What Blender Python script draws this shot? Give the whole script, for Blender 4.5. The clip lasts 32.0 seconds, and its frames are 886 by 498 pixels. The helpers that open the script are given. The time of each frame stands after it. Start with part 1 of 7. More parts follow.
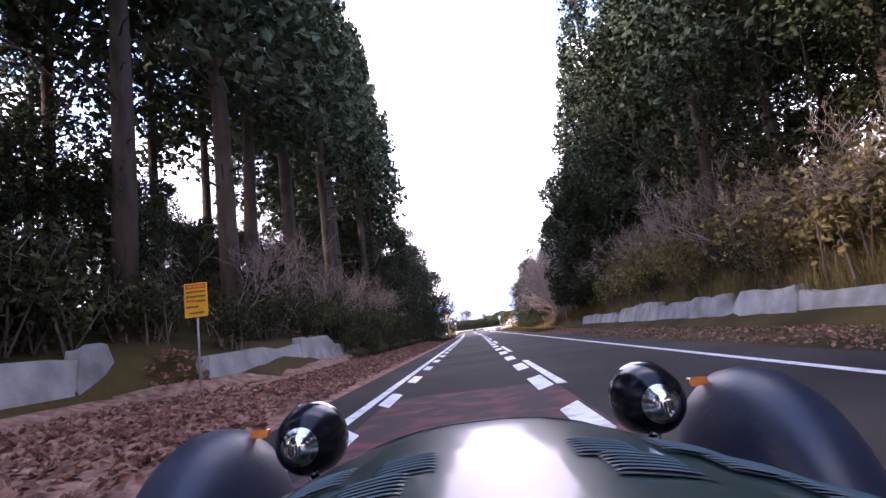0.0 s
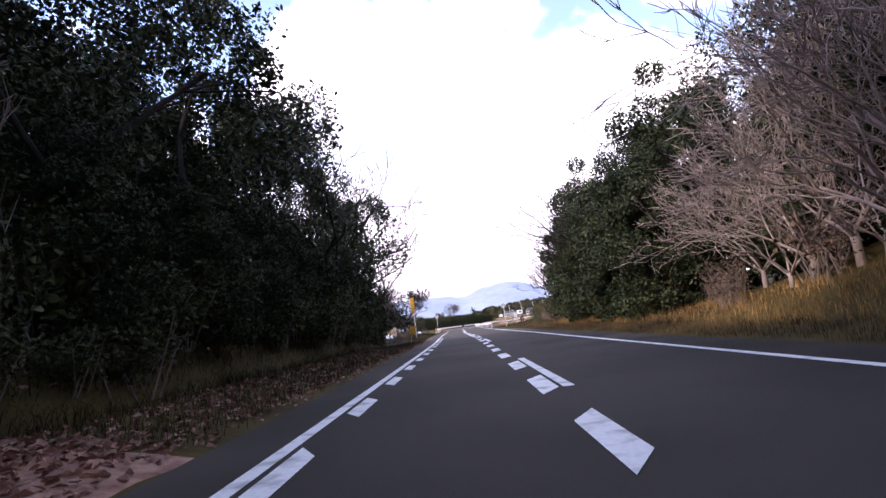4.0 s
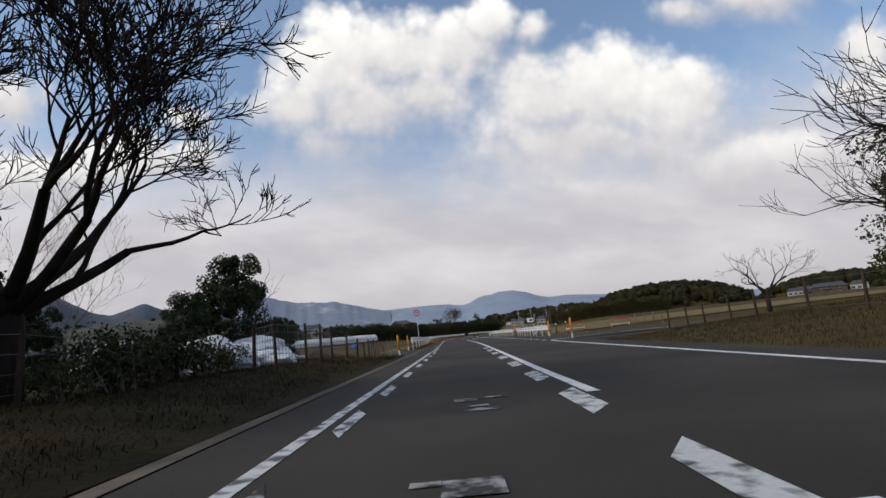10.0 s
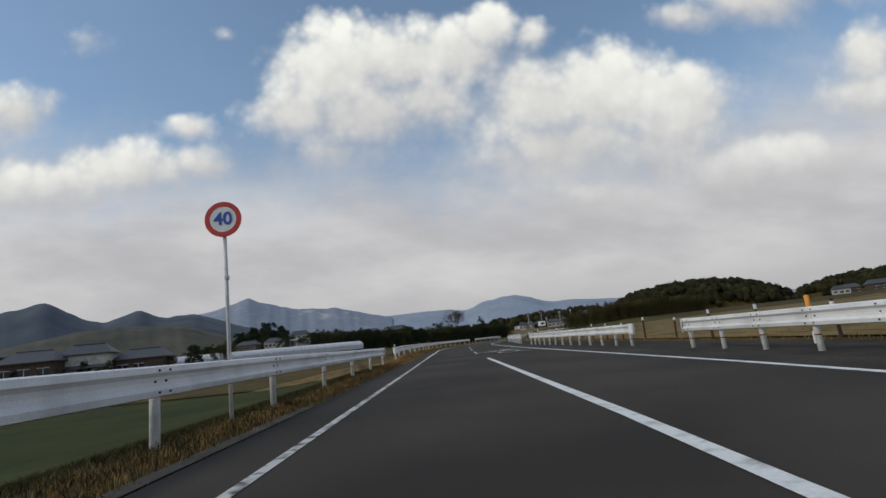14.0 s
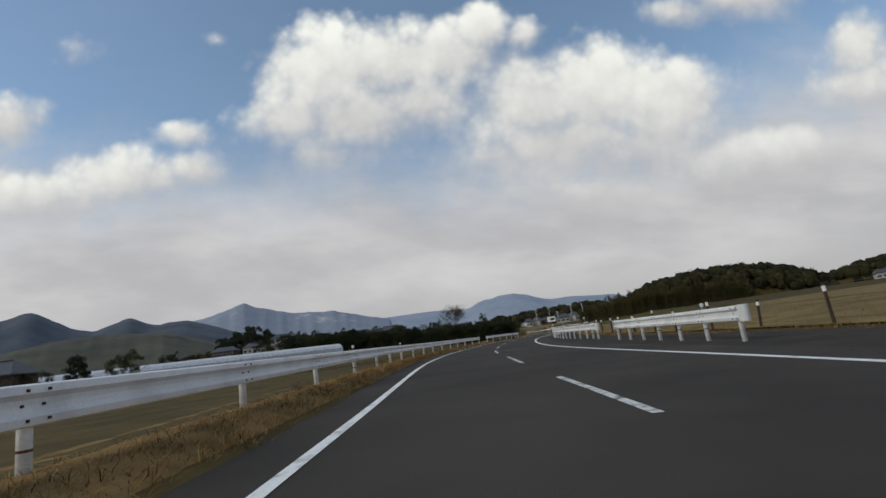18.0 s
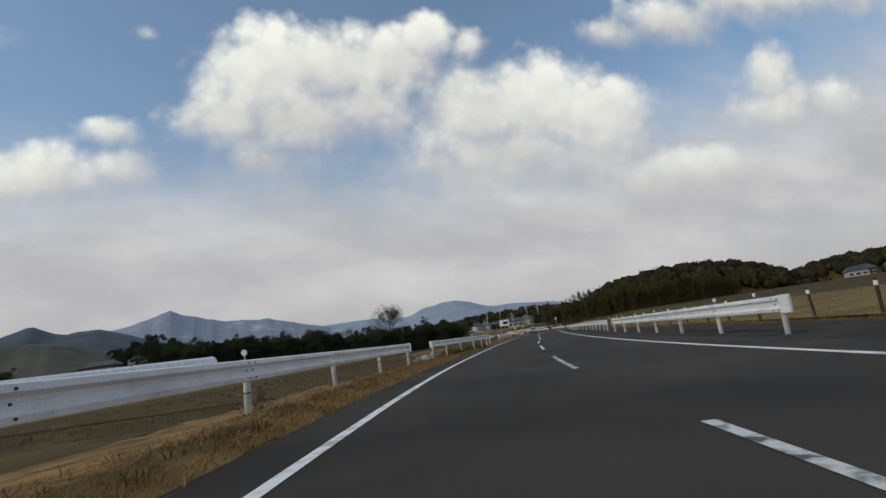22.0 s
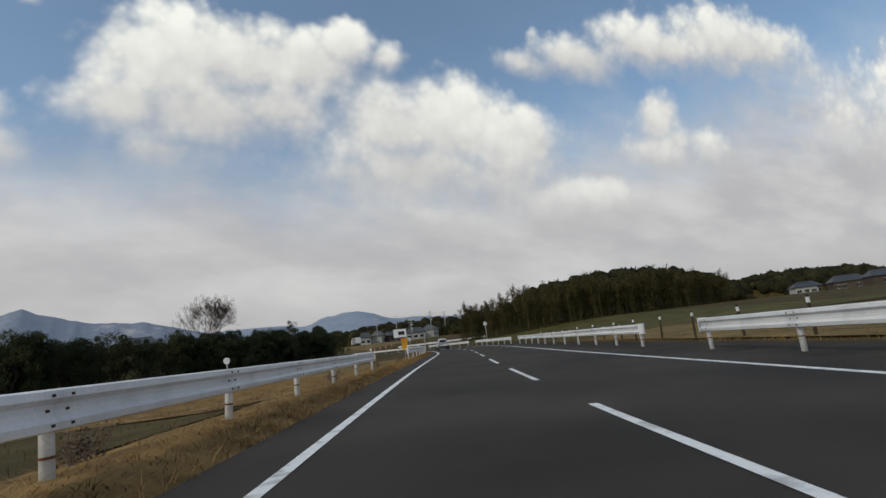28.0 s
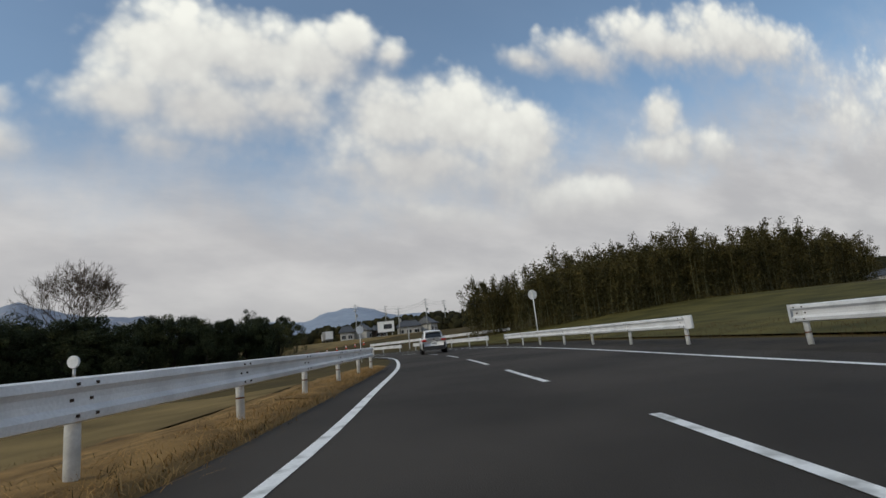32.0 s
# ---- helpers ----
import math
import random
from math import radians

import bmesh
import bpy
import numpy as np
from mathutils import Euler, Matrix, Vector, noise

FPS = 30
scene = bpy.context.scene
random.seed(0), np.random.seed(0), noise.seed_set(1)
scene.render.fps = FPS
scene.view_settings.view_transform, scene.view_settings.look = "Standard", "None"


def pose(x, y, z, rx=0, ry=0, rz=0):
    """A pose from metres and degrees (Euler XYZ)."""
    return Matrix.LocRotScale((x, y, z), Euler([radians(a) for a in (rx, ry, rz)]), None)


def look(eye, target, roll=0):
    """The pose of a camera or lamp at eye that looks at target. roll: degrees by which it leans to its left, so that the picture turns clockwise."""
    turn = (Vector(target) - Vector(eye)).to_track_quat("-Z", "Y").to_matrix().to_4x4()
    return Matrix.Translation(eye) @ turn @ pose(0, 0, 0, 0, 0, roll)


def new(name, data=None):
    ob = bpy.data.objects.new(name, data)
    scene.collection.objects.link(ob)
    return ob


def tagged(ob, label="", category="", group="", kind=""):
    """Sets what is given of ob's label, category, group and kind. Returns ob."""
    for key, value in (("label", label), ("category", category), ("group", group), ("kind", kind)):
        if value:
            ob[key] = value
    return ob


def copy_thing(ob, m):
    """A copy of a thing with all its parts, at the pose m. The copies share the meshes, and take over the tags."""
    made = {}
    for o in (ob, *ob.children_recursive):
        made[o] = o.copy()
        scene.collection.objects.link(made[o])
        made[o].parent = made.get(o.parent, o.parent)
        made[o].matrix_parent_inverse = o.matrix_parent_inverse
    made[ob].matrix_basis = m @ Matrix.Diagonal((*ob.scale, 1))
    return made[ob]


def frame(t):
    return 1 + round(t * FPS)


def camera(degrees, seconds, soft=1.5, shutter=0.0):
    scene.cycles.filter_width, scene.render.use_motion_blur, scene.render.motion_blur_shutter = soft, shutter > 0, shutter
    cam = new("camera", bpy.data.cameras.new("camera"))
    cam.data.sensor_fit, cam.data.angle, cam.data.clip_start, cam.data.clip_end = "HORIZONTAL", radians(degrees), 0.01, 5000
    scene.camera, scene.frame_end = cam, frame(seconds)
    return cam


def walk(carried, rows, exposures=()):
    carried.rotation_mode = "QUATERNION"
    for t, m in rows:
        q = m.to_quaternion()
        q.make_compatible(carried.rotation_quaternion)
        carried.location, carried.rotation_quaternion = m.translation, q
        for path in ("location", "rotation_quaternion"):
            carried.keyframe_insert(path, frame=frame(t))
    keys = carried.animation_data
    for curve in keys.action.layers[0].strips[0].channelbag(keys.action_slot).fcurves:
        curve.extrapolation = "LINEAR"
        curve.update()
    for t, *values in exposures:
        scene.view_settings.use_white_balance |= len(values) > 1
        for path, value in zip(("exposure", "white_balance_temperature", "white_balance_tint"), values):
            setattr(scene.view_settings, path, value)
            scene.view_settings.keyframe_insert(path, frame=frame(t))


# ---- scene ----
PATH = [
    (0, (0.001, -0.000, 0.864), (-0.349, 9.861, 2.488), -7.12),
    (0.5, (-0.061, 5.264, 0.843), (-0.342, 15.128, 2.459), -6.64),
    (1, (-0.087, 10.331, 0.813), (-0.320, 20.200, 2.405), -6.69),
    (1.5, (-0.072, 15.325, 0.780), (-0.280, 25.198, 2.357), -6.94),
    (2, (-0.028, 20.290, 0.763), (-0.225, 30.163, 2.341), -7.04),
    (2.5, (0.016, 25.276, 0.771), (-0.172, 35.147, 2.358), -6.84),
    (3, (0.057, 30.372, 0.794), (-0.112, 40.244, 2.380), -6.69),
    (3.5, (0.104, 35.563, 0.823), (-0.028, 45.439, 2.385), -7.06),
    (5.5, (0.427, 56.765, 0.962), (0.291, 66.659, 2.407), -7.39),
    (6, (0.298, 61.579, 0.943), (0.137, 71.470, 2.412), -6.95),
    (6.5, (0.173, 66.469, 0.909), (-0.010, 76.358, 2.385), -6.49),
    (7, (0.071, 71.472, 0.866), (-0.150, 81.360, 2.343), -6.18),
    (7.5, (-0.023, 76.567, 0.828), (-0.285, 86.452, 2.317), -5.83),
    (8, (-0.135, 81.605, 0.802), (-0.399, 91.486, 2.321), -5.50),
    (8.5, (-0.216, 86.491, 0.786), (-0.467, 96.365, 2.347), -5.43),
    (9, (-0.284, 91.263, 0.777), (-0.529, 101.130, 2.383), -5.34),
    (9.5, (-0.423, 95.932, 0.772), (-0.628, 105.793, 2.421), -5.39),
    (10, (-0.553, 100.581, 0.767), (-0.700, 110.437, 2.451), -5.68),
    (10.5, (-0.580, 105.361, 0.762), (-0.706, 115.213, 2.468), -5.87),
    (11, (-0.580, 110.285, 0.762), (-0.717, 120.134, 2.485), -6.00),
    (11.5, (-0.594, 115.212, 0.768), (-0.756, 125.059, 2.507), -5.86),
    (12, (-0.599, 120.167, 0.785), (-0.781, 130.010, 2.540), -5.76),
    (12.5, (-0.599, 125.262, 0.813), (-0.772, 135.103, 2.581), -6.10),
    (13, (-0.595, 130.486, 0.837), (-0.761, 140.325, 2.618), -6.28),
    (13.5, (-0.612, 135.842, 0.848), (-0.781, 145.679, 2.642), -6.13),
    (14, (-0.691, 141.072, 0.846), (-0.865, 150.908, 2.642), -6.01),
    (14.5, (-0.857, 145.966, 0.835), (-1.046, 155.803, 2.621), -6.03),
    (16.5, (-1.267, 160.124, 0.804), (-1.454, 169.960, 2.600), -7.38),
    (17, (-1.413, 165.708, 0.802), (-1.576, 175.543, 2.605), -7.52),
    (17.5, (-1.529, 171.386, 0.805), (-1.669, 181.221, 2.609), -7.53),
    (18, (-1.571, 177.036, 0.816), (-1.682, 186.872, 2.616), -7.44),
    (18.5, (-1.561, 182.642, 0.834), (-1.626, 192.478, 2.634), -7.47),
    (19, (-1.612, 188.159, 0.849), (-1.597, 197.996, 2.649), -7.62),
    (19.5, (-1.804, 193.593, 0.850), (-1.690, 203.431, 2.640), -7.87),
    (20, (-1.951, 199.185, 0.841), (-1.724, 209.023, 2.624), -8.10),
    (20.5, (-1.765, 205.028, 0.830), (-1.385, 214.859, 2.624), -8.17),
    (21, (-1.214, 211.078, 0.821), (-0.647, 220.899, 2.621), -8.24),
    (21.5, (-0.400, 217.288, 0.811), (0.379, 227.095, 2.602), -8.24),
    (22, (0.605, 223.518, 0.802), (1.623, 233.303, 2.597), -8.03),
    (22.5, (1.754, 229.605, 0.794), (3.027, 239.356, 2.611), -7.92),
    (23, (3.019, 235.464, 0.790), (4.554, 245.176, 2.615), -8.03),
    (23.5, (4.312, 241.040, 0.794), (6.099, 250.709, 2.614), -8.07),
    (24, (5.565, 246.296, 0.811), (7.565, 255.923, 2.634), -7.92),
    (24.5, (6.850, 251.346, 0.837), (9.039, 260.931, 2.664), -7.84),
    (25, (8.218, 256.370, 0.863), (10.582, 265.912, 2.695), -7.82),
    (25.5, (9.632, 261.447, 0.881), (12.134, 270.952, 2.724), -7.58),
    (27.5, (14.967, 284.391, 0.906), (17.751, 293.818, 2.748), -6.58),
    (28, (16.383, 289.316, 0.899), (19.192, 298.741, 2.711), -6.39),
    (28.5, (17.817, 294.302, 0.886), (20.641, 303.725, 2.685), -6.08),
    (29, (19.306, 299.455, 0.865), (22.125, 308.882, 2.648), -5.93),
    (29.5, (20.861, 304.786, 0.845), (23.666, 314.220, 2.614), -5.75),
    (30, (22.488, 310.196, 0.823), (25.272, 319.635, 2.593), -5.45),
    (30.5, (24.162, 315.622, 0.811), (26.936, 325.065, 2.579), -5.3),
    (31, (25.810, 321.036, 0.814), (28.584, 330.483, 2.562), -5.45),
    (31.5, (27.341, 326.315, 0.814), (30.111, 335.765, 2.553), -5.65),
    (32, (28.762, 331.427, 0.811), (31.524, 340.876, 2.571), -5.88),
]
cam = camera(82.1, 32.0, soft=1.5)
walk(cam, [(t, look(eye, target, roll)) for t, eye, target, roll in PATH],
     exposures=[(0.0, 2.7, 6150, 31), (1.5, 2.45, 6150, 31), (3.0, 2.1, 6150, 27), (5.5, 1.4, 6200, 20), (6.0, 1.2, 6250, 16), (6.5, 0.75, 6300, 12), (7.0, 0.45, 6350, 9), (8.0, 0.12, 6350, 7), (10.0, 0.08, 6350, 6), (11.5, -0.05, 6350, 4), (13.0, -0.12, 6350, 2), (32.0, -0.15, 6400, 1)])
ROAD_POINTS = [(-0.08, -60.0), (-0.08, -28.59), (-0.1, -3.51), (0.03, 33.52), (0.03, 71.07), (-0.47, 100.74), (-0.66, 130.53), (-1.12, 159.15), (-1.55, 182.56), (-1.53, 205.31), (1.4, 229.32), (6.4, 251.83), (14.07, 280.81), (20.98, 305.17), (29.04, 331.67), (31.67, 341.32), (34.08, 351.02), (35.9, 360.85), (36.5, 370.82), (35.3, 380.74), (32.34, 390.27), (27.7, 399.12), (21.54, 406.97)]
# ---------------------------------------------------------------- world and sun
SUN_FROM = Vector((-0.75, -0.30, 0.62)).normalized()


def link(nt, a, b):
    nt.links.new(a, b)


def make_world():
    world = bpy.data.worlds.new("sky")
    world.use_nodes = True
    scene.world = world
    nt = world.node_tree
    nt.nodes.clear()
    n = nt.nodes.new

    def feed(socket, v):
        if isinstance(v, (int, float)):
            socket.default_value = v
        else:
            link(nt, v, socket)

    def math_(op, *args):
        m = n("ShaderNodeMath")
        m.operation = op
        for k, v in enumerate(args):
            feed(m.inputs[k], v)
        return m.outputs[0]

    def dot(vec, other):
        d = n("ShaderNodeVectorMath")
        d.operation = "DOT_PRODUCT"
        link(nt, vec, d.inputs[0])
        d.inputs[1].default_value = other
        return d.outputs["Value"]

    def smooth(value, lo, hi, to_lo=0.0, to_hi=1.0):
        m = n("ShaderNodeMapRange")
        m.interpolation_type = "SMOOTHSTEP"
        m.inputs["From Min"].default_value, m.inputs["From Max"].default_value = lo, hi
        m.inputs["To Min"].default_value, m.inputs["To Max"].default_value = to_lo, to_hi
        feed(m.inputs["Value"], value)
        return m.outputs[0]

    def blend(fac, one, two):
        m = n("ShaderNodeMix")
        m.data_type = "RGBA"
        feed(m.inputs["Factor"], fac)
        for key, c in (("A", one), ("B", two)):
            if isinstance(c, tuple):
                m.inputs[key].default_value = (*c, 1)
            else:
                link(nt, c, m.inputs[key])
        return m.outputs["Result"]

    def ripple(vec, scale, detail, rough):
        t = n("ShaderNodeTexNoise")
        t.inputs["Scale"].default_value, t.inputs["Detail"].default_value = scale, detail
        t.inputs["Roughness"].default_value = rough
        link(nt, vec, t.inputs["Vector"])
        return math_("SUBTRACT", t.outputs["Fac"], 0.5)

    sky = n("ShaderNodeTexSky")
    sky.sky_type = "NISHITA"
    sky.sun_disc = False
    sky.sun_elevation = math.asin(SUN_FROM.z)
    sky.sun_rotation = math.atan2(SUN_FROM.x, SUN_FROM.y)
    sky.air_density, sky.dust_density, sky.ozone_density = 1.0, 0.6, 1.0
    coord = n("ShaderNodeTexCoord")
    way = coord.outputs["Generated"]
    base = look((0, 0, 0), (-0.1666, 9.8395, 1.776), -6.4).to_3x3()
    right, up, ahead = base.col[0], base.col[1], -base.col[2]
    depth = math_("MAXIMUM", math_("ABSOLUTE", dot(way, ahead)), 0.08)
    comb = n("ShaderNodeCombineXYZ")
    link(nt, math_("DIVIDE", dot(way, right), depth), comb.inputs[0])
    link(nt, math_("DIVIDE", dot(way, up), depth), comb.inputs[1])
    plane = comb.outputs[0]
    # the sky plane is stirred at three sizes: lobes, puffs and ragged edges
    lobes, wisps = ripple(plane, 5.0, 5, 0.55), ripple(plane, 26.0, 5, 0.6)
    puff = n("ShaderNodeTexVoronoi")
    puff.feature = "SMOOTH_F1"
    puff.inputs["Scale"].default_value, puff.inputs["Smoothness"].default_value = 17.0, 0.6
    puff.inputs["Detail"].default_value, puff.inputs["Roughness"].default_value = 2.0, 0.55
    link(nt, plane, puff.inputs["Vector"])
    puffs = math_("SUBTRACT", 0.42, puff.outputs["Distance"])
    stir = math_("ADD", math_("MULTIPLY", lobes, 0.50), math_("ADD", math_("MULTIPLY", puffs, 0.34), math_("MULTIPLY", wisps, 0.15)))
    cover, shade, weight = None, None, None
    for cx, cy, rx, ry, k in CLOUDS:
        place = n("ShaderNodeVectorMath")
        place.operation = "MULTIPLY_ADD"
        link(nt, plane, place.inputs[0])
        place.inputs[1].default_value = (0.57 / rx, 0.57 / ry, 0)
        place.inputs[2].default_value = (-0.57 * cx / rx, -0.57 * cy / ry, 0)
        size = n("ShaderNodeVectorMath")
        size.operation = "LENGTH"
        link(nt, place.outputs[0], size.inputs[0])
        far = size.outputs["Value"]
        e = math_("SUBTRACT", k, far)
        w = math_("DIVIDE", 1.0, math_("ADD", 0.10, math_("POWER", far, 4.0)))
        lit = math_("MULTIPLY", dot(place.outputs[0], (-0.25, 0.95, 0)), w)
        cover = e if cover is None else math_("SMOOTH_MAX", cover, e, 0.22)
        shade = lit if shade is None else math_("ADD", shade, lit)
        weight = w if weight is None else math_("ADD", weight, w)
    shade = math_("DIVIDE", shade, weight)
    up_z = dot(way, Vector((0, 0, 1)))
    field = math_("ADD", cover, stir)
    # crisp towards the light above, frayed below
    edge = smooth(math_("ADD", shade, math_("MULTIPLY", lobes, 0.8)), -0.6, 0.7, 0.85, 0.30)
    dens = n("ShaderNodeMapRange")
    dens.interpolation_type = "SMOOTHSTEP"
    dens.inputs["From Min"].default_value = -0.10
    link(nt, edge, dens.inputs["From Max"])
    link(nt, field, dens.inputs["Value"])
    # the hazy bank over the horizon
    bank = smooth(math_("ADD", up_z, math_("ADD", math_("MULTIPLY", lobes, -0.16), math_("MULTIPLY", wisps, -0.05))), 0.20, 0.44, 0.97, 0.06)
    flat = n("ShaderNodeVectorMath")
    flat.operation = "MULTIPLY"
    link(nt, plane, flat.inputs[0])
    flat.inputs[1].default_value = (0.75, 2.2, 1.0)
    fleck = smooth(ripple(flat.outputs[0], 3.4, 7, 0.55), -0.16, 0.22)
    bank_tone = blend(fleck, (0.545, 0.504, 0.530), (0.735, 0.676, 0.688))
    bank_tone = blend(smooth(up_z, 0.02, 0.13), (0.520, 0.482, 0.508), bank_tone)
    tone = blend(smooth(math_("ADD", shade, math_("ADD", math_("MULTIPLY", stir, 0.75), math_("MULTIPLY", field, 0.1))), -0.50, 0.66), (0.620, 0.580, 0.598), (1.07, 1.01, 0.965))
    clear = n("ShaderNodeBackground")
    link(nt, sky.outputs[0], clear.inputs["Color"])
    clear.inputs["Strength"].default_value = 0.15

    def layer(below, fac, tint):
        bg, mix = n("ShaderNodeBackground"), n("ShaderNodeMixShader")
        link(nt, tint, bg.inputs["Color"])
        link(nt, fac, mix.inputs[0])
        link(nt, below, mix.inputs[1])
        link(nt, bg.outputs[0], mix.inputs[2])
        return mix.outputs[0]

    veiled = layer(clear.outputs[0], bank, bank_tone)
    # low clouds sink into the bank
    full = layer(veiled, math_("MULTIPLY", dens.outputs[0], smooth(up_z, 0.10, 0.34, 0.25, 1.0)), tone)
    out = n("ShaderNodeOutputWorld")
    link(nt, full, out.inputs["Surface"])


# centre across and up, half sizes, strength; on the plane one unit ahead
CLOUDS = [
    (-0.22, 0.345, 0.100, 0.080, 1.0), (-0.28, 0.265, 0.085, 0.050, 1.0), (-0.11, 0.370, 0.12, 0.065, 1.0), (0.02, 0.385, 0.10, 0.055, 1.0),
    (0.09, 0.430, 0.050, 0.045, 0.95), (0.17, 0.420, 0.055, 0.035, 0.75), (-0.16, 0.265, 0.14, 0.070, 1.0), (-0.03, 0.290, 0.10, 0.060, 0.9), (-0.22, 0.195, 0.13, 0.045, 0.7),
    (0.19, 0.285, 0.10, 0.072, 1.1), (0.31, 0.305, 0.11, 0.072, 1.1), (0.465, 0.290, 0.095, 0.062, 1.08), (0.25, 0.205, 0.17, 0.070, 1.0), (0.44, 0.215, 0.10, 0.065, 0.95), (0.12, 0.185, 0.07, 0.06, 0.8),
    (0.56, 0.150, 0.11, 0.042, 1.15), (0.69, 0.175, 0.11, 0.038, 1.15), (0.33, 0.105, 0.26, 0.035, 0.9),
    (0.47, 0.465, 0.07, 0.030, 0.9), (0.60, 0.495, 0.10, 0.040, 1.0), (0.80, 0.555, 0.14, 0.050, 1.0), (1.08, 0.61, 0.20, 0.07, 1.0),
    (0.83, 0.395, 0.055, 0.055, 0.95), (0.86, 0.300, 0.090, 0.040, 1.1), (0.99, 0.325, 0.08, 0.045, 0.95), (0.90, 0.345, 0.07, 0.040, 0.8),
    (-0.84, 0.265, 0.075, 0.045, 1.0), (-0.70, 0.405, 0.09, 0.055, 0.45), (-0.43, 0.42, 0.05, 0.03, 0.4), (-0.50, 0.235, 0.045, 0.026, 0.9),
    (-0.80, 0.105, 0.16, 0.050, 0.95), (-0.60, 0.145, 0.12, 0.055, 0.95), (-0.48, 0.165, 0.06, 0.035, 0.95),
    (-1.5, 0.35, 0.4, 0.2, 0.9), (1.8, 0.45, 0.4, 0.2, 0.9), (0.2, 1.1, 0.7, 0.25, 0.9), (-1.2, 1.3, 0.6, 0.4, 0.8),
]
make_world()
sun_data = bpy.data.lights.new("sun", "SUN")
sun_data.energy, sun_data.angle, sun_data.color = 1.3, radians(6), (1.0, 0.87, 0.70)
new("sun", sun_data).matrix_world = look(SUN_FROM * 50, (0, 0, 0))
# ---------------------------------------------------------------- materials
def material(name, dark, light, rough=0.8, scale=6.0, bump=0.25, metal=0.0, fine=60.0, spread=0.12, coat=0.0, island=False, stretch=(1, 1, 1), contrast=(0.3, 0.7)):
    """Two tones mixed by broad noise, a finer grain, a shift of tone from object to object, and bump."""
    m = bpy.data.materials.new(name)
    m.use_nodes = True
    nt = m.node_tree
    bsdf = nt.nodes["Principled BSDF"]
    n = nt.nodes.new
    tc, mp = n("ShaderNodeTexCoord"), n("ShaderNodeMapping")
    mp.inputs["Scale"].default_value = stretch
    link(nt, tc.outputs["Object"], mp.inputs["Vector"])
    broad, grain = n("ShaderNodeTexNoise"), n("ShaderNodeTexNoise")
    broad.inputs["Scale"].default_value, broad.inputs["Detail"].default_value = scale, 6
    grain.inputs["Scale"].default_value, grain.inputs["Detail"].default_value = fine, 3
    link(nt, mp.outputs[0], broad.inputs["Vector"])
    link(nt, mp.outputs[0], grain.inputs["Vector"])
    mr = n("ShaderNodeMapRange")
    mr.inputs["From Min"].default_value, mr.inputs["From Max"].default_value = contrast
    link(nt, broad.outputs["Fac"], mr.inputs["Value"])
    mix = n("ShaderNodeMix")
    mix.data_type = "RGBA"
    mix.inputs["A"].default_value, mix.inputs["B"].default_value = (*dark, 1), (*light, 1)
    link(nt, mr.outputs[0], mix.inputs["Factor"])
    hsv = n("ShaderNodeHueSaturation")
    link(nt, mix.outputs["Result"], hsv.inputs["Color"])
    vary, add = n("ShaderNodeMath"), n("ShaderNodeMath")
    vary.operation, add.operation = "MULTIPLY_ADD", "MULTIPLY_ADD"
    vary.inputs[1].default_value, vary.inputs[2].default_value = 2 * spread, 1 - spread
    if island:
        geo = n("ShaderNodeNewGeometry")
        link(nt, geo.outputs["Random Per Island"], vary.inputs[0])
    else:
        info = n("ShaderNodeObjectInfo")
        link(nt, info.outputs["Random"], vary.inputs[0])
    add.inputs[1].default_value = 0.35
    sub = n("ShaderNodeMath")
    sub.operation = "SUBTRACT"
    sub.inputs[1].default_value = 0.5
    link(nt, grain.outputs["Fac"], sub.inputs[0])
    link(nt, sub.outputs[0], add.inputs[0])
    link(nt, vary.outputs[0], add.inputs[2])
    link(nt, add.outputs[0], hsv.inputs["Value"])
    link(nt, hsv.outputs[0], bsdf.inputs["Base Color"])
    bsdf.inputs["Metallic"].default_value = metal
    rr = n("ShaderNodeMapRange")
    rr.inputs["To Min"].default_value, rr.inputs["To Max"].default_value = max(rough - 0.12, 0.03), min(rough + 0.1, 1)
    link(nt, broad.outputs["Fac"], rr.inputs["Value"])
    link(nt, rr.outputs[0], bsdf.inputs["Roughness"])
    if rough >= 0.7 or island:
        bsdf.inputs["Specular IOR Level"].default_value = 0.12
    if coat:
        bsdf.inputs["Coat Weight"].default_value = coat
        bsdf.inputs["Coat Roughness"].default_value = 0.06
    if bump:
        bp = n("ShaderNodeBump")
        bp.inputs["Strength"].default_value, bp.inputs["Distance"].default_value = bump, 0.02
        link(nt, grain.outputs["Fac"], bp.inputs["Height"])
        link(nt, bp.outputs[0], bsdf.inputs["Normal"])
    return m


ASPHALT = material("asphalt", (0.0380, 0.0335, 0.0290), (0.070, 0.0615, 0.0530), 0.85, 0.30, 0.6, fine=90, spread=0.0, contrast=(0.36, 0.64))
SHOULDER = material("shoulder_asphalt", (0.026, 0.023, 0.019), (0.062, 0.053, 0.042), 0.9, 0.9, 0.6, fine=60, spread=0.0)
PAINT = material("road_paint", (0.42, 0.42, 0.40), (0.80, 0.80, 0.78), 0.6, 3.5, 0.2, fine=25, spread=0.05, contrast=(0.33, 0.5))
PAINT_WORN = material("worn_road_paint", (0.10, 0.10, 0.10), (0.62, 0.62, 0.60), 0.7, 5.0, 0.2, fine=25, spread=0.1, contrast=(0.38, 0.52))
PAINT_FAINT = material("faint_road_paint", (0.045, 0.044, 0.042), (0.40, 0.40, 0.38), 0.7, 6.0, 0.2, fine=25, spread=0.1, contrast=(0.46, 0.62))
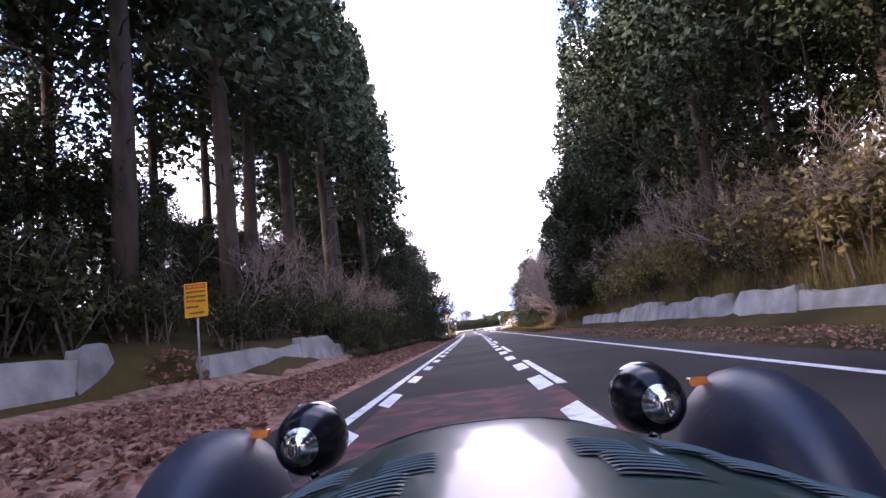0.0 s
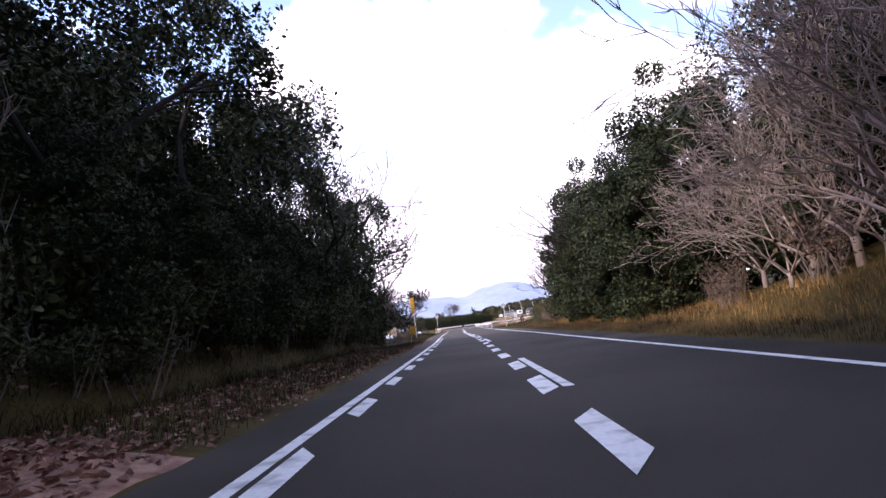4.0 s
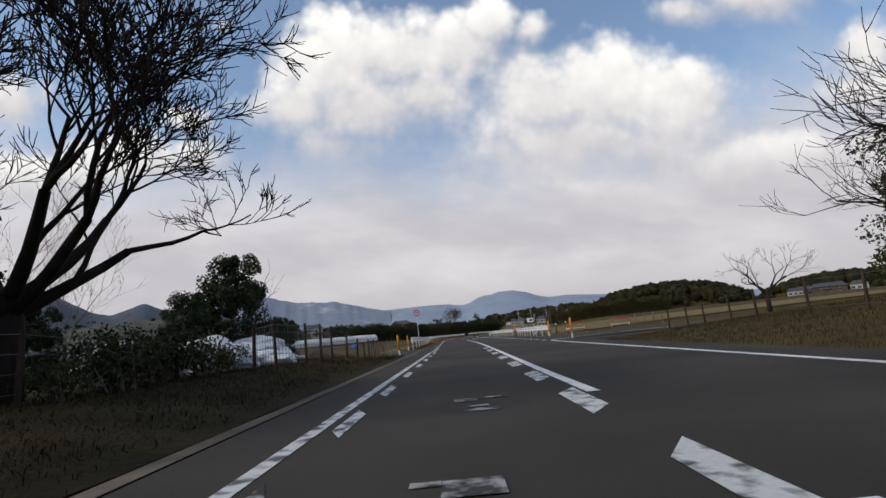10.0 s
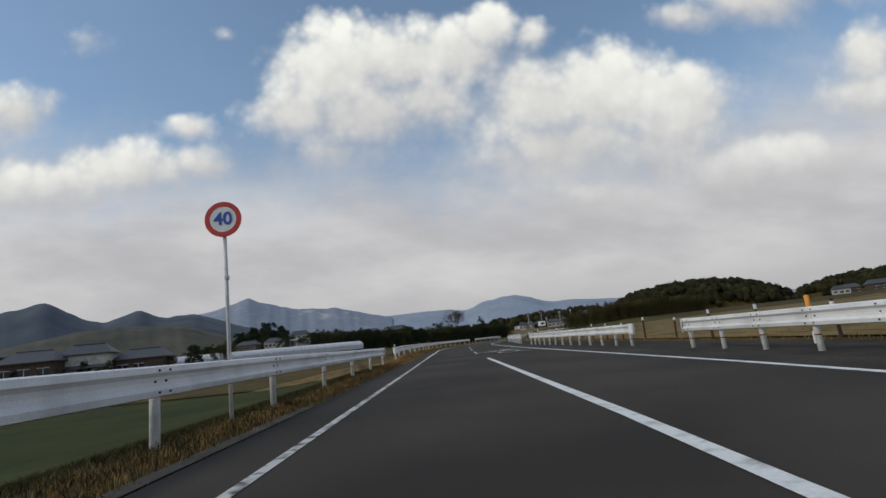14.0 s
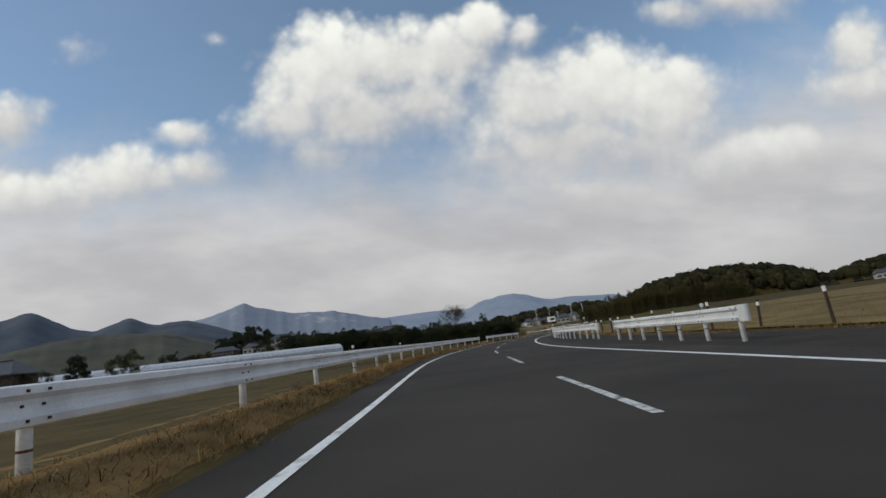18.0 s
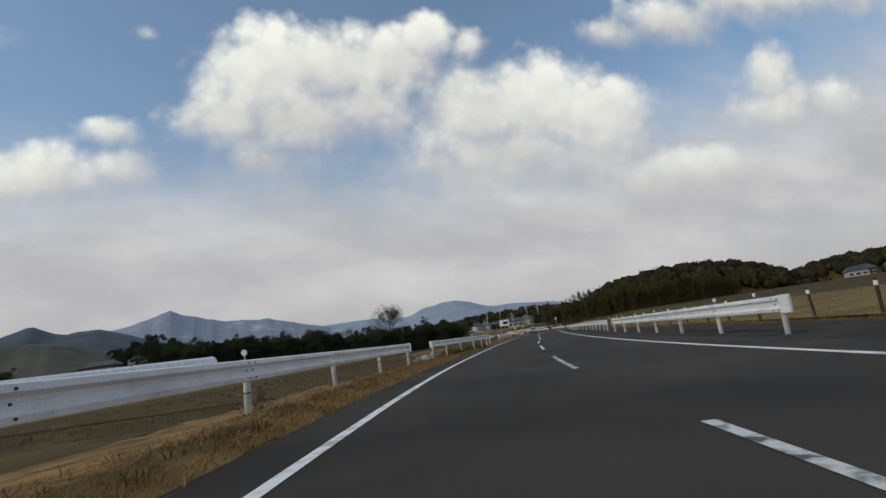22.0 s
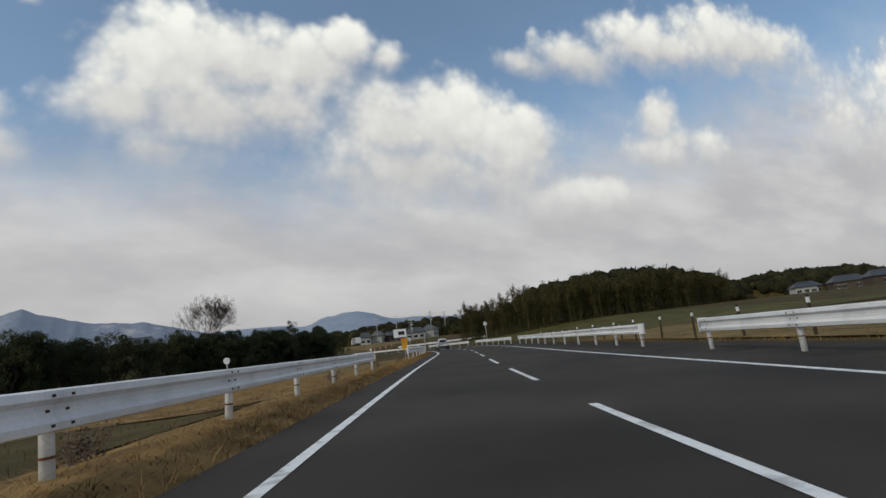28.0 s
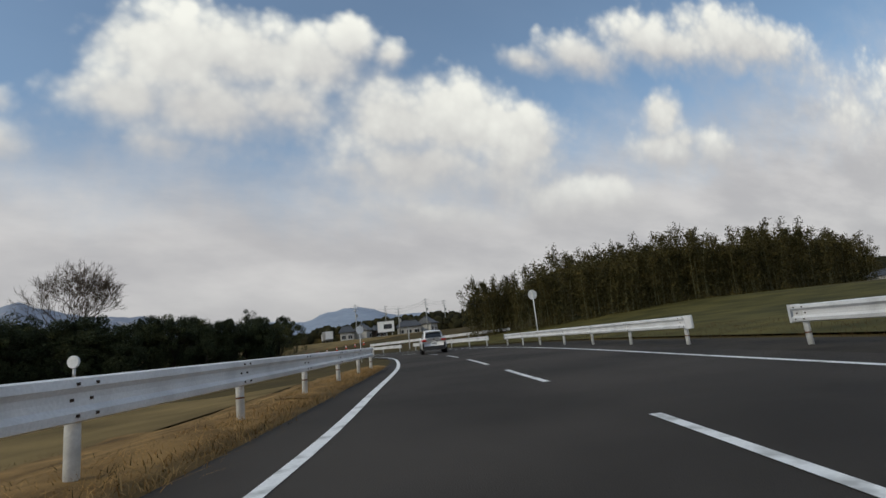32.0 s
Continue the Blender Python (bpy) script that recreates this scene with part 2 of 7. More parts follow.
RED_PAINT = material("red_road_paint", (0.07, 0.050, 0.048), (0.20, 0.075, 0.07), 0.8, 2.5, 0.3, fine=50, spread=0.0, contrast=(0.45, 0.65))
CONCRETE = material("concrete", (0.24, 0.23, 0.21), (0.46, 0.44, 0.41), 0.9, 1.6, 0.4, fine=30)
KERB = material("kerb_concrete", (0.08, 0.066, 0.05), (0.20, 0.165, 0.125), 0.9, 1.2, 0.4, fine=40)
SOIL = material("soil_grass", (0.036, 0.028, 0.009), (0.098, 0.070, 0.022), 1.0, 0.45, 0.8, fine=9, spread=0.0)
LITTER = material("leaf_litter", (0.15, 0.072, 0.052), (0.44, 0.26, 0.19), 1.0, 5.0, 0.9, fine=22, spread=0.3, island=True)
GRASS_DRY = material("dry_grass", (0.19, 0.108, 0.036), (0.46, 0.285, 0.11), 0.95, 2.0, 0.0, fine=20, spread=0.35, island=True)
GRASS_BROWN = material("brown_grass", (0.045, 0.030, 0.014), (0.15, 0.098, 0.045), 0.95, 1.2, 0.0, fine=12, spread=0.45, island=True)
# Verge grass and bank soil: weak light there is put into these dark tones.
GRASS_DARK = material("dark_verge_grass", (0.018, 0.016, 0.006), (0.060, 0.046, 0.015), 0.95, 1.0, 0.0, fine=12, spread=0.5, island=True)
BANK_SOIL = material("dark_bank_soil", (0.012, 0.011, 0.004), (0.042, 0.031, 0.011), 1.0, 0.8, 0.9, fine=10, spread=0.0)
GRASS_BANK = material("bank_grass", (0.11, 0.09, 0.030), (0.30, 0.23, 0.09), 0.95, 0.6, 0.0, fine=8, spread=0.4, island=True)
GRASS_OLIVE = material("olive_grass", (0.040, 0.043, 0.016), (0.115, 0.10, 0.04), 0.95, 2.0, 0.0, fine=20, spread=0.35, island=True)
FIELD_OLIVE = material("olive_field", (0.046, 0.044, 0.012), (0.125, 0.105, 0.032), 1.0, 0.35, 0.8, fine=8, spread=0.0)
FIELD_GREEN = material("green_field", (0.018, 0.028, 0.005), (0.050, 0.058, 0.013), 1.0, 0.35, 0.8, fine=12, spread=0.0)
FIELD_TAN = material("tan_field", (0.11, 0.078, 0.028), (0.24, 0.17, 0.068), 1.0, 0.4, 0.8, fine=10, spread=0.0)
STRAW = material("straw_mat", (0.10, 0.060, 0.022), (0.33, 0.205, 0.078), 1.0, 1.3, 1.0, fine=24, spread=0.0)
FIELD_BROWN = material("brown_field", (0.050, 0.039, 0.012), (0.112, 0.082, 0.028), 1.0, 0.4, 0.8, fine=10, spread=0.0)
# Needles lightened in place of the pale veil of haze over the wood.
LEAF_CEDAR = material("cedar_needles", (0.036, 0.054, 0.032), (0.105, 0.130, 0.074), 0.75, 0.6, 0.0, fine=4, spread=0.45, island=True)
LEAF_BROAD = material("evergreen_leaves", (0.016, 0.025, 0.011), (0.056, 0.066, 0.030), 0.55, 0.8, 0.0, fine=4, spread=0.5, island=True)
LEAF_BRUSH = material("undergrowth_leaves", (0.030, 0.040, 0.014), (0.095, 0.095, 0.040), 0.7, 0.8, 0.0, fine=4, spread=0.5, island=True)
LEAF_BANK = material("bank_leaves", (0.13, 0.105, 0.036), (0.34, 0.26, 0.11), 0.9, 0.8, 0.0, fine=4, spread=0.45, island=True)
LEAF_DRY = material("dry_leaves", (0.10, 0.065, 0.045), (0.22, 0.15, 0.10), 0.9, 0.8, 0.0, fine=4, spread=0.4, island=True)
LEAF_BAMBOO = material("bamboo_leaves", (0.034, 0.034, 0.011), (0.110, 0.088, 0.032), 0.7, 0.5, 0.0, fine=4, spread=0.45, island=True)
BARK = material("bark", (0.055, 0.042, 0.032), (0.14, 0.11, 0.085), 0.95, 5.0, 0.8, fine=25, stretch=(1, 1, 0.2))
BARK_TWIG = material("pale_twigs", (0.24, 0.18, 0.155), (0.44, 0.35, 0.31), 0.95, 4.0, 0.4, fine=25, stretch=(1, 1, 0.3))
LEAF_WEED = material("weed_leaves", (0.055, 0.080, 0.018), (0.20, 0.20, 0.065), 0.7, 0.8, 0.0, fine=4, spread=0.4, island=True)
BARK_PALE = material("pale_bark", (0.13, 0.10, 0.085), (0.27, 0.22, 0.19), 0.95, 4.0, 0.6, fine=25, stretch=(1, 1, 0.3))
BARK_DARK = material("dark_bark", (0.016, 0.013, 0.011), (0.050, 0.040, 0.033), 0.95, 4.0, 0.6, fine=25, stretch=(1, 1, 0.3))
CULM = material("bamboo_culm", (0.06, 0.065, 0.025), (0.14, 0.13, 0.06), 0.6, 3.0, 0.2)
STEEL_WHITE = material("white_painted_steel", (0.56, 0.56, 0.56), (0.76, 0.76, 0.76), 0.38, 1.6, 0.12, fine=40, spread=0.05, contrast=(0.25, 0.55))
POST_WHITE = material("white_post_paint", (0.50, 0.50, 0.48), (0.74, 0.74, 0.72), 0.5, 6.0, 0.2, fine=40, spread=0.1)
RUST = material("rust", (0.10, 0.045, 0.025), (0.22, 0.10, 0.05), 0.9, 20.0, 0.4)
GALV = material("galvanised_steel", (0.35, 0.35, 0.35), (0.52, 0.52, 0.52), 0.45, 8.0, 0.1, metal=0.6)
ORANGE = material("orange_reflector", (0.75, 0.26, 0.01), (0.86, 0.36, 0.02), 0.5, 6.0, 0.1)
YELLOW = material("yellow_sheet", (0.80, 0.37, 0.008), (0.90, 0.47, 0.02), 0.5, 4.0, 0.1)
SIGN_RED = material("sign_red", (0.50, 0.03, 0.025), (0.60, 0.05, 0.04), 0.45, 8.0, 0.05)
SIGN_WHITE = material("sign_white", (0.72, 0.73, 0.72), (0.82, 0.82, 0.82), 0.45, 5.0, 0.05)
SIGN_BLUE = material("sign_blue", (0.02, 0.06, 0.35), (0.03, 0.09, 0.42), 0.45, 8.0, 0.05)
SIGN_BLACK = material("sign_ink", (0.02, 0.02, 0.02), (0.05, 0.045, 0.04), 0.6, 8.0, 0.05)
SIGN_BACK = material("sign_back_grey", (0.26, 0.27, 0.27), (0.40, 0.41, 0.41), 0.55, 6.0, 0.1)
WOOD_DARK = material("weathered_post", (0.035, 0.026, 0.020), (0.085, 0.062, 0.048), 0.9, 10.0, 0.5, stretch=(1, 1, 0.2))
WIRE = material("fence_wire", (0.06, 0.06, 0.06), (0.12, 0.12, 0.12), 0.5, 5.0, 0.0, metal=0.5)
PLASTIC = material("white_plastic_sheet", (0.52, 0.53, 0.55), (0.76, 0.77, 0.79), 0.5, 1.5, 0.2)
TAN_WRAP = material("tan_wrapped_hay", (0.30, 0.21, 0.13), (0.52, 0.42, 0.30), 0.9, 3.0, 0.6, fine=18)
TARP = material("blue_tarp", (0.04, 0.12, 0.35), (0.08, 0.20, 0.48), 0.5, 3.0, 0.3)
ROOF_TILE = material("dark_roof_tile", (0.035, 0.037, 0.042), (0.085, 0.088, 0.095), 0.55, 3.0, 0.5, fine=12, stretch=(1, 1, 1))
WALL_PLASTER = material("house_plaster", (0.42, 0.40, 0.36), (0.62, 0.60, 0.56), 0.9, 1.2, 0.2)
WALL_WOOD = material("dark_boards", (0.06, 0.045, 0.035), (0.13, 0.10, 0.08), 0.85, 3.0, 0.3)
GLASS_DARK = material("dark_glass", (0.015, 0.017, 0.02), (0.03, 0.033, 0.036), 0.1, 2.0, 0.0)
# Distance haze is mixed into the far mountains' blue-grey.
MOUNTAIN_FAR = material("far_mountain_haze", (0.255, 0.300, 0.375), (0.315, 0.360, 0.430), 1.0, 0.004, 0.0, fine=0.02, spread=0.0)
# Woods shifted towards blue, the air's haze put into their colour.
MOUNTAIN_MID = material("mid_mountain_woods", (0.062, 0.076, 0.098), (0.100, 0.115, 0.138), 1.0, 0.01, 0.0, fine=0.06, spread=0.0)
# Real snow patches over a base already tinted with distance haze.
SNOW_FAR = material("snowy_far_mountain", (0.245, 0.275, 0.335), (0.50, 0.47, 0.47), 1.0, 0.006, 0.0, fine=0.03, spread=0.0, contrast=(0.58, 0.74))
HILL_WOODS = material("wooded_hill", (0.010, 0.011, 0.005), (0.042, 0.037, 0.015), 1.0, 0.12, 0.0, fine=1.2, spread=0.3, island=True)
# Olive greyed a little, haze put into the hill's colour.
HILL_OLIVE = material("olive_hill", (0.055, 0.058, 0.045), (0.105, 0.100, 0.075), 1.0, 0.02, 0.0, fine=0.12, spread=0.0)


# ---------------------------------------------------------------- building blocks
class Geo:
    """Vertices and faces of one mesh, gathered from simple pieces."""

    def __init__(self):
        self.v, self.f = [], []

    def add(self, verts, faces):
        k = len(self.v)
        self.v += [tuple(p) for p in verts]
        self.f += [tuple(i + k for i in f) for f in faces]
        return self

    def box(self, c, size, turn=None, taper=1.0):
        x, y, z = (s / 2 for s in size)
        pts = [Vector((sx * x * (taper if sz > 0 else 1), sy * y * (taper if sz > 0 else 1), sz * z)) for sz in (-1, 1) for sx, sy in ((-1, -1), (1, -1), (1, 1), (-1, 1))]
        if turn is not None:
            pts = [turn @ p for p in pts]
        return self.add([p + Vector(c) for p in pts], [(3, 2, 1, 0), (4, 5, 6, 7), (0, 1, 5, 4), (1, 2, 6, 5), (2, 3, 7, 6), (3, 0, 4, 7)])

    def tube(self, path, radii, sides=8, caps=True):
        path = [Vector(p) for p in path]
        rings = []
        for i, p in enumerate(path):
            d = (path[min(i + 1, len(path) - 1)] - path[max(i - 1, 0)]).normalized()
            a = d.orthogonal().normalized() if i == 0 else (last - last.project(d)).normalized()
            last = a
            b = d.cross(a)
            r = radii[i] if hasattr(radii, "__len__") else radii
            rings.append([p + (a * math.cos(2 * math.pi * k / sides) + b * math.sin(2 * math.pi * k / sides)) * r for k in range(sides)])
        faces = [(i * sides + k, i * sides + (k + 1) % sides, (i + 1) * sides + (k + 1) % sides, (i + 1) * sides + k) for i in range(len(path) - 1) for k in range(sides)]
        if caps:
            faces += [tuple(reversed(range(sides))), tuple(range((len(path) - 1) * sides, len(path) * sides))]
        return self.add([p for r in rings for p in r], faces)

    def lathe(self, profile, axis_at=(0, 0, 0), turn=None, sides=24):
        """profile: (radius, height) pairs turned about z."""
        pts = []
        for r, h in profile:
            for k in range(sides):
                a = 2 * math.pi * k / sides
                p = Vector((r * math.cos(a), r * math.sin(a), h))
                pts.append((turn @ p if turn is not None else p) + Vector(axis_at))
        n = len(profile)
        faces = [(i * sides + k, i * sides + (k + 1) % sides, (i + 1) * sides + (k + 1) % sides, (i + 1) * sides + k) for i in range(n - 1) for k in range(sides)]
        faces += [tuple(reversed(range(sides))), tuple(range((n - 1) * sides, n * sides))]
        return self.add(pts, faces)

    def strip(self, rows):
        """A sheet through rows of points."""
        w = len(rows[0])
        return self.add([p for r in rows for p in r], [(i * w + k, i * w + k + 1, (i + 1) * w + k + 1, (i + 1) * w + k) for i in range(len(rows) - 1) for k in range(w - 1)])

    def mesh(self, name, mat, smooth=False):
        me = bpy.data.meshes.new(name)
        me.from_pydata(self.v, [], self.f)
        if isinstance(mat, (list, tuple)):
            for m in mat:
                me.materials.append(m)
        else:
            me.materials.append(mat)
        if smooth:
            me.shade_smooth()
        me.update()
        return me


def part(name, geo, mat, parent=None, label="", smooth=False, at=None):
    """One mesh object under a thing or a part."""
    me = geo if isinstance(geo, bpy.types.Mesh) else geo.mesh(name, mat, smooth)
    ob = new(name, me)
    ob.parent = parent
    if at is not None:
        ob.matrix_basis = at
    if label:
        ob["label"] = label
    return ob


def thing(name, label, category, group="", kind="", at=None):
    ob = new(name)
    ob.empty_display_size = 0.2
    if at is not None:
        ob.matrix_basis = at
    return tagged(ob, label, category, group, kind)


def solid(name, geo, mat, label, category, group="", kind="", smooth=False, at=None):
    ob = new(name, geo if isinstance(geo, bpy.types.Mesh) else geo.mesh(name, mat, smooth))
    if at is not None:
        ob.matrix_basis = at
    return tagged(ob, label, category, group, kind)


rng = random.Random(7)


# ---------------------------------------------------------------- the line of the road
def sample_road(points, step=30):
    q = [Vector(p) for p in points]
    q = [2 * q[0] - q[1]] + q + [2 * q[-1] - q[-2]]
    out = []
    for i in range(1, len(q) - 2):
        p0, p1, p2, p3 = q[i - 1:i + 3]
        for k in range(step):
            u = k / step
            out.append(0.5 * (2 * p1 + (p2 - p0) * u + (2 * p0 - 5 * p1 + 4 * p2 - p3) * u * u + (3 * p1 - p0 - 3 * p2 + p3) * u ** 3))
    return out + [q[-2]]


LINE = np.array(sample_road(ROAD_POINTS))
LINE_S = np.concatenate([[0], np.cumsum(np.hypot(*np.diff(LINE, axis=0).T))]) - 60
LINE_H = np.gradient(LINE, axis=0)
LINE_H /= np.hypot(*LINE_H.T)[:, None]
S_END = float(LINE_S[-1])


def on(s, d=0.0, z=0.0):
    """The place s metres along the road and d metres to the right of the lane's middle."""
    x, y = np.interp(s, LINE_S, LINE[:, 0]), np.interp(s, LINE_S, LINE[:, 1])
    hx, hy = np.interp(s, LINE_S, LINE_H[:, 0]), np.interp(s, LINE_S, LINE_H[:, 1])
    k = math.hypot(hx, hy)
    return Vector((x + d * hy / k, y - d * hx / k, z))


def heading(s):
    """Degrees about z that turn +y into the road's direction."""
    hx, hy = np.interp(s, LINE_S, LINE_H[:, 0]), np.interp(s, LINE_S, LINE_H[:, 1])
    return math.degrees(math.atan2(-hx, hy))


def stand(s, d=0.0, z=0.0, turn=0.0):
    p = on(s, d, z)
    return pose(p.x, p.y, p.z, 0, 0, heading(s) + turn)


def road_sd(x, y):
    """Along and across for many places at once."""
    x, y = np.asarray(x, float), np.asarray(y, float)
    i = np.argmin((x[..., None] - LINE[::6, 0]) ** 2 + (y[..., None] - LINE[::6, 1]) ** 2, axis=-1) * 6
    i = np.minimum(i, len(LINE) - 1)
    dx, dy = x - LINE[i, 0], y - LINE[i, 1]
    return LINE_S[i] + dx * LINE_H[i, 0] + dy * LINE_H[i, 1], dx * LINE_H[i, 1] - dy * LINE_H[i, 0]
# ---------------------------------------------------------------- ground, road and markings
def right_edge(s):
    return float(np.interp(s, [-60, 0, 60, 95, 150, 175, 205, 250, 300, 345, 420], [3.8, 3.8, 4.15, 4.6, 5.0, 4.6, 4.5, 4.6, 5.0, 4.9, 4.8]))


def middle(s):
    return float(np.interp(s, [-60, 20, 60, 110, 146, 170, 186, 196, 206, 216, 228, 254, 268, 276, 286, 297, 330, 340, 347, 355, 364], [1.2, 1.2, 1.4, 1.4, 1.7, 1.45, 1.6, 1.85, 1.75, 1.75, 1.63, 1.68, 1.95, 1.95, 1.75, 1.62, 1.57, 1.5, 1.2, 0.86, 0.6]))


LEFT_EDGE = -1.48


def left_line(s):
    return float(np.interp(s, [340, 354, 362, 372], [-1.48, -1.75, -2.0, -2.0]))


def wall_line(s):
    """How far left of the road the wood's bank steps up."""
    return np.interp(s, [9.2, 10.4, 20, 34, 46], [6.4, 5.35, 4.6, 4.5, 4.4])


def ground_height(x, y):
    s, d = road_sd(x, y)
    z = np.full(s.shape, -0.07)
    left = -d
    wood_l = np.clip((78 - s) / 14, 0, 1)
    step = wall_line(s)
    low = 0.03 + 0.30 * np.clip((left - 2.5) / (step - 0.1 - 2.5), 0, 1)
    high = 1.05 + np.interp(left - step, [0.4, 7, 35, 85], [0.0, 2.0, 5.0, 5.0])
    rise = np.clip((left - step + 0.02) / 0.42, 0, 1)
    bank_l = np.where(left < 2.5, np.interp(left, [2.2, 2.5], [-0.07, 0.03]), low * (1 - rise) + high * rise)
    field_l = np.interp(left, [2.2, 2.6, 3.6, 5.5, 9, 30, 60, 100], [-0.07, -0.02, -0.05, -0.35, -0.62, -0.8, 0.6, 2.2])
    crest = np.interp(s, [138, 166, 173, 178, 200, 215, 245, 252, 260, 275, 292, 313, 330, 345, 365], [0.05, 0.07, 0.10, 0.22, 0.19, 0.13, 0.13, 0.05, 0.03, 0.06, 0.13, 0.06, 0.0, -0.02, -0.02])
    field_l = field_l + crest * np.interp(left, [2.35, 3.0, 3.9, 5.2], [0.0, 1.0, 1.0, 0.0])
    verge_l = np.interp(left, [2.2, 2.6, 3.4, 5.2, 9, 14, 30], [-0.07, 0.0, 0.18, 0.40, 0.42, 0.30, 0.0])
    mid_l = np.clip((s - 78) / 6, 0, 1) * np.clip((124 - s) / 4, 0, 1)
    off_road = left > 2.2
    zl = wood_l * bank_l + (1 - wood_l) * (mid_l * verge_l + (1 - mid_l) * field_l)
    join = np.clip(1 - np.abs(s - 133) / 7.5, 0, 1)
    zl = np.where(join > 0.12, np.minimum(zl, np.interp(left, [2, 8, 40], [-0.06, -0.10, -0.5])), zl)
    z = np.where(off_road, zl, z)
    wood_r = np.clip((62 - s) / 16, 0, 1)
    bank_r = np.interp(d, [5.2, 5.6, 7.5, 8.1, 14, 30, 90], [-0.07, 0.0, 0.05, 0.72, 4.2, 9.0, 9.0])
    rise_r = np.interp(d, [5.6, 6.2, 9, 14, 24, 60], [-0.07, 0.02, 0.35, 1.0, 1.5, 1.6])
    flat_r = np.interp(d, [8.5, 8.8, 10, 15, 60, 200], [-0.07, 0.0, 0.05, 0.3, 1.1, 2.2])
    mid_r = np.clip((126 - s) / 14, 0, 1)
    zr = wood_r * bank_r + (1 - wood_r) * (mid_r * rise_r + (1 - mid_r) * flat_r)
    joinr = np.abs(s - 134.5) < 7
    zr = np.where(joinr & (d < 40), np.minimum(zr, -0.07 + 0.012 * (d - 6)), zr)
    z = np.where(d > 5.2, zr, z)
    # the land climbs a little beyond the bend and towards the hills
    out = np.clip((s - 345) / 45, 0, 1) * np.clip((d - 9.5) / 30, 0, 1)
    z = z + 2.0 * out * out * (3 - 2 * out)
    village = np.clip((y - 440) / 75, 0, 1) * np.clip((-15 - x) / 35, 0, 1) * np.clip((820 - y) / 150, 0, 1)
    z = z + 9.0 * village * village * (3 - 2 * village)
    far = np.clip((np.hypot(x, y - 180) - 230) / 420, 0, 1)
    return z * (1 - far * (1 - 0.6 * village)) + far * (5.0 - 2.0 * village)


def spaced(parts):
    out = []
    for a, b, n in parts:
        out += list(np.linspace(a, b, n, endpoint=False))
    return np.array(out + [parts[-1][1]])


def build_ground():
    xs = spaced([(-4600, -600, 10), (-600, -120, 16), (-120, -30, 30), (-30, 60, 150), (60, 160, 40), (160, 700, 18), (700, 4600, 10)])
    ys = spaced([(-4600, -300, 8), (-300, -60, 12), (-60, 440, 330), (440, 800, 24), (800, 4600, 14)])
    X, Y = np.meshgrid(xs, ys)
    Z = ground_height(X, Y)
    nx = len(xs)
    v = np.stack([X, Y, Z], -1).reshape(-1, 3)
    idx = np.arange(len(ys) * nx).reshape(len(ys), nx)
    f = np.stack([idx[:-1, :-1], idx[:-1, 1:], idx[1:, 1:], idx[1:, :-1]], -1).reshape(-1, 4)
    me = bpy.data.meshes.new("ground")
    me.from_pydata(v.tolist(), [], f.tolist())
    me.materials.append(SOIL)
    me.shade_smooth()
    tagged(new("ground", me), "brown grassy ground with fields reaching the hills", "ground", kind="structure")


build_ground()


def road_sheet(name, s0, s1, d0, d1, z, mat, label, category, step=1.0, cols=4):
    g = Geo()
    rows = []
    for s in np.arange(s0, s1 + 0.01, step):
        a = d0(s) if callable(d0) else d0
        b = d1(s) if callable(d1) else d1
        rows.append([on(s, a + (b - a) * k / cols, z) for k in range(cols + 1)])
    g.strip(rows)
    g.f = [tuple(reversed(f)) for f in g.f]
    return solid(name, g, mat, label, category, kind="structure", smooth=True)


road_sheet("road", -58, S_END - 4, -2.35, right_edge_plus := (lambda s: right_edge(s) + 1.1), 0.0, ASPHALT, "worn grey asphalt two-lane road with white markings", "road", cols=8)
road_sheet("pavement_shoulder", 122, S_END - 6, lambda s: right_edge(s) + 1.1, lambda s: 8.7, -0.012, SHOULDER, "dusty asphalt shoulder beside the right guardrails", "shoulder", cols=2)
road_sheet("kerb_gutter", 84, 150, -2.56, -2.352, 0.012, KERB, "grey concrete gutter strip along the road edge", "gutter", cols=1)


def side_road(name, s, d0, d1, half, label, turn):
    g = Geo()
    a, b = on(s, d0), on(s, d1)
    far = a + Matrix.Rotation(radians(turn), 3, "Z") @ (b - a)
    across = (far - a).cross(Vector((0, 0, 1))).normalized()
    rows = []
    for k in range(13):
        u = k / 12
        p = a.lerp(far, u)
        w = half * (1 + 0.55 * max(0, 1 - u * 6) ** 2)
        z = -0.004 - 0.3 * u * (1 if d1 < 0 else -0.6)
        rows.append([p - across * w + Vector((0, 0, z)), p + Vector((0, 0, z)), p + across * w + Vector((0, 0, z))])
    g.strip(rows)
    return solid(name, g, ASPHALT, label, "side road", kind="structure", smooth=True)


side_road("road_side_west", 133.2, -2.3, -46, 4.0, "narrow asphalt side road joining through the field", 4)
side_road("road_side_east", 134.6, 5.6, 46, 4.2, "narrow asphalt side road joining beside the dry field", -14)


markings = thing("road_markings", "white painted road lines partly worn away", "road marking", kind="structure")


def stripe(s0, s1, d, width, mat=None, z=0.006, name="edge_line", skew=0.0, step=1.0):
    g = Geo()
    n = max(1, int(math.ceil((s1 - s0) / step)))
    rows = []
    for k in range(n + 1):
        s = s0 + (s1 - s0) * k / n
        m = d(s) if callable(d) else d
        rows.append([on(s + skew / 2, m - width / 2, z), on(s - skew / 2, m + width / 2, z)])
    g.strip(rows)
    g.f = [tuple(reversed(f)) for f in g.f]
    return part(name, g, mat or PAINT, markings)


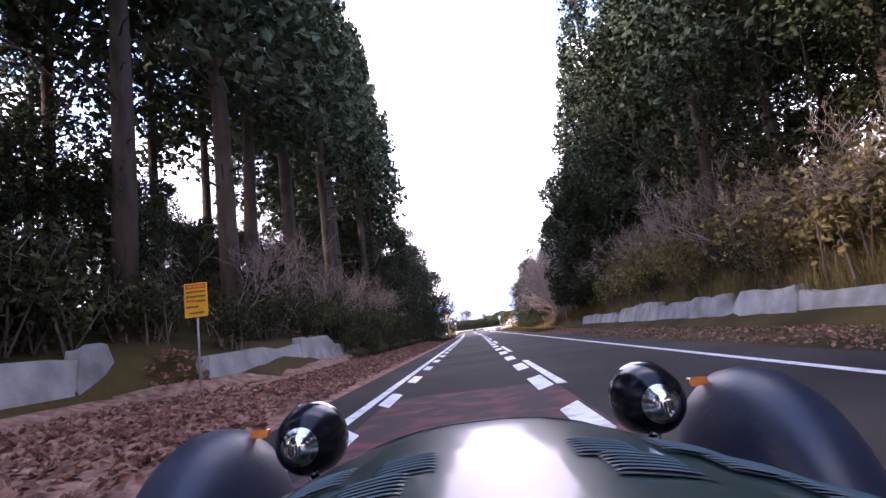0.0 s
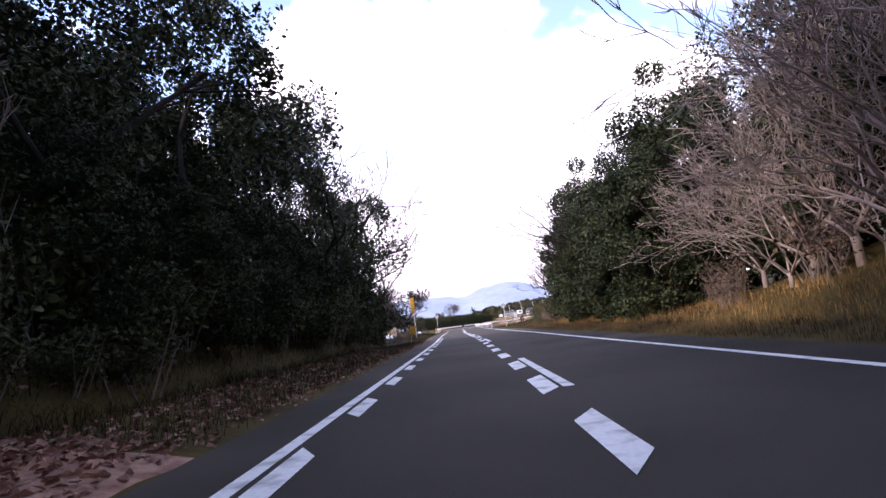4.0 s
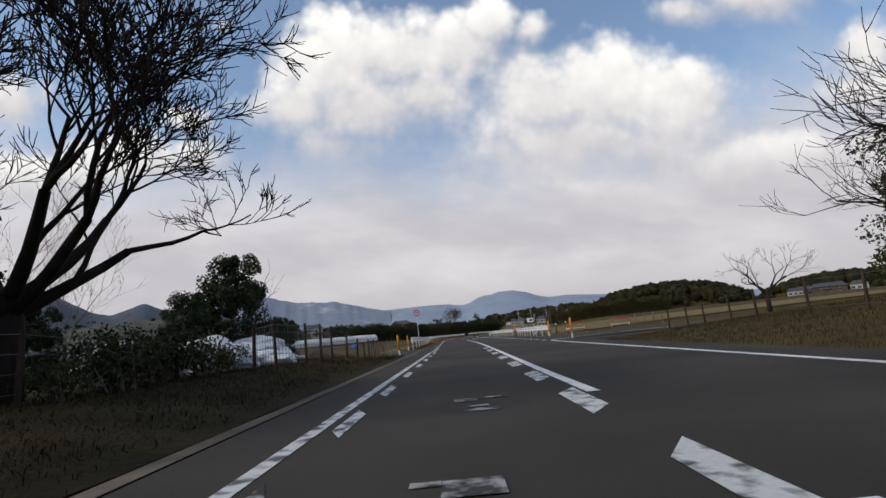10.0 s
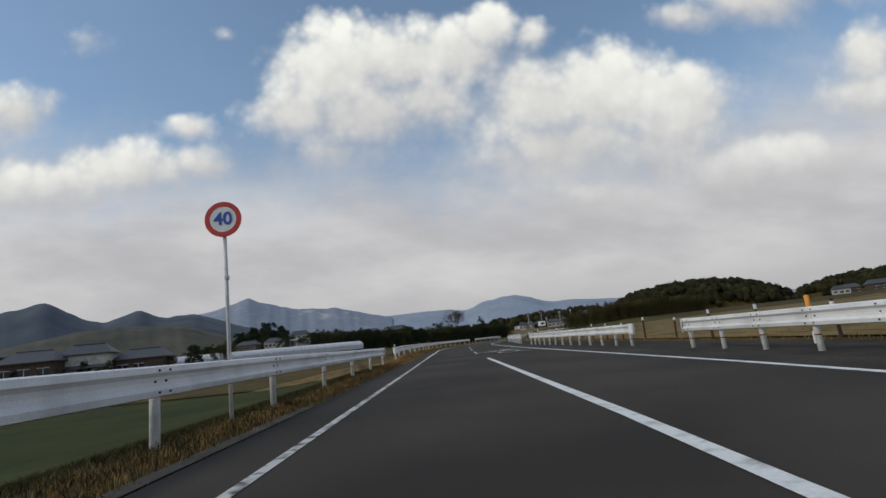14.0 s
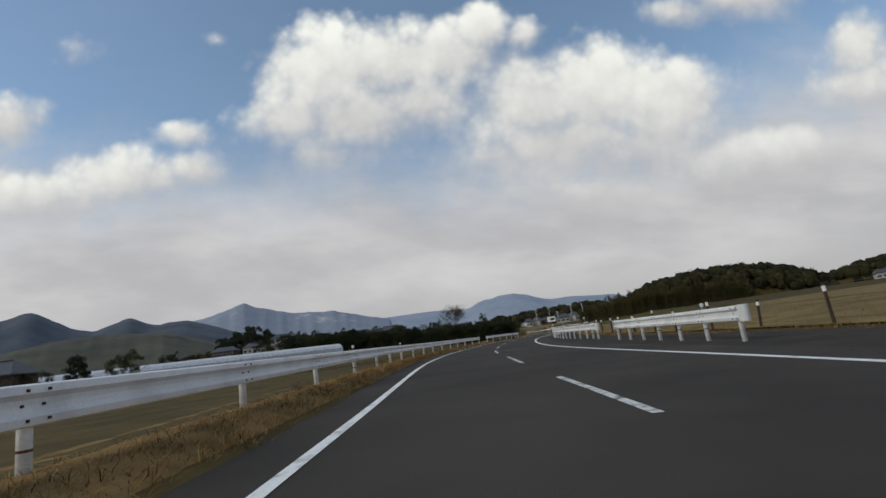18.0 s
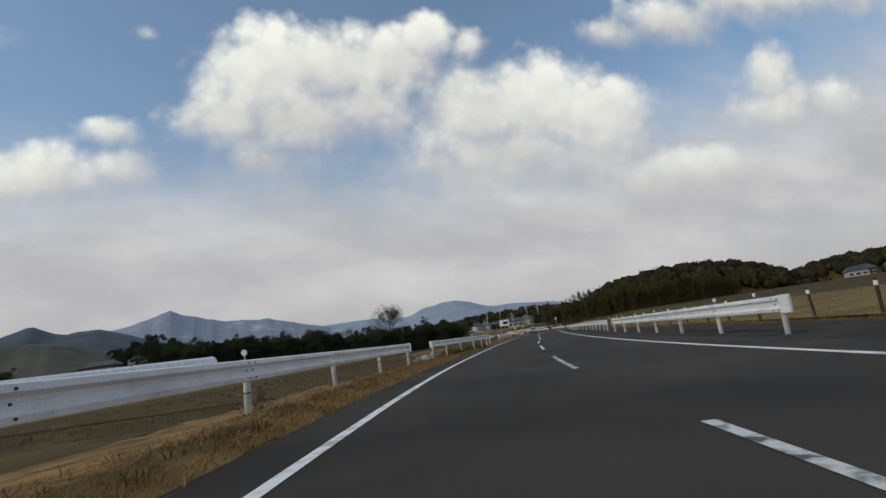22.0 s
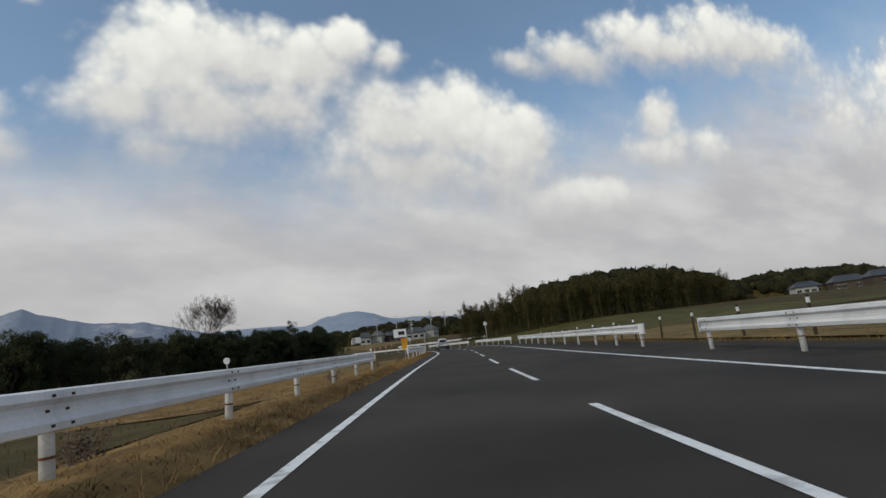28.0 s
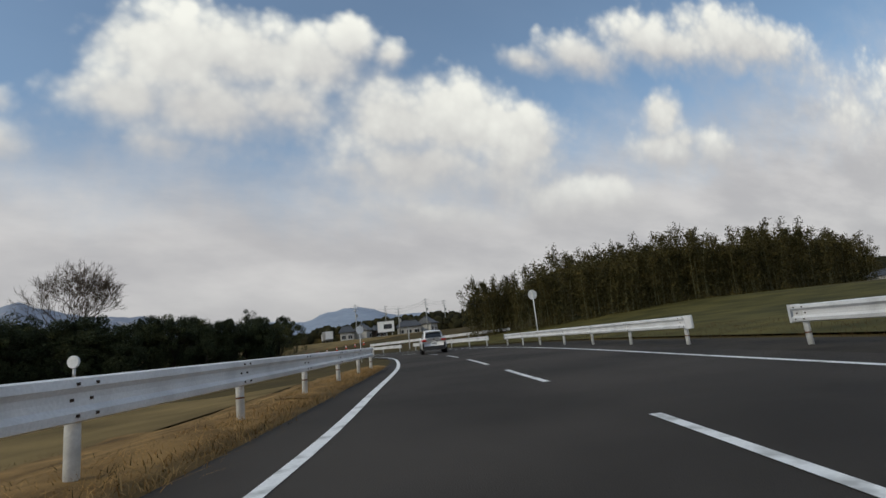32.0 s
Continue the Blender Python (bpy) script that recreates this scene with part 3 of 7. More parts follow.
stripe(-58, 84, LEFT_EDGE, 0.15)
stripe(84, 127, LEFT_EDGE, 0.14, PAINT_WORN)
stripe(139.5, 172, left_line, 0.11, PAINT_WORN)
stripe(172, S_END - 6, left_line, 0.14)
stripe(-58, 127, right_edge, 0.15)
stripe(143, S_END - 6, right_edge, 0.15)
for k in range(5):
    stripe(127.6 + 2.3 * k, 128.9 + 2.3 * k, LEFT_EDGE + 0.1, 0.22, PAINT_WORN, name="broken_line", skew=0.3)
    stripe(129.5 + 2.6 * k, 130.8 + 2.6 * k, right_edge, 0.16, name="broken_line")
for k in range(10):
    stripe(-42.8 + 10.0 * k, -37.6 + 10.0 * k, middle, 0.14, name="centre_dash")
for a, b in ((64.5, 69.2), (73.0, 77.6), (81.6, 85.6), (90.0, 93.5), (98.9, 102.7)):
    stripe(a, b, middle, 0.14, name="centre_dash")
stripe(106.5, 163, middle, 0.15, name="centre_line")
for a, b in ((171.4, 175.7), (181.6, 186.0), (191.3, 196.5), (201.8, 206.6), (211.6, 216.8), (222.6, 227.6), (233.5, 238.6), (244.4, 249.4), (254.5, 259.3), (264.2, 269.0), (273.4, 278.2), (283.4, 288.0),
             (292.8, 297.7), (301.5, 306.0), (309.6, 314.0), (318.7, 323.0), (326.6, 331.2), (335.2, 339.9), (343.6, 347.2), (350.2, 354.9), (358.4, 362.4), (366.5, 371), (375, 379.5), (384, 388.5)):
    stripe(a, b, middle, 0.11, PAINT_WORN if a < 235 else PAINT, name="centre_dash")
# pairs of slowing marks, their pitch opening out towards the junction
MARKS = [-14.6 + 3.08 * k for k in range(26)] + [float(np.interp(k, (0, 1, 3, 4, 6, 7, 9, 10, 12, 13, 15, 16, 18), (66.0, 68.8, 75.8, 78.6, 86.1, 89.0, 96.0, 99.2, 105.3, 108.3, 114.9, 118.2, 124.9))) for k in range(19)]
for s in MARKS:
    stripe(s, s + 1.35, LEFT_EDGE + 0.25, 0.22 if s < 84 else 0.15, PAINT if s < 84 else PAINT_FAINT if s < 103 else PAINT_WORN, name="slowing_mark", skew=0.4)
    stripe(s, s + 1.5, lambda q: middle(q) - 0.25, 0.26, PAINT if s < 94 else PAINT_WORN, name="slowing_mark", skew=-0.45)
stripe(3.4, 7.6, -0.05, 2.35, RED_PAINT, z=0.004, name="red_band")
# worn lettering: bars of the size of its strokes
for k in range(18):
    r2 = random.Random(40 + k)
    s = 97.0 + 10.0 * r2.random()
    stripe(s, s + r2.uniform(0.10, 0.32), r2.uniform(-0.7, 0.7), r2.uniform(0.10, 0.42), PAINT_FAINT, z=0.005 + 0.0004 * k, name="worn_lettering")
# lettering in the other lane, seen from behind: plain bars
for s, d, ln, w in ((168.2, 3.3, 0.16, 1.7), (168.9, 2.6, 1.0, 0.15), (169.3, 3.6, 0.9, 0.15), (170.3, 3.2, 0.16, 1.5), (171.3, 2.5, 0.14, 1.0), (171.7, 3.1, 0.9, 0.14),
                    (172.0, 2.6, 0.16, 1.5), (172.5, 3.2, 0.15, 1.3), (172.9, 2.9, 0.14, 1.5), (173.0, 3.5, 0.7, 0.14), (173.6, 3.0, 0.16, 1.2), (172.8, 1.75, 0.12, 0.6), (174.4, 3.9, 0.7, 0.13), (174.6, 3.3, 0.7, 0.13)):
    stripe(s, s + ln, d, w, z=0.005 + 0.0004 * (hash((s, d)) % 17), name="lane_lettering")
# curved lines of the junction mouths
for pts in (((126.8, -1.6), (126.4, -3.2), (126.9, -5.5), (128.4, -8.5), (129.2, -14)), ((139.6, -1.5), (139.2, -2.4), (138.4, -4.2), (137.9, -7), (137.6, -13))):
    g = Geo()
    rows = []
    for i, (s, d) in enumerate(pts):
        p, q = on(*pts[max(i - 1, 0)]), on(*pts[min(i + 1, len(pts) - 1)])
        side = (q - p).cross(Vector((0, 0, 1))).normalized() * 0.07
        c = on(s, d, 0.010 if d > -6 else -0.04)
        rows.append([c - side, c + side])
    g.strip(rows)
    part("junction_line", g, PAINT_WORN, markings)
for pts in (((127, 4.75), (128.3, 5.0), (129.6, 5.8), (130.6, 7.5), (130.2, 12)), ((143.2, 5.0), (141.8, 5.4), (140.6, 6.8), (140.0, 11))):
    g = Geo()
    rows = []
    for i, (s, d) in enumerate(pts):
        p, q = on(*pts[max(i - 1, 0)]), on(*pts[min(i + 1, len(pts) - 1)])
        side = (q - p).cross(Vector((0, 0, 1))).normalized() * 0.07
        c = on(s, d, 0.012 + 0.006 * max(0, d - 6))
        rows.append([c - side, c + side])
    g.strip(rows)
    part("junction_line", g, PAINT, markings)


# ---------------------------------------------------------------- concrete retaining walls in the wood
def retaining_wall(name, s0, s1, line, base, height, lean, label, seed):
    w = thing(name, label, "retaining wall", kind="structure")
    r = random.Random(seed)
    s = s0
    dd = line if callable(line) else (lambda s: line)
    side = 1 if dd(s0) > 0 else -1
    while s < s1:
        ln = min(r.uniform(2.6, 4.2) if side > 0 else r.uniform(4.4, 6.0), s1 - s)
        g = Geo()
        n = 6
        h = height * r.uniform(0.8, 1.12)
        rows, cut, slant = [], r.choice((0, n, 9)), r.uniform(0.1, 0.5)
        for k in range(n + 1):
            q = s + 0.03 + (ln - 0.06) * k / n
            top = base + h * (0.88 + 0.14 * r.random()) * (0.7 if s + ln >= s1 and k > 3 else 1) * (0.7 if k == cut and side > 0 else 1)
            b0 = base - 0.25 + 0.1 * r.random()
            d = dd(q)
            rows.append([on(q, d, b0), on(q, d + side * lean * 0.5, (b0 + top) / 2 + 0.03 * r.random()), on(q + slant, d + side * lean, top), on(q + slant, d + side * (lean + 0.28), top), on(q, d + side * (lean + 0.3), b0)])
        g.strip(rows)
        if side > 0:
            g.f = [tuple(reversed(f)) for f in g.f]
        m = len(rows[0])
        g.f += [tuple(range(m)), tuple(reversed(range(n * m, n * m + m)))]
        part("wall_panel", g, CONCRETE, w)
        s += ln
    return w


retaining_wall("wall_west", -40, 9.6, -6.4, 0.30, 1.1, 0.25, "weathered concrete retaining wall under brushwood", 3)
retaining_wall("wall_north_west", 10.5, 19.8, lambda s: -float(wall_line(s)) + 0.04, 0.25, 1.02, 0.30, "stained concrete retaining wall behind leaf litter", 4)
retaining_wall("wall_east", -40, 37, 7.5, 0.06, 0.95, 0.45, "pale broken concrete slope wall below dry grass", 5)
# ---------------------------------------------------------------- guardrails
BEAM = [(0.00, 0.35), (0.045, 0.335), (0.055, 0.27), (0.005, 0.225), (0.0, 0.175), (0.005, 0.125), (0.055, 0.08), (0.045, 0.015), (0.0, 0.0)]
RAIL_TOP = 0.80


def make_post():
    g = Geo()
    g.lathe([(0.057, -0.4), (0.057, 0.66), (0.05, 0.685)], sides=14)
    return g.mesh("post", POST_WHITE, True)


POST_MESH = make_post()
BAND_MESH = Geo().lathe([(0.059, 0.0), (0.060, 0.004), (0.060, 0.02), (0.059, 0.024)], sides=14).mesh("rust_band", RUST, True)
DISC_MESH = Geo().lathe([(0.02, 0.0), (0.05, 0.003), (0.05, 0.014), (0.045, 0.018)], sides=18).mesh("reflector", SIGN_WHITE, False)
BOLT_MESH = Geo().box((0, 0, 0), (0.024, 0.024, 0.024)).mesh('bolt', WOOD_DARK)
STEM_MESH = Geo().tube([(0, 0, 0), (0, 0, 0.10)], 0.012, 8).mesh("stem", GALV, True)


def end_cap(s, d, side, way, up):
    """The rounded sheet that wraps a rail's end."""
    g = Geo()
    rows = []
    for k in range(9):
        a = math.pi * k / 8
        o, q = 0.07 - 0.10 + 0.115 * math.cos(a) + 0.02, 0.17 * math.sin(a) * way
        rows.append([on(s + q, d + side * (o + 0.03), RAIL_TOP + up + 0.012), on(s + q * 1.06, d + side * (o + 0.03), RAIL_TOP + up - 0.17), on(s + q, d + side * (o + 0.03), RAIL_TOP + up - 0.362)])
    g.strip(rows)
    if side * way < 0:
        g.f = [tuple(reversed(f)) for f in g.f]
    return g


def guardrail(posts, d, side, label, seed=0, lift=lambda s: 0.0, discs=()):
    """posts: where they stand along the road. side: +1 for a face turned to the right. d varies along the road."""
    rail = thing("guardrail", label, "guardrail", "guardrails along the road")
    r = random.Random(seed)
    n = len(posts) - 1
    for k, s in enumerate(posts):
        p = on(s, d(s), 0)
        post = part("post", POST_MESH, None, rail, at=pose(p.x, p.y, lift(s), r.uniform(-1.5, 1.5), r.uniform(-1.5, 1.5), r.uniform(0, 90)))
        if r.random() < 0.75:
            part("rust_band", BAND_MESH, None, post, at=pose(0, 0, r.uniform(0.22, 0.3)))
        if k < n:
            a, b = s - (0.05 if k else 0.22), posts[k + 1] + (0.05 if k < n - 1 else 0.22)
            g = Geo()
            rows = []
            for j in range(6):
                q = a + (b - a) * j / 5
                rows.append([on(q, d(q) + side * (0.062 + o + 0.002 * (k % 2)), RAIL_TOP + lift(q) - 0.35 + z) for o, z in BEAM])
                rows[-1] += [on(q, d(q) + side * (0.055 + o + 0.002 * (k % 2)), RAIL_TOP + lift(q) - 0.35 + z) for o, z in reversed(BEAM)]
            g.strip(rows)
            if side < 0:
                g.f = [tuple(reversed(f)) for f in g.f]
            beam = part("beam", g, STEEL_WHITE, rail)
        for ds in (-0.11, 0.11):
            for z in (0.055, 0.175, 0.295):
                q = s + ds
                p = on(q, d(q) + side * (0.118 if z != 0.175 else 0.068), RAIL_TOP + lift(q) - 0.35 + z)
                part("bolt", BOLT_MESH, None, beam, at=pose(p.x, p.y, p.z))
        if k in discs:
            p = on(s, d(s), RAIL_TOP + lift(s) - 0.03)
            stem = part("stem", STEM_MESH, None, rail, at=pose(p.x, p.y, p.z))
            part("reflector", DISC_MESH, None, stem, "round white reflector", at=pose(0, 0, 0.15, 90, 0, heading(s)))
    for s, way in ((posts[0] - 0.2, -1), (posts[-1] + 0.2, 1)):
        part("end_cap", end_cap(s, d(s), side, way, lift(s)), STEEL_WHITE, rail)
    return rail


def left_lift(s):
    return float(np.interp(s, [138, 150, 173, 181, 200, 262, 275, 302, 330], [0.12, 0.12, 0.05, 0.12, 0.17, 0.17, 0.13, 0.07, 0.02]))


def left_rail(s):
    return float(np.interp(s, [138, 168, 173, 179, 188, 198, 232, 245, 252, 257, 262, 266, 272, 284, 330, 352, 366], [-3.3, -3.35, -3.45, -3.75, -3.55, -3.2, -3.85, -3.9, -4.2, -3.95, -3.2, -2.9, -2.75, -3.4, -3.4, -3.0, -2.6]))


def right_rail(s):
    return float(np.interp(s, [140, 144, 156, 161, 172, 182, 189, 198, 207, 212, 222, 235, 247, 258, 266, 280, 296, 306, 316, 330, 345, 352, 365, 400], [7.2, 6.75, 6.75, 6.8, 6.4, 6.2, 6.4, 6.9, 7.2, 6.8, 6.3, 6.25, 6.4, 6.5, 7.0, 7.3, 6.8, 6.8, 7.2, 7.0, 7.2, 6.7, 6.3, 8.5]))


def even(a, b, n):
    return [a + (b - a) * k / n for k in range(n + 1)]


WHITE_RAIL = "white-painted corrugated steel guardrail on round posts"
LEFT_RAILS = (even(139.3, 166.2, 7),
              even(173.0, 193.9, 5) + even(193.9, 205.0, 3)[1:] + even(205.0, 217.9, 3)[1:] + even(217.9, 227.5, 2)[1:] + even(227.5, 244.9, 4)[1:],
              even(252.3, 273.9, 6), even(292.3, 313.3, 6), even(329.5, 356.0, 8))
for k, posts in enumerate(LEFT_RAILS):
    guardrail(posts, left_rail, 1, WHITE_RAIL + (" over dry grass" if k != 2 else " above weedy rubble"), k, left_lift, ((), (0, 5, 8, 14), (3,), (2, 6), (0, 3))[k])
for k, (s0, s1) in enumerate(((140.4, 155.8), (160.4, 181.6), (188.5, 199.8), (204.2, 227.6), (235.0, 257.3), (262.4, 305.2), (310.2, 345.8), (349.8, 371.8), (376, 392), (395, 420))):
    guardrail(even(s0 + 0.2, s1 - 0.2, max(2, round((s1 - s0) / (1.75 if k < 4 else 3.6)))), right_rail, -1, WHITE_RAIL + " at the shoulder", 20 + k, discs=() if k % 2 else (1,))
# a rail up the bank outside the bend
guardrail(even(391.0, 407.5, 5), lambda s: float(np.interp(s, [391, 407.5], [21.0, 15.5])), -1, "white-painted steel guardrail on the bank beyond the bend", 40, lambda s: float(np.interp(s, [391, 407.5], [0.75, 0.55])))
# ---------------------------------------------------------------- plants
def leaf_mesh(name, mat, centres, sizes, seed, flat=0.0, droop=0.0, long=1.6):
    """Many small pointed leaf sprays, each a bent pair of faces, at the given centres."""
    r = np.random.default_rng(seed)
    c, n = np.asarray(centres, float), len(centres)
    sz = np.asarray(sizes, float)[:, None] * np.ones((n, 1))
    a = r.normal(size=(n, 3))
    a[:, 2] = a[:, 2] * (1 - flat) - droop
    a /= np.linalg.norm(a, axis=1)[:, None]
    b = np.cross(a, r.normal(size=(n, 3)))
    b /= np.maximum(np.linalg.norm(b, axis=1)[:, None], 1e-6)
    up = np.cross(a, b)
    p0, p1 = c - a * sz * long / 2, c + a * sz * long / 2
    q0, q1 = c + b * sz * 0.5 + up * sz * 0.18, c - b * sz * 0.5 + up * sz * 0.18
    v = np.stack([p0, q0, p1, q1], 1).reshape(-1, 3)
    i = np.arange(n)[:, None] * 4
    f = np.concatenate([i + [0, 1, 2], i + [0, 2, 3]])
    me = bpy.data.meshes.new(name)
    me.from_pydata(v.tolist(), [], f.tolist())
    me.materials.append(mat)
    return me


def limb(g, p, d, length, radius, r, depth, tips, bend=0.35, split=(2, 3), shrink=0.68, sides=5, rise=0.12, least=0.008):
    pts, rad = [Vector(p)], [radius]
    n = 4
    for k in range(n):
        d = (d + Vector((r.uniform(-1, 1), r.uniform(-1, 1), r.uniform(-0.6, 1) * 0.8 + rise)) * bend * 0.45).normalized()
        pts.append(pts[-1] + d * length / n)
        rad.append(radius * (1 - 0.42 * (k + 1) / n))
    g.tube(pts, rad, sides if depth > 1 else 3, caps=False)
    if depth == 0:
        tips.append(pts[-1])
        return
    for k in range(r.randint(*split)):
        at = pts[r.choice((2, 3, 4, 4))]
        side = d.orthogonal().normalized()
        side.rotate(Matrix.Rotation(r.uniform(0, 6.283), 3, d))
        w = r.uniform(0.35, 0.95)
        limb(g, at, (d + side * w).normalized(), length * shrink * r.uniform(0.8, 1.15), max(rad[-1] * 0.75, least), r, depth - 1, tips, bend, split, shrink, sides, rise, least)


def cedar(name, h, seed, base=0.36):
    r = random.Random(seed)
    t = thing(name, "tall dark green cedar with a bare lower trunk", "tree", "trees of the wood")
    g = Geo()
    lean = Vector((r.uniform(-0.02, 0.02), r.uniform(-0.02, 0.02), 1))
    g.tube([lean * (h * k / 7) + Vector((r.uniform(-0.05, 0.05), r.uniform(-0.05, 0.05), -0.5 if k == 0 else 0)) for k in range(8)], [0.21 * (1 - 0.88 * k / 7) + 0.012 for k in range(8)], 9)
    for k in range(16):
        z = h * r.uniform(0.12, base + 0.2)
        a = r.uniform(0, 6.28)
        ln = r.uniform(0.5, 1.8)
        g.tube([lean * z, lean * z + Vector((math.cos(a) * ln * 0.5, math.sin(a) * ln * 0.5, 0.1)), lean * z + Vector((math.cos(a) * ln, math.sin(a) * ln, r.uniform(-0.35, 0.2)))], [0.03, 0.02, 0.008], 4)
    part("trunk", g, BARK, t, smooth=True)
    pts, sz = [], []
    nb = 64
    for k in range(nb):
        u = (k / nb) ** 0.9
        z = h * (base + (1.0 - base) * u)
        reach = (2.3 * (1 - u) ** 0.75 + 0.25) * r.uniform(0.65, 1.15)
        a = k * 2.4 + r.uniform(-0.5, 0.5)
        for j in range(int(46 * reach) + 8):
            q = reach * math.sqrt(r.random())
            b = a + r.gauss(0, 0.3)
            pts.append((math.cos(b) * q + lean.x * z, math.sin(b) * q + lean.y * z, z - 0.25 * q + r.gauss(0, 0.24)))
            sz.append(r.uniform(0.10, 0.26))
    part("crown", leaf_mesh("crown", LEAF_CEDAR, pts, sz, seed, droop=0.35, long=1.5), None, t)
    return t


def broadleaf(name, h, spread, seed, mat, label, bark=None, count=2600, leaf=(0.055, 0.13), low=0.12, full=False):
    r = random.Random(seed)
    t = thing(name, label, "tree", "trees of the wood")
    g, tips = Geo(), []
    for k in range(r.randint(1, 2)):
        limb(g, (r.uniform(-0.2, 0.2), r.uniform(-0.2, 0.2), -0.3), Vector((r.uniform(-0.2, 0.2), r.uniform(-0.2, 0.2), 1)).normalized(), h * 0.42, 0.04 * h * 0.45, r, 3, tips, 0.5, (2, 3), 0.72)
    part("trunk", g, bark or BARK_DARK, t, smooth=True)
    lumps = []
    for k in range(17):
        u = r.uniform(low, 1.0)
        a, q = r.uniform(0, 6.28), spread * math.sqrt(r.random()) * (1.0 - 0.65 * max(0, u - 0.45) / 0.55)
        lumps.append((math.cos(a) * q, math.sin(a) * q, h * u * 0.93, r.uniform(0.22, 0.40) * spread))
    if full:
        lumps = []
        for k in range(70):
            u = 0.05 + 0.9 * (k + r.random()) / 70
            a, q = k * 2.4, spread * 0.86 * math.sqrt(max(0.02, 1 - ((u - 0.34) / 0.64) ** 2)) * math.sqrt(r.uniform(0.2, 1.12))
            lumps.append((math.cos(a) * q, math.sin(a) * q, h * u * r.uniform(0.85, 1.08), r.uniform(0.10, 0.34) * spread))
    lumps += [(p.x, p.y, p.z, 0.18 * spread) for p in tips[:14] if p.z < h and math.hypot(p.x, p.y) < spread]
    pts, sz = [], []
    while len(pts) < count:
        x, y, z, q = r.choice(lumps)
        d = Vector((r.gauss(0, 1), r.gauss(0, 1), r.gauss(0, 0.8))).normalized() * q * r.uniform(0.55, 1.08)
        p = Vector((x, y, z)) + d
        if p.z > 0.1:
            pts.append(tuple(p))
            sz.append(r.uniform(*leaf))
    part("crown", leaf_mesh("crown", mat, pts, sz, seed), None, t)
    return t


def bare_tree(name, h, seed, label, bark=None, spread=0.5, depth=5, first=0.3, split=(2, 3), rise=0.12, thick=0.02, stems=3, least=0.007):
    r = random.Random(seed)
    t = thing(name, label, "tree", "bare trees")
    g, tips = Geo(), []
    for k in range(stems):
        a = 6.28 * k / stems + r.uniform(-0.4, 0.4)
        limb(g, (0, 0, h * first * (0.96 - 0.12 * (k % 2))), Vector((math.cos(a) * spread, math.sin(a) * spread, 0.75)).normalized(), h * 0.27, thick * h * 0.55, r, depth, tips, 0.4, split, 0.74, 6, rise, least)
    trunk = Geo().tube([(0, 0, -0.4), (0, 0, h * first * 0.5), (r.uniform(-0.02, 0.02), r.uniform(-0.02, 0.02), h * first)], [thick * h * 1.3, thick * h * 1.06, thick * h * 0.96], 10)
    part("trunk", trunk, bark or BARK_DARK, t, smooth=True)
    part("crown", g, bark or BARK_DARK, t, smooth=True)
    return t


def shrub(name, h, w, seed, mat, label, count=420, leaf=(0.06, 0.16), twigs=14, bark=None):
    r = random.Random(seed)
    t = thing(name, label, "shrub", "shrubs")
    g = Geo()
    ends = []
    for k in range(twigs):
        a, o = r.uniform(0, 6.28), r.uniform(0.2, 0.9)
        p = Vector((r.uniform(-0.3, 0.3) * w, r.uniform(-0.3, 0.3) * w, -0.1))
        m = p + Vector((math.cos(a) * o * w * 0.3, math.sin(a) * o * w * 0.3, h * 0.5))
        e = p + Vector((math.cos(a) * o * w * 0.6, math.sin(a) * o * w * 0.6, h * r.uniform(0.7, 1.1)))
        g.tube([p, m, e], [0.022, 0.014, 0.005], 4, caps=False)
        for j in range(3):
            q = m.lerp(e, r.random())
            x = q + Vector((r.uniform(-1, 1), r.uniform(-1, 1), r.uniform(0, 1))) * 0.3 * h
            g.tube([q, x], [0.008, 0.003], 3, caps=False)
            ends.append(x)
        ends.append(e)
    part("brushwood", g, bark or BARK_PALE, t)
    if count:
        pts, sz = [], []
        for k in range(count):
            c = r.choice(ends) * r.uniform(0.45, 1.0)
            pts.append((c.x + r.gauss(0, 0.14) * w, c.y + r.gauss(0, 0.14) * w, max(0.02, c.z + r.gauss(0, 0.12) * h)))
            sz.append(r.uniform(*leaf))
        part("foliage", leaf_mesh("foliage", mat, pts, sz, seed), None, t)
    return t


def bamboo(name, h, seed):
    r = random.Random(seed)
    t = thing(name, "feathery olive bamboo clump with drooping tips", "bamboo", "bamboo grove")
    pts, sz = [], []
    for k in range(8):
        x, y, hh = r.uniform(-1.3, 1.3), r.uniform(-1.3, 1.3), h * r.uniform(0.72, 1.1)
        a, o = r.uniform(0, 6.28), r.uniform(0.4, 1.5)
        line = [Vector((x + math.cos(a) * o * (u ** 2.5), y + math.sin(a) * o * (u ** 2.5), hh * u * (1 - 0.06 * u * u))) for u in (0, 0.3, 0.6, 0.8, 0.92, 1.0)]
        line[0].z = -0.5
        part("culm", Geo().tube(line, [0.045, 0.042, 0.032, 0.02, 0.012, 0.005], 5, caps=False), CULM, t, smooth=True)
        for j in range(430):
            u = 1 - 0.88 * r.random() ** 1.3
            i = min(int(np.searchsorted((0, 0.3, 0.6, 0.8, 0.92, 1.0), u)), 5)
            p = line[max(i - 1, 0)].lerp(line[i], r.random())
            w = 0.62 * (1.12 - u) ** 0.6 + 0.08
            pts.append((p.x + r.gauss(0, w), p.y + r.gauss(0, w), max(0.2, p.z + r.gauss(0, 0.25))))
            sz.append(r.uniform(0.07, 0.19))
    part("foliage", leaf_mesh("foliage", LEAF_BAMBOO, pts, sz, seed, droop=0.5, long=2.2), None, t)
    return t


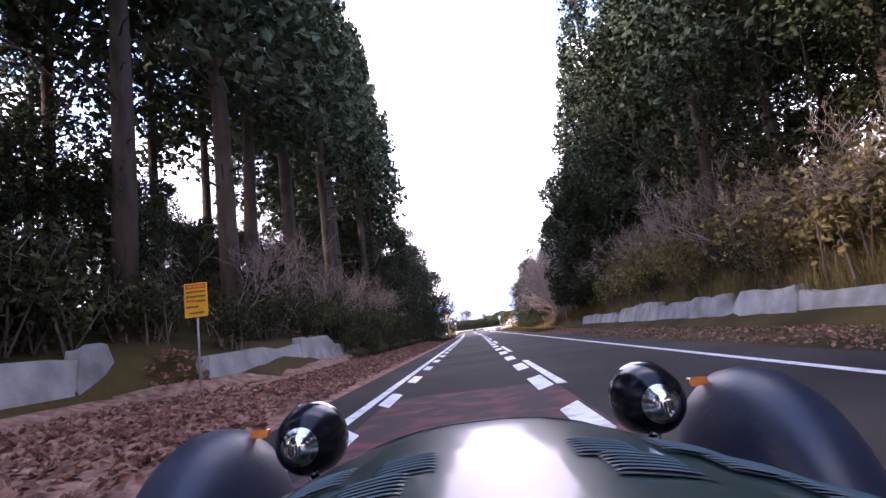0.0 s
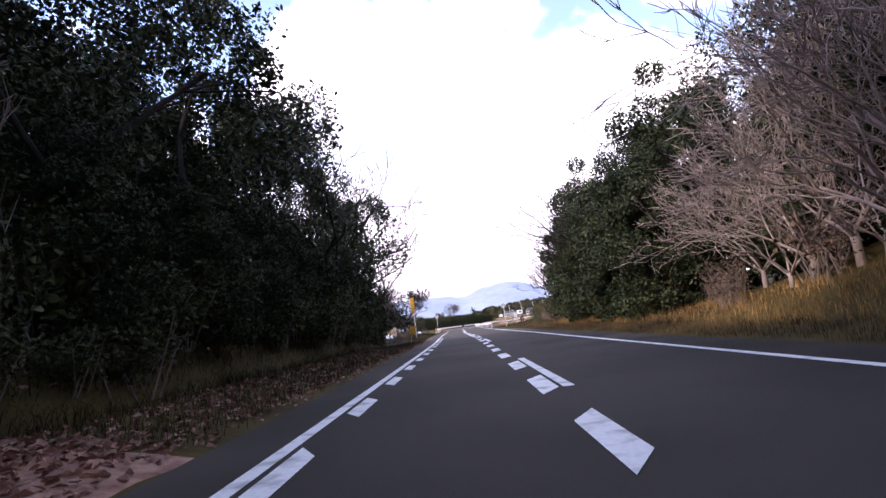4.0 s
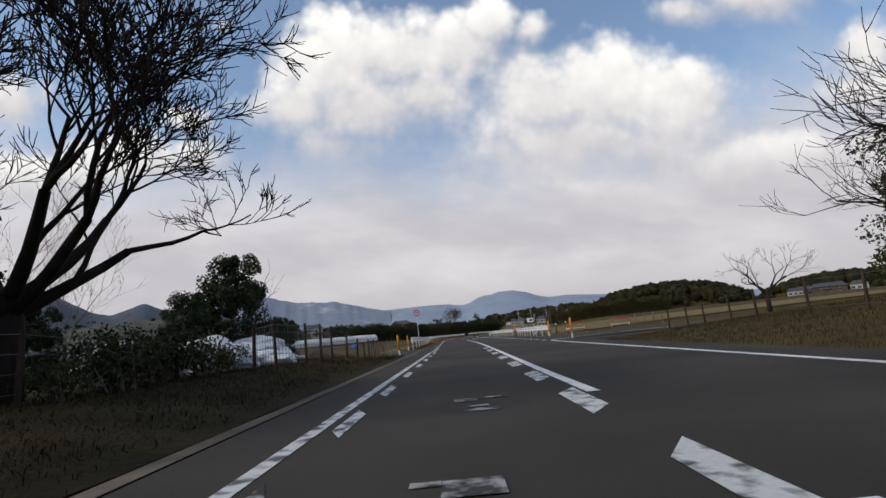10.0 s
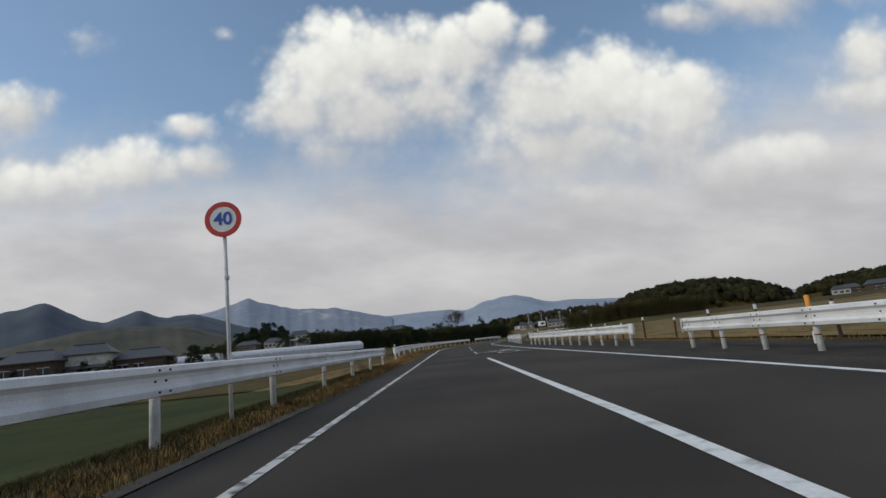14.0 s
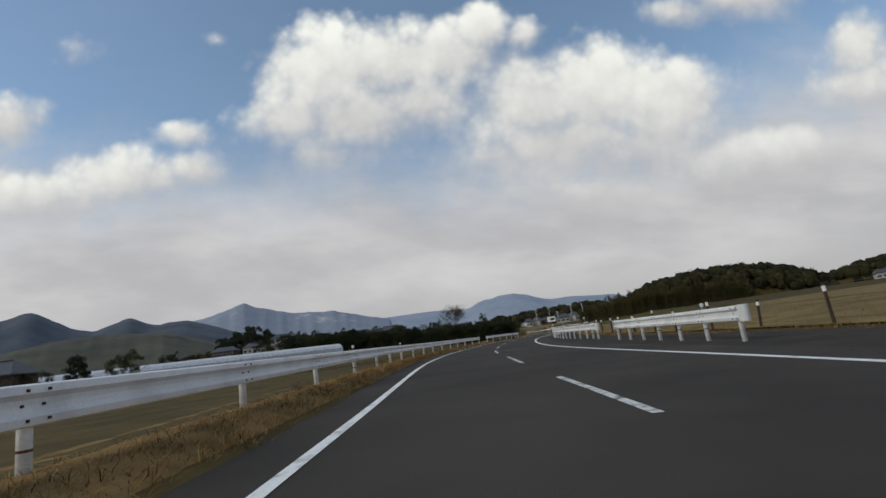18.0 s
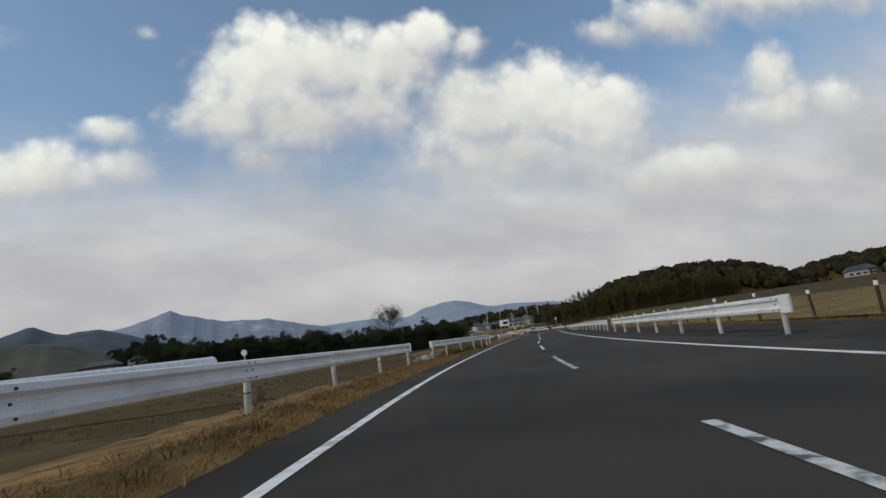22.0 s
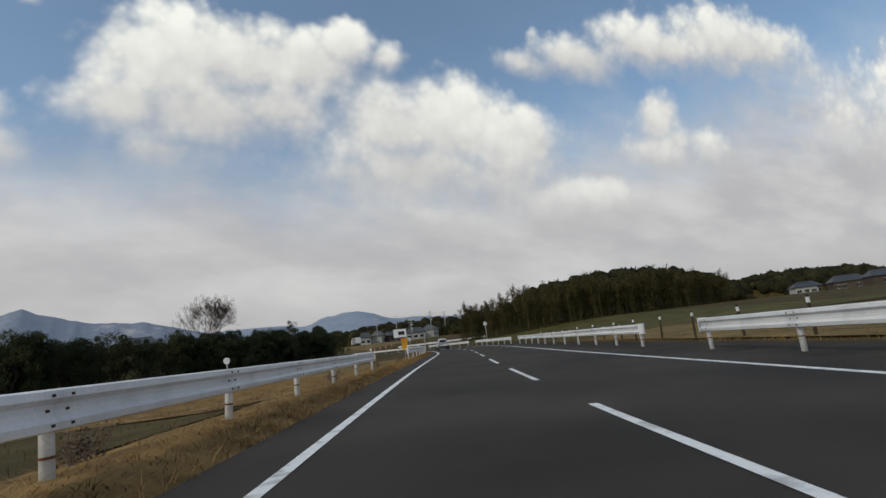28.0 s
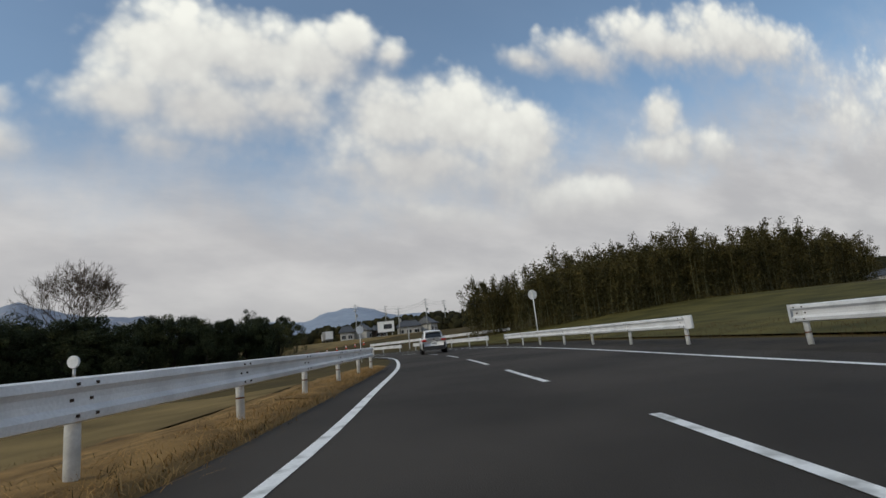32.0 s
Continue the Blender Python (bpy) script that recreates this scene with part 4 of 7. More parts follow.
def lay(ob, s, d, sink=0.1, scale=1.0, turn=None):
    """Puts a thing on the ground beside the road."""
    p = on(s, d)
    z = float(ground_height(np.array([p.x]), np.array([p.y]))[0])
    return put(ob, p.x, p.y, z - sink, scale, turn)


USED = set()


def put(ob, x, y, z, scale=1.0, turn=None):
    a = rng.uniform(0, 360) if turn is None else turn
    m = Matrix.Translation((x, y, z)) @ Matrix.Rotation(radians(a), 4, "Z")
    if ob.name not in USED:
        USED.add(ob.name)
        ob.matrix_basis = m @ Matrix.Scale(scale, 4)
        return ob
    c = copy_thing(ob, m)
    c.scale = (scale, scale, scale)
    return c


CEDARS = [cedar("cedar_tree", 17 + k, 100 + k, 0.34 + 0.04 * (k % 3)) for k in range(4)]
r6 = random.Random(61)
# wood on the left: a belt of cedars with daylight between the trunks
# Cedars behind the start stay out of view, added to shade it.
for row, (d0, step) in enumerate(((-7.0, 2.8), (-11.5, 4.2), (-17.0, 4.0))):
    s = -44.0 + row
    while s < (46, 46, 22)[row]:
        if not (row == 0 and r6.random() < 0.12):
            lay(CEDARS[r6.randrange(4)], s, d0 + r6.uniform(-0.9, 0.6), 0.2, r6.uniform(1.2, 1.5) - 0.2 * row)
        s += step * r6.uniform(0.75, 1.3)
for row, (d0, step) in enumerate(((10.8, 3.3), (15.5, 3.8), (22, 4.6))):
    s = -44.0 + row
    while s < 40 + 8 * row:
        lay(CEDARS[r6.randrange(4)], s, d0 + r6.uniform(-1.2, 1.2), 0.2, r6.uniform(0.9, 1.25))
        s += step * r6.uniform(0.8, 1.35)

EVERGREENS = [broadleaf("evergreen_tree", 8.5, 2.9, 200 + k, LEAF_BROAD, "dense dark evergreen broadleaf tree beside the road", count=12000, leaf=(0.045, 0.105)) for k in range(3)]
OLIVE_TREES = [broadleaf("roadside_tree", 6.5, 2.3, 210 + k, LEAF_BRUSH, "olive green broadleaf tree with dry twigs", count=5500) for k in range(2)]
THICKET = [bare_tree("thicket_tree", 6.0, 220 + k, "pale brown leafless thicket tree", BARK_TWIG, 0.75, 5, 0.12, (2, 3), 0.05, 0.012, 5) for k in range(3)]
for s, d, k, sc in ((36, -6.2, 0, 1.1), (41, -6.0, 1, 1.0), (45, -7.5, 2, 1.35), (49, -5.6, 0, 1.0), (53, -6.5, 1, 1.25), (57, -5.6, 2, 1.05), (61, -7.0, 0, 1.35), (65, -5.9, 1, 1.2), (69.5, -6.2, 2, 1.2), (73, -7.6, 0, 1.3),
                    (40, -10, 2, 1.4), (48, -11, 1, 1.3), (56, -10.5, 0, 1.2), (64, -11, 2, 1.1), (71, -12, 1, 1.0), (77, -9.5, 2, 1.0), (80, -13, 0, 0.9), (84, -15, 1, 0.7), (89, -17, 2, 0.6)):
    lay(EVERGREENS[k], s, d, 0.2, sc)
for s, d, k, sc in ((60, 10.8, 0, 1.25), (64.5, 9.4, 1, 1.05), (69, 10.6, 2, 1.3), (74, 9.6, 0, 1.1), (79, 11.2, 1, 1.35), (66, 14, 2, 1.4), (73, 15, 1, 1.3), (80, 16, 0, 1.2), (87, 17, 2, 1.3),
                    (107, 16.0, 0, 0.7), (110.5, 17.5, 1, 0.75), (114, 17.0, 2, 0.65), (117.5, 19.5, 0, 0.8), (112, 21.5, 2, 0.8), (104, 20, 1, 0.8), (99, 21, 0, 0.8), (93, 22, 1, 0.9)):
    lay(EVERGREENS[k], s, d, 0.2, sc)
for s, d, k, sc in ((38, 8.9, 0, 0.95), (42, 8.6, 1, 1.0), (46, 8.4, 2, 1.15), (50, 8.8, 0, 1.2), (54, 9.2, 1, 1.15), (57.5, 10, 2, 1.0), (44, 11, 0, 1.3), (52, 12, 1, 1.35), (20, 9.8, 2, 0.8), (28, 9.6, 0, 0.85), (12, 10, 1, 0.8), (33, 10.5, 1, 1.0),
                    (24, -6.8, 2, 0.75), (31, -6.6, 0, 0.8), (74.5, -4.9, 1, 0.9)):
    lay(THICKET[k], s, d, 0.15, sc)
for s, d, k, sc in ((6, 11.5, 0, 0.9), (15, 12, 1, 1.0), (25, 12.2, 0, 1.0), (31, 12.8, 1, 1.1), (40, 13, 0, 1.0), (-6, 11.5, 1, 0.9), (10, -9.5, 1, 0.8), (0, -10, 0, 0.9), (34, -9, 1, 0.9)):
    lay(OLIVE_TREES[k], s, d, 0.2, sc)

# dense evergreens fill both sides of the wood under the cedars
for k in range(34):
    s = -12 + 1.75 * k + r6.uniform(-0.5, 0.5)
    lay(EVERGREENS[k % 3], s, -8.4 - r6.uniform(0, 2.2), 0.3, r6.uniform(0.45, 0.62) if s < 26 else r6.uniform(0.55, 0.8))
for k in range(15):
    lay(EVERGREENS[(k + 1) % 3], 6 + 3.0 * k + r6.uniform(-1, 1), -13 - r6.uniform(0, 3), 0.3, r6.uniform(0.6, 0.9))
for k in range(24):
    s = -10 + 2.9 * k + r6.uniform(-0.6, 0.6)
    lay(EVERGREENS[k % 3], s, 12.2 + r6.uniform(-0.8, 1.6) + (1.5 if s > 42 else 0), 0.3, r6.uniform(1.2, 1.75))
for k in range(22):
    s = -10 + 2.6 * k + r6.uniform(-0.6, 0.6)
    lay((EVERGREENS + OLIVE_TREES + OLIVE_TREES)[k % 7], s, 11.4 + r6.uniform(-0.5, 1.0), 0.3, r6.uniform(0.5, 0.85))
for k in range(16):
    lay(THICKET[k % 3], -6 + 4.1 * k + r6.uniform(-1, 1), 9.2 + r6.uniform(-0.3, 0.8), 0.2, r6.uniform(0.7, 1.15))
for k in range(9):
    lay(THICKET[k % 3], 14 + 4.0 * k + r6.uniform(-1, 1), -6.0 - r6.uniform(0, 0.8), 0.2, r6.uniform(0.6, 0.95))
for s, d, k, sc in ((44, 8.5, 1, 1.4), (46, 8.9, 2, 1.5), (48.2, 8.2, 0, 1.5), (50, 9.4, 1, 1.6), (47.5, 8.6, 0, 1.3), (50.5, 8.9, 1, 1.35), (53, 9.6, 2, 1.4), (49, 10.4, 2, 1.45), (55.5, 10.2, 0, 1.3)):
    lay(THICKET[k], s, d, 0.2, sc)

BRUSH = [shrub("roadside_shrub", 1.5, 1.6, 300 + k, LEAF_BRUSH, "dark green brushwood on the bank", 1500, (0.035, 0.10)) for k in range(3)]
BANK_BRUSH = [shrub("bank_shrub", 2.2, 1.9, 320 + k, LEAF_BANK, "olive and tan leafy brush on the slope", 1300, (0.05, 0.14), 18) for k in range(3)]
for k in range(54):
    s = -8 + 46 * k / 54 + r6.uniform(-0.4, 0.4)
    lay(BANK_BRUSH[k % 3], s, 8.7 + r6.uniform(0, 2.2), 0.1, r6.uniform(0.7, 1.25))
DRY_BRUSH = [shrub("dry_shrub", 1.6, 1.5, 310 + k, LEAF_DRY, "dry brown brushwood with bare twigs", 240, (0.05, 0.12), 22) for k in range(3)]
for k in range(70):
    s = -12 + 88 * k / 70 + r6.uniform(-0.6, 0.6)
    lay(BRUSH[k % 3], s, -float(wall_line(s)) - (0.45 if s < 20 else 0.0) - r6.uniform(0, 1.6), 0.05, r6.uniform(0.75, 1.35))
for k in range(34):
    s = -10 + 88 * k / 34
    lay((BRUSH if k % 3 else DRY_BRUSH)[k % 3], s, -7.5 - r6.uniform(0, 2.5), 0.05, r6.uniform(0.9, 1.6))
for k in range(60):
    s = -12 + 100 * k / 60 + r6.uniform(-0.6, 0.6)
    lay((DRY_BRUSH if r6.random() < 0.6 else BRUSH)[k % 3], s, (8.9 if s < 40 else 7.6 if s < 62 else 9.2) + r6.uniform(0, 2.6), 0.05, r6.uniform(0.6, 1.1))
for k in range(24):
    lay(BRUSH[k % 3], 20 + 1.1 * k + r6.uniform(-0.4, 0.4), -4.9 - r6.uniform(0, 1.6), 0.05, r6.uniform(0.5, 0.9))
for k in range(30):
    lay(BRUSH[k % 3], 19.5 + 0.98 * k + r6.uniform(-0.3, 0.3), -4.5 - r6.uniform(0, 0.5), 0.12, r6.uniform(0.4, 0.65))
# more trees close the wood at the sides and ahead
for k in range(26):
    lay(EVERGREENS[k % 3], -14 + 3.6 * k + r6.uniform(-1, 1), -20 - r6.uniform(0, 5), 0.3, r6.uniform(0.4, 0.7))
for k in range(15):
    lay(OLIVE_TREES[k % 2], -12 + 3.4 * k, -8.8 - r6.uniform(0, 3), 0.3, r6.uniform(0.55, 0.8))
for s, d, k, sc in ((62, 8.6, 1, 0.7), (67, 8.2, 0, 0.8), (71.5, 8.6, 1, 0.85), (76, 8.8, 0, 0.9), (81, 10, 1, 1.0), (85, 11.5, 0, 1.1), (89, 13, 1, 1.0), (70, 12.5, 0, 1.3), (77, 13.5, 1, 1.3),
                    (105, 16.2, 0, 0.75), (108.5, 15.8, 1, 0.8), (112, 16.2, 0, 0.85), (115.5, 16.8, 1, 0.8), (119, 17, 0, 1.0), (109, 18.5, 1, 1.2), (121, 20, 0, 1.0), (99, 15.5, 1, 0.8), (94, 16, 0, 0.9)):
    lay(OLIVE_TREES[k], s, d, 0.25, sc)
# clearing beyond the wood
UMBRELLA = bare_tree("bare_tree", 7.0, 401, "large leafless spreading tree beside the road", BARK_DARK, 1.1, 6, 0.22, (2, 4), 0.20, 0.03, 8, 0.011)
lay(UMBRELLA, 107.6, -6.3, 0.1, 1.0, 40)
CLUMP = [broadleaf("dense_evergreen", 5.6, 2.0, 230 + k, LEAF_BROAD, "dense rounded dark evergreen tree at the field edge", count=30000, leaf=(0.045, 0.10), low=0.04, full=True) for k in range(2)]
for s, d, k, sc in ((106.6, -9.6, 0, 1.05), (107.4, -8.6, 1, 0.95), (108.5, -11.0, 1, 1.0), (120.8, -9.0, 0, 0.85), (123.6, -8.0, 1, 0.5), (118.2, -9.4, 1, 0.5), (99, -17, 1, 0.6), (104, -16, 0, 0.6), (112, -14, 1, 0.6), (116.5, -13.5, 0, 0.5), (110, -20, 1, 0.7), (118, -24, 0, 0.6), (124, -22, 1, 0.55)):
    lay(CLUMP[k], s, d, 0.15, sc)
POPLAR = [bare_tree("bare_poplar", 10.0, 410 + k, "slender upright leafless tree at the field edge", BARK_PALE, 0.22, 5, 0.18, (2, 3), 0.42, 0.011, 4) for k in range(2)]
for s, d, k, sc in ((121, -29, 0, 1.0), (123, -26, 1, 1.05), (119, -18, 0, 1.1), (125, -19.5, 1, 0.95), (108, -13.2, 0, 0.82), (110, -14.0, 1, 0.85), (104, -15.5, 0, 0.8), (101.5, -16.5, 1, 0.8)):
    lay(POPLAR[k], s, d, 0.1, sc)
for s, d, k, sc in ((97, -24, 2, 0.7), (92, -20, 0, 0.8)):
    lay(EVERGREENS[k], s, d, 0.15, sc)
for s, d, k, sc in ((62, 8.9, 0, 1.2), (65.5, 8.5, 1, 1.1), (68.5, 9.2, 0, 1.35), (72, 8.8, 1, 1.1), (75.5, 9.8, 0, 1.35), (79, 10.5, 1, 1.2), (83, 11.8, 0, 1.2), (87, 13.2, 1, 1.2), (70, 12, 1, 1.4), (77, 13, 0, 1.3), (84, 15, 1, 1.3), (91, 16.5, 0, 1.2), (96, 17.5, 1, 1.1), (101, 17, 0, 1.1),
                    (33.5, 10.3, 0, 1.9), (37.5, 9.9, 1, 1.95), (41, 10.4, 0, 1.9), (79, -6.9, 1, 0.75), (81.5, -8.2, 0, 0.9), (84, -9.6, 1, 0.9), (78, -9, 0, 1.0), (80.5, 10.6, 1, 1.7), (84.5, 12.4, 0, 1.6), (88.5, 14.6, 1, 1.5), (60, -5.2, 1, 0.6), (63, -5.6, 0, 0.75), (66, -5.2, 1, 0.65), (68.5, -5.8, 0, 0.8), (71, -5.4, 1, 0.7), (73.5, -6.0, 0, 0.75), (76, -6.8, 1, 0.8), (57, -5.3, 0, 0.7), (54, -5.2, 1, 0.6), (51, -5.0, 0, 0.6), (48, -5.2, 1, 0.6),
                    (106, 17.0, 0, 1.25), (109.5, 17.2, 1, 1.2), (113, 17.8, 0, 1.2), (116.5, 18.2, 1, 1.0), (120, 19, 0, 0.9)):
    lay(CLUMP[k], s, d, 0.2, sc)
for k in range(11):
    lay(CLUMP[k % 2], 34 + 2.8 * k + r6.uniform(-0.6, 0.6), 11.4 + r6.uniform(-0.4, 1.8), 0.3, r6.uniform(1.2, 1.6))
    lay(CLUMP[(k + 1) % 2], 33 + 2.9 * k + r6.uniform(-0.6, 0.6), -8.8 - r6.uniform(0, 2.5), 0.3, r6.uniform(1.0, 1.5))
BARE_SMALL = [bare_tree("small_bare_tree", 5.0, 420 + k, "small leafless tree with crooked branches", BARK_DARK, 0.8, 4, 0.25, (2, 3), 0.08, 0.024, 4) for k in range(2)]
for s, d, k, sc in ((74, 9.8, 0, 2.3), (77.5, 10.6, 1, 2.4), (81, 12, 0, 2.3), (70, -6.4, 1, 2.4), (74, -7.0, 0, 2.2), (140.3, 24.2, 0, 1.35), (110, 14.4, 1, 2.0), (115, 16.2, 0, 2.1), (106, 14.0, 0, 2.0), (113, 15.0, 1, 2.0), (108, 16, 0, 2.3), (118, 17.5, 1, 1.9), (112, 18, 0, 2.4), (105, 16.5, 1, 2.3), (103, 15.2, 0, 2.1), (101, 17, 1, 1.8), (95, 16, 0, 1.5), (119, 18, 1, 1.6), (72, 11, 1, 1.9), (78, 10.5, 0, 1.9), (84, 12, 1, 1.9), (72, -5.2, 0, 1.6), (77, -6.0, 1, 1.7), (68, -6.5, 1, 1.9), (60, -5.0, 0, 1.8)):
    lay(BARE_SMALL[k], s, d, 0.1, sc)
for k in range(9):
    s = 80 + 46 * k / 9
    lay(DRY_BRUSH[k % 3], s, -5.4 - r6.uniform(0, 1.2), 0.05, r6.uniform(0.2, 0.4))
for k in range(14):
    lay((BRUSH if k % 2 else DRY_BRUSH)[k % 3], 60 + 3 * k, 8.6 + r6.uniform(0, 1.5), 0.05, r6.uniform(0.5, 1.0))

for k in range(7):
    lay(BRUSH[k % 3], 107.5 + 1.0 * k, -5.3 - r6.uniform(0, 0.6), 0.05, r6.uniform(0.4, 0.7))
GROVE = [bamboo("bamboo_clump", 8.6 + 0.8 * k, 500 + k) for k in range(3)]


def terrain(x, y):
    return float(ground_height(np.array([x]), np.array([y]))[0])


for k in range(110):
    u, v = r6.random(), r6.random()
    if k < 52:
        u, v = k / 51, 0.08 * r6.random()
    x = float(np.interp(u, (0, 0.2, 0.55, 1), (50.5, 66, 88, 119))) + 8 * v + r6.uniform(-1, 1)
    y = float(np.interp(u, (0, 0.2, 0.55, 1), (391, 384, 384, 393))) + 26 * v + r6.uniform(-1, 1)
    low = float(np.interp(u, (0, 0.12, 0.5, 1), (0.74, 0.98, 0.94, 0.82)))
    put(GROVE[r6.randrange(3)], x, y, terrain(x, y) - 0.1, r6.uniform(0.80, 1.08) * low)
# belt of low woods on the left ahead and the lone bare tree over it
for k in range(96):
    u = (k % 48) / 47
    back = 7 * (k // 48)
    x, y = -66 + 92 * u + r6.uniform(-2, 2), 366 + 58 * u ** 1.1 + back + r6.uniform(-2, 3)
    kind = r6.randrange(7)
    put((EVERGREENS + CLUMP + OLIVE_TREES)[kind], x, y, terrain(x, y) - 0.3, (1.08, 1.08, 1.08, 1.55, 1.55, 1.4, 1.4)[kind] * r6.uniform(0.92, 1.18) * (1 - 0.25 * max(0, u - 0.7) / 0.3))
far_bare = bare_tree("bare_tree", 11.0, 430, "leafless round-headed tree above the dark woods", BARK, 0.48, 6, 0.36, (2, 4), 0.24, 0.017, 6, 0.012)
put(far_bare, -4.4, 421, terrain(-4.4, 421) - 0.2, 1.5)
for x, y, k, sc in ((-107, 453, 0, 1.7), (-112, 458, 1, 1.5), (-100, 460, 2, 1.4), (-12, 424, 1, 1.35), (-17, 428, 0, 1.2), (-70, 470, 1, 1.0), (-60, 478, 2, 1.1), (-48, 482, 0, 1.0), (-140, 420, 2, 1.3), (-150, 430, 1, 1.2)):
    put(EVERGREENS[k], x, y, terrain(x, y) - 0.3, sc)
# ---------------------------------------------------------------- verges: grass blades and fallen leaves
def grass(name, s0, s1, d0, d1, count, height, mat, label, seed, clump=0.5, lean=0.5):
    r = np.random.default_rng(seed)
    n = count
    s = r.uniform(s0, s1, n)
    d = d0 + (d1 - d0) * r.random(n)
    k = np.arange(n)
    tuft = r.integers(0, max(1, n // 9), n)
    ts, td = r.uniform(s0, s1, n // 9 + 1), d0 + (d1 - d0) * r.random(n // 9 + 1)
    use = r.random(n) < clump
    s = np.where(use, ts[tuft] + r.normal(0, 0.09, n), s)
    d = np.where(use, td[tuft] + r.normal(0, 0.09, n), d)
    x, y = np.interp(s, LINE_S, LINE[:, 0]), np.interp(s, LINE_S, LINE[:, 1])
    hx, hy = np.interp(s, LINE_S, LINE_H[:, 0]), np.interp(s, LINE_S, LINE_H[:, 1])
    x, y = x + d * hy, y - d * hx
    z = ground_height(x, y) - 0.02
    h = height * r.uniform(0.35, 1.15, n)
    a = r.uniform(0, 2 * np.pi, n)
    w = 0.0022 + 0.0035 * r.random(n)
    ox, oy = np.cos(a + 1.57) * w, np.sin(a + 1.57) * w
    lx, ly = np.cos(a) * h * lean * r.random(n), np.sin(a) * h * lean * r.random(n)
    o = np.stack([ox, oy, 0 * ox], 1)
    base = np.stack([x, y, z], 1)
    mid = base + np.stack([lx * 0.35, ly * 0.35, h * 0.6], 1)
    v = np.stack([base - o, base + o, mid + o * 0.8, mid - o * 0.8, base + np.stack([lx * 1.4, ly * 1.4, h], 1)], 1).reshape(-1, 3)
    i = k[:, None] * 5
    loops = np.concatenate([i + [0, 1, 2, 3], i + [3, 2, 4]], 1).reshape(-1).astype(np.int32)
    starts = (k[:, None] * 7 + [0, 4]).reshape(-1).astype(np.int32)
    me = bpy.data.meshes.new(name)
    me.vertices.add(len(v))
    me.vertices.foreach_set("co", v.astype(np.float32).reshape(-1))
    me.loops.add(len(loops))
    me.loops.foreach_set("vertex_index", loops)
    me.polygons.add(len(starts))
    me.polygons.foreach_set("loop_start", starts)
    me.update(calc_edges=True)
    me.materials.append(mat)
    tagged(new(name, me), label, "grass", kind="stuff")


DRY, OLIVE = "dry tan roadside grass", "short olive roadside grass"
grass("grass", 166, 262, -2.5, -4.6, 80000, 0.11, GRASS_DRY, DRY, 1, 0.6, 2.2)
grass("grass", 168, 250, -4.2, -9.5, 40000, 0.10, GRASS_DRY, DRY, 47, 0.6, 2.2)
grass("grass", 166, 262, -4.2, -7.5, 24000, 0.10, GRASS_BROWN, "flattened brown grass below the guardrail", 21, 0.5, 2.0)
grass("grass", 270, 345, -2.5, -4.8, 76000, 0.11, GRASS_DRY, DRY, 2, 0.6, 2.2)
grass("grass", 270, 345, -4.4, -7.5, 40000, 0.10, GRASS_BROWN, "flattened brown grass below the guardrail", 22, 0.5, 2.0)
grass("grass", 168, 250, -2.35, -3.4, 30000, 0.17, GRASS_DRY, "flattened straw tufts leaning over the road edge", 41, 0.97, 2.6)
grass("grass", 290, 356, -2.35, -3.6, 26000, 0.18, GRASS_DRY, "flattened straw tufts leaning over the road edge", 42, 0.97, 2.4)
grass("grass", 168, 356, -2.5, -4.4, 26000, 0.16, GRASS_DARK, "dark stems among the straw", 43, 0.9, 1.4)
grass("grass", 314, 331, -6, -22, 20000, 0.18, GRASS_DRY, DRY, 3, 0.6, 0.9)
grass("grass", 138, 168, -3.0, -6.5, 24000, 0.12, GRASS_OLIVE, OLIVE, 4)
grass("grass", 140, 168, -2.4, -3.2, 9000, 0.10, GRASS_DRY, DRY, 5)
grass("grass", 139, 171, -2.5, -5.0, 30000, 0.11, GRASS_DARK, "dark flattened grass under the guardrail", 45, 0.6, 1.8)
grass("grass", 139, 171, -2.6, -5.0, 12000, 0.08, GRASS_BROWN, "dead brown grass under the guardrail", 46, 0.8, 2.0)
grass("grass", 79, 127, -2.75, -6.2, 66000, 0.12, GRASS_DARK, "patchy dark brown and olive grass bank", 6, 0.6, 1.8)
grass("grass", 79, 127, -3.0, -6.5, 20000, 0.11, GRASS_BROWN, "patchy dark brown and olive grass bank", 7, 0.6, 1.8)
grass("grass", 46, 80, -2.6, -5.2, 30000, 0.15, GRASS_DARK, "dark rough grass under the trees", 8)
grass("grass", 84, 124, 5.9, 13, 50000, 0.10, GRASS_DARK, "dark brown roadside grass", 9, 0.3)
grass("grass", 118, 129, -3.4, -9.5, 15000, 0.24, GRASS_BROWN, "rough brown grass round the vegetable plot", 57, 0.7, 0.8)
grass("grass", 84, 126, 6.0, 16, 24000, 0.12, GRASS_BROWN, "flattened brown grass on the bank", 10)
grass("grass", 44, 86, 5.5, 9, 26000, 0.20, GRASS_BROWN, "rough brown grass below the trees", 11)
grass("grass", 40, 80, 7.0, 9.2, 9000, 0.34, GRASS_DRY, "dry reeds at the foot of the trees", 44, 0.9, 0.8)
grass("grass", -12, 44, 7.95, 11.5, 46000, 0.75, GRASS_BANK, "tall olive and dry grass over the slope wall", 12, 0.6, 0.7)
grass("grass", 145, 345, 8.6, 11.0, 50000, 0.13, GRASS_DRY, "short dry grass beside the shoulder", 13)
grass("grass", 145, 345, 9, 24, 36000, 0.16, GRASS_OLIVE, OLIVE, 14)
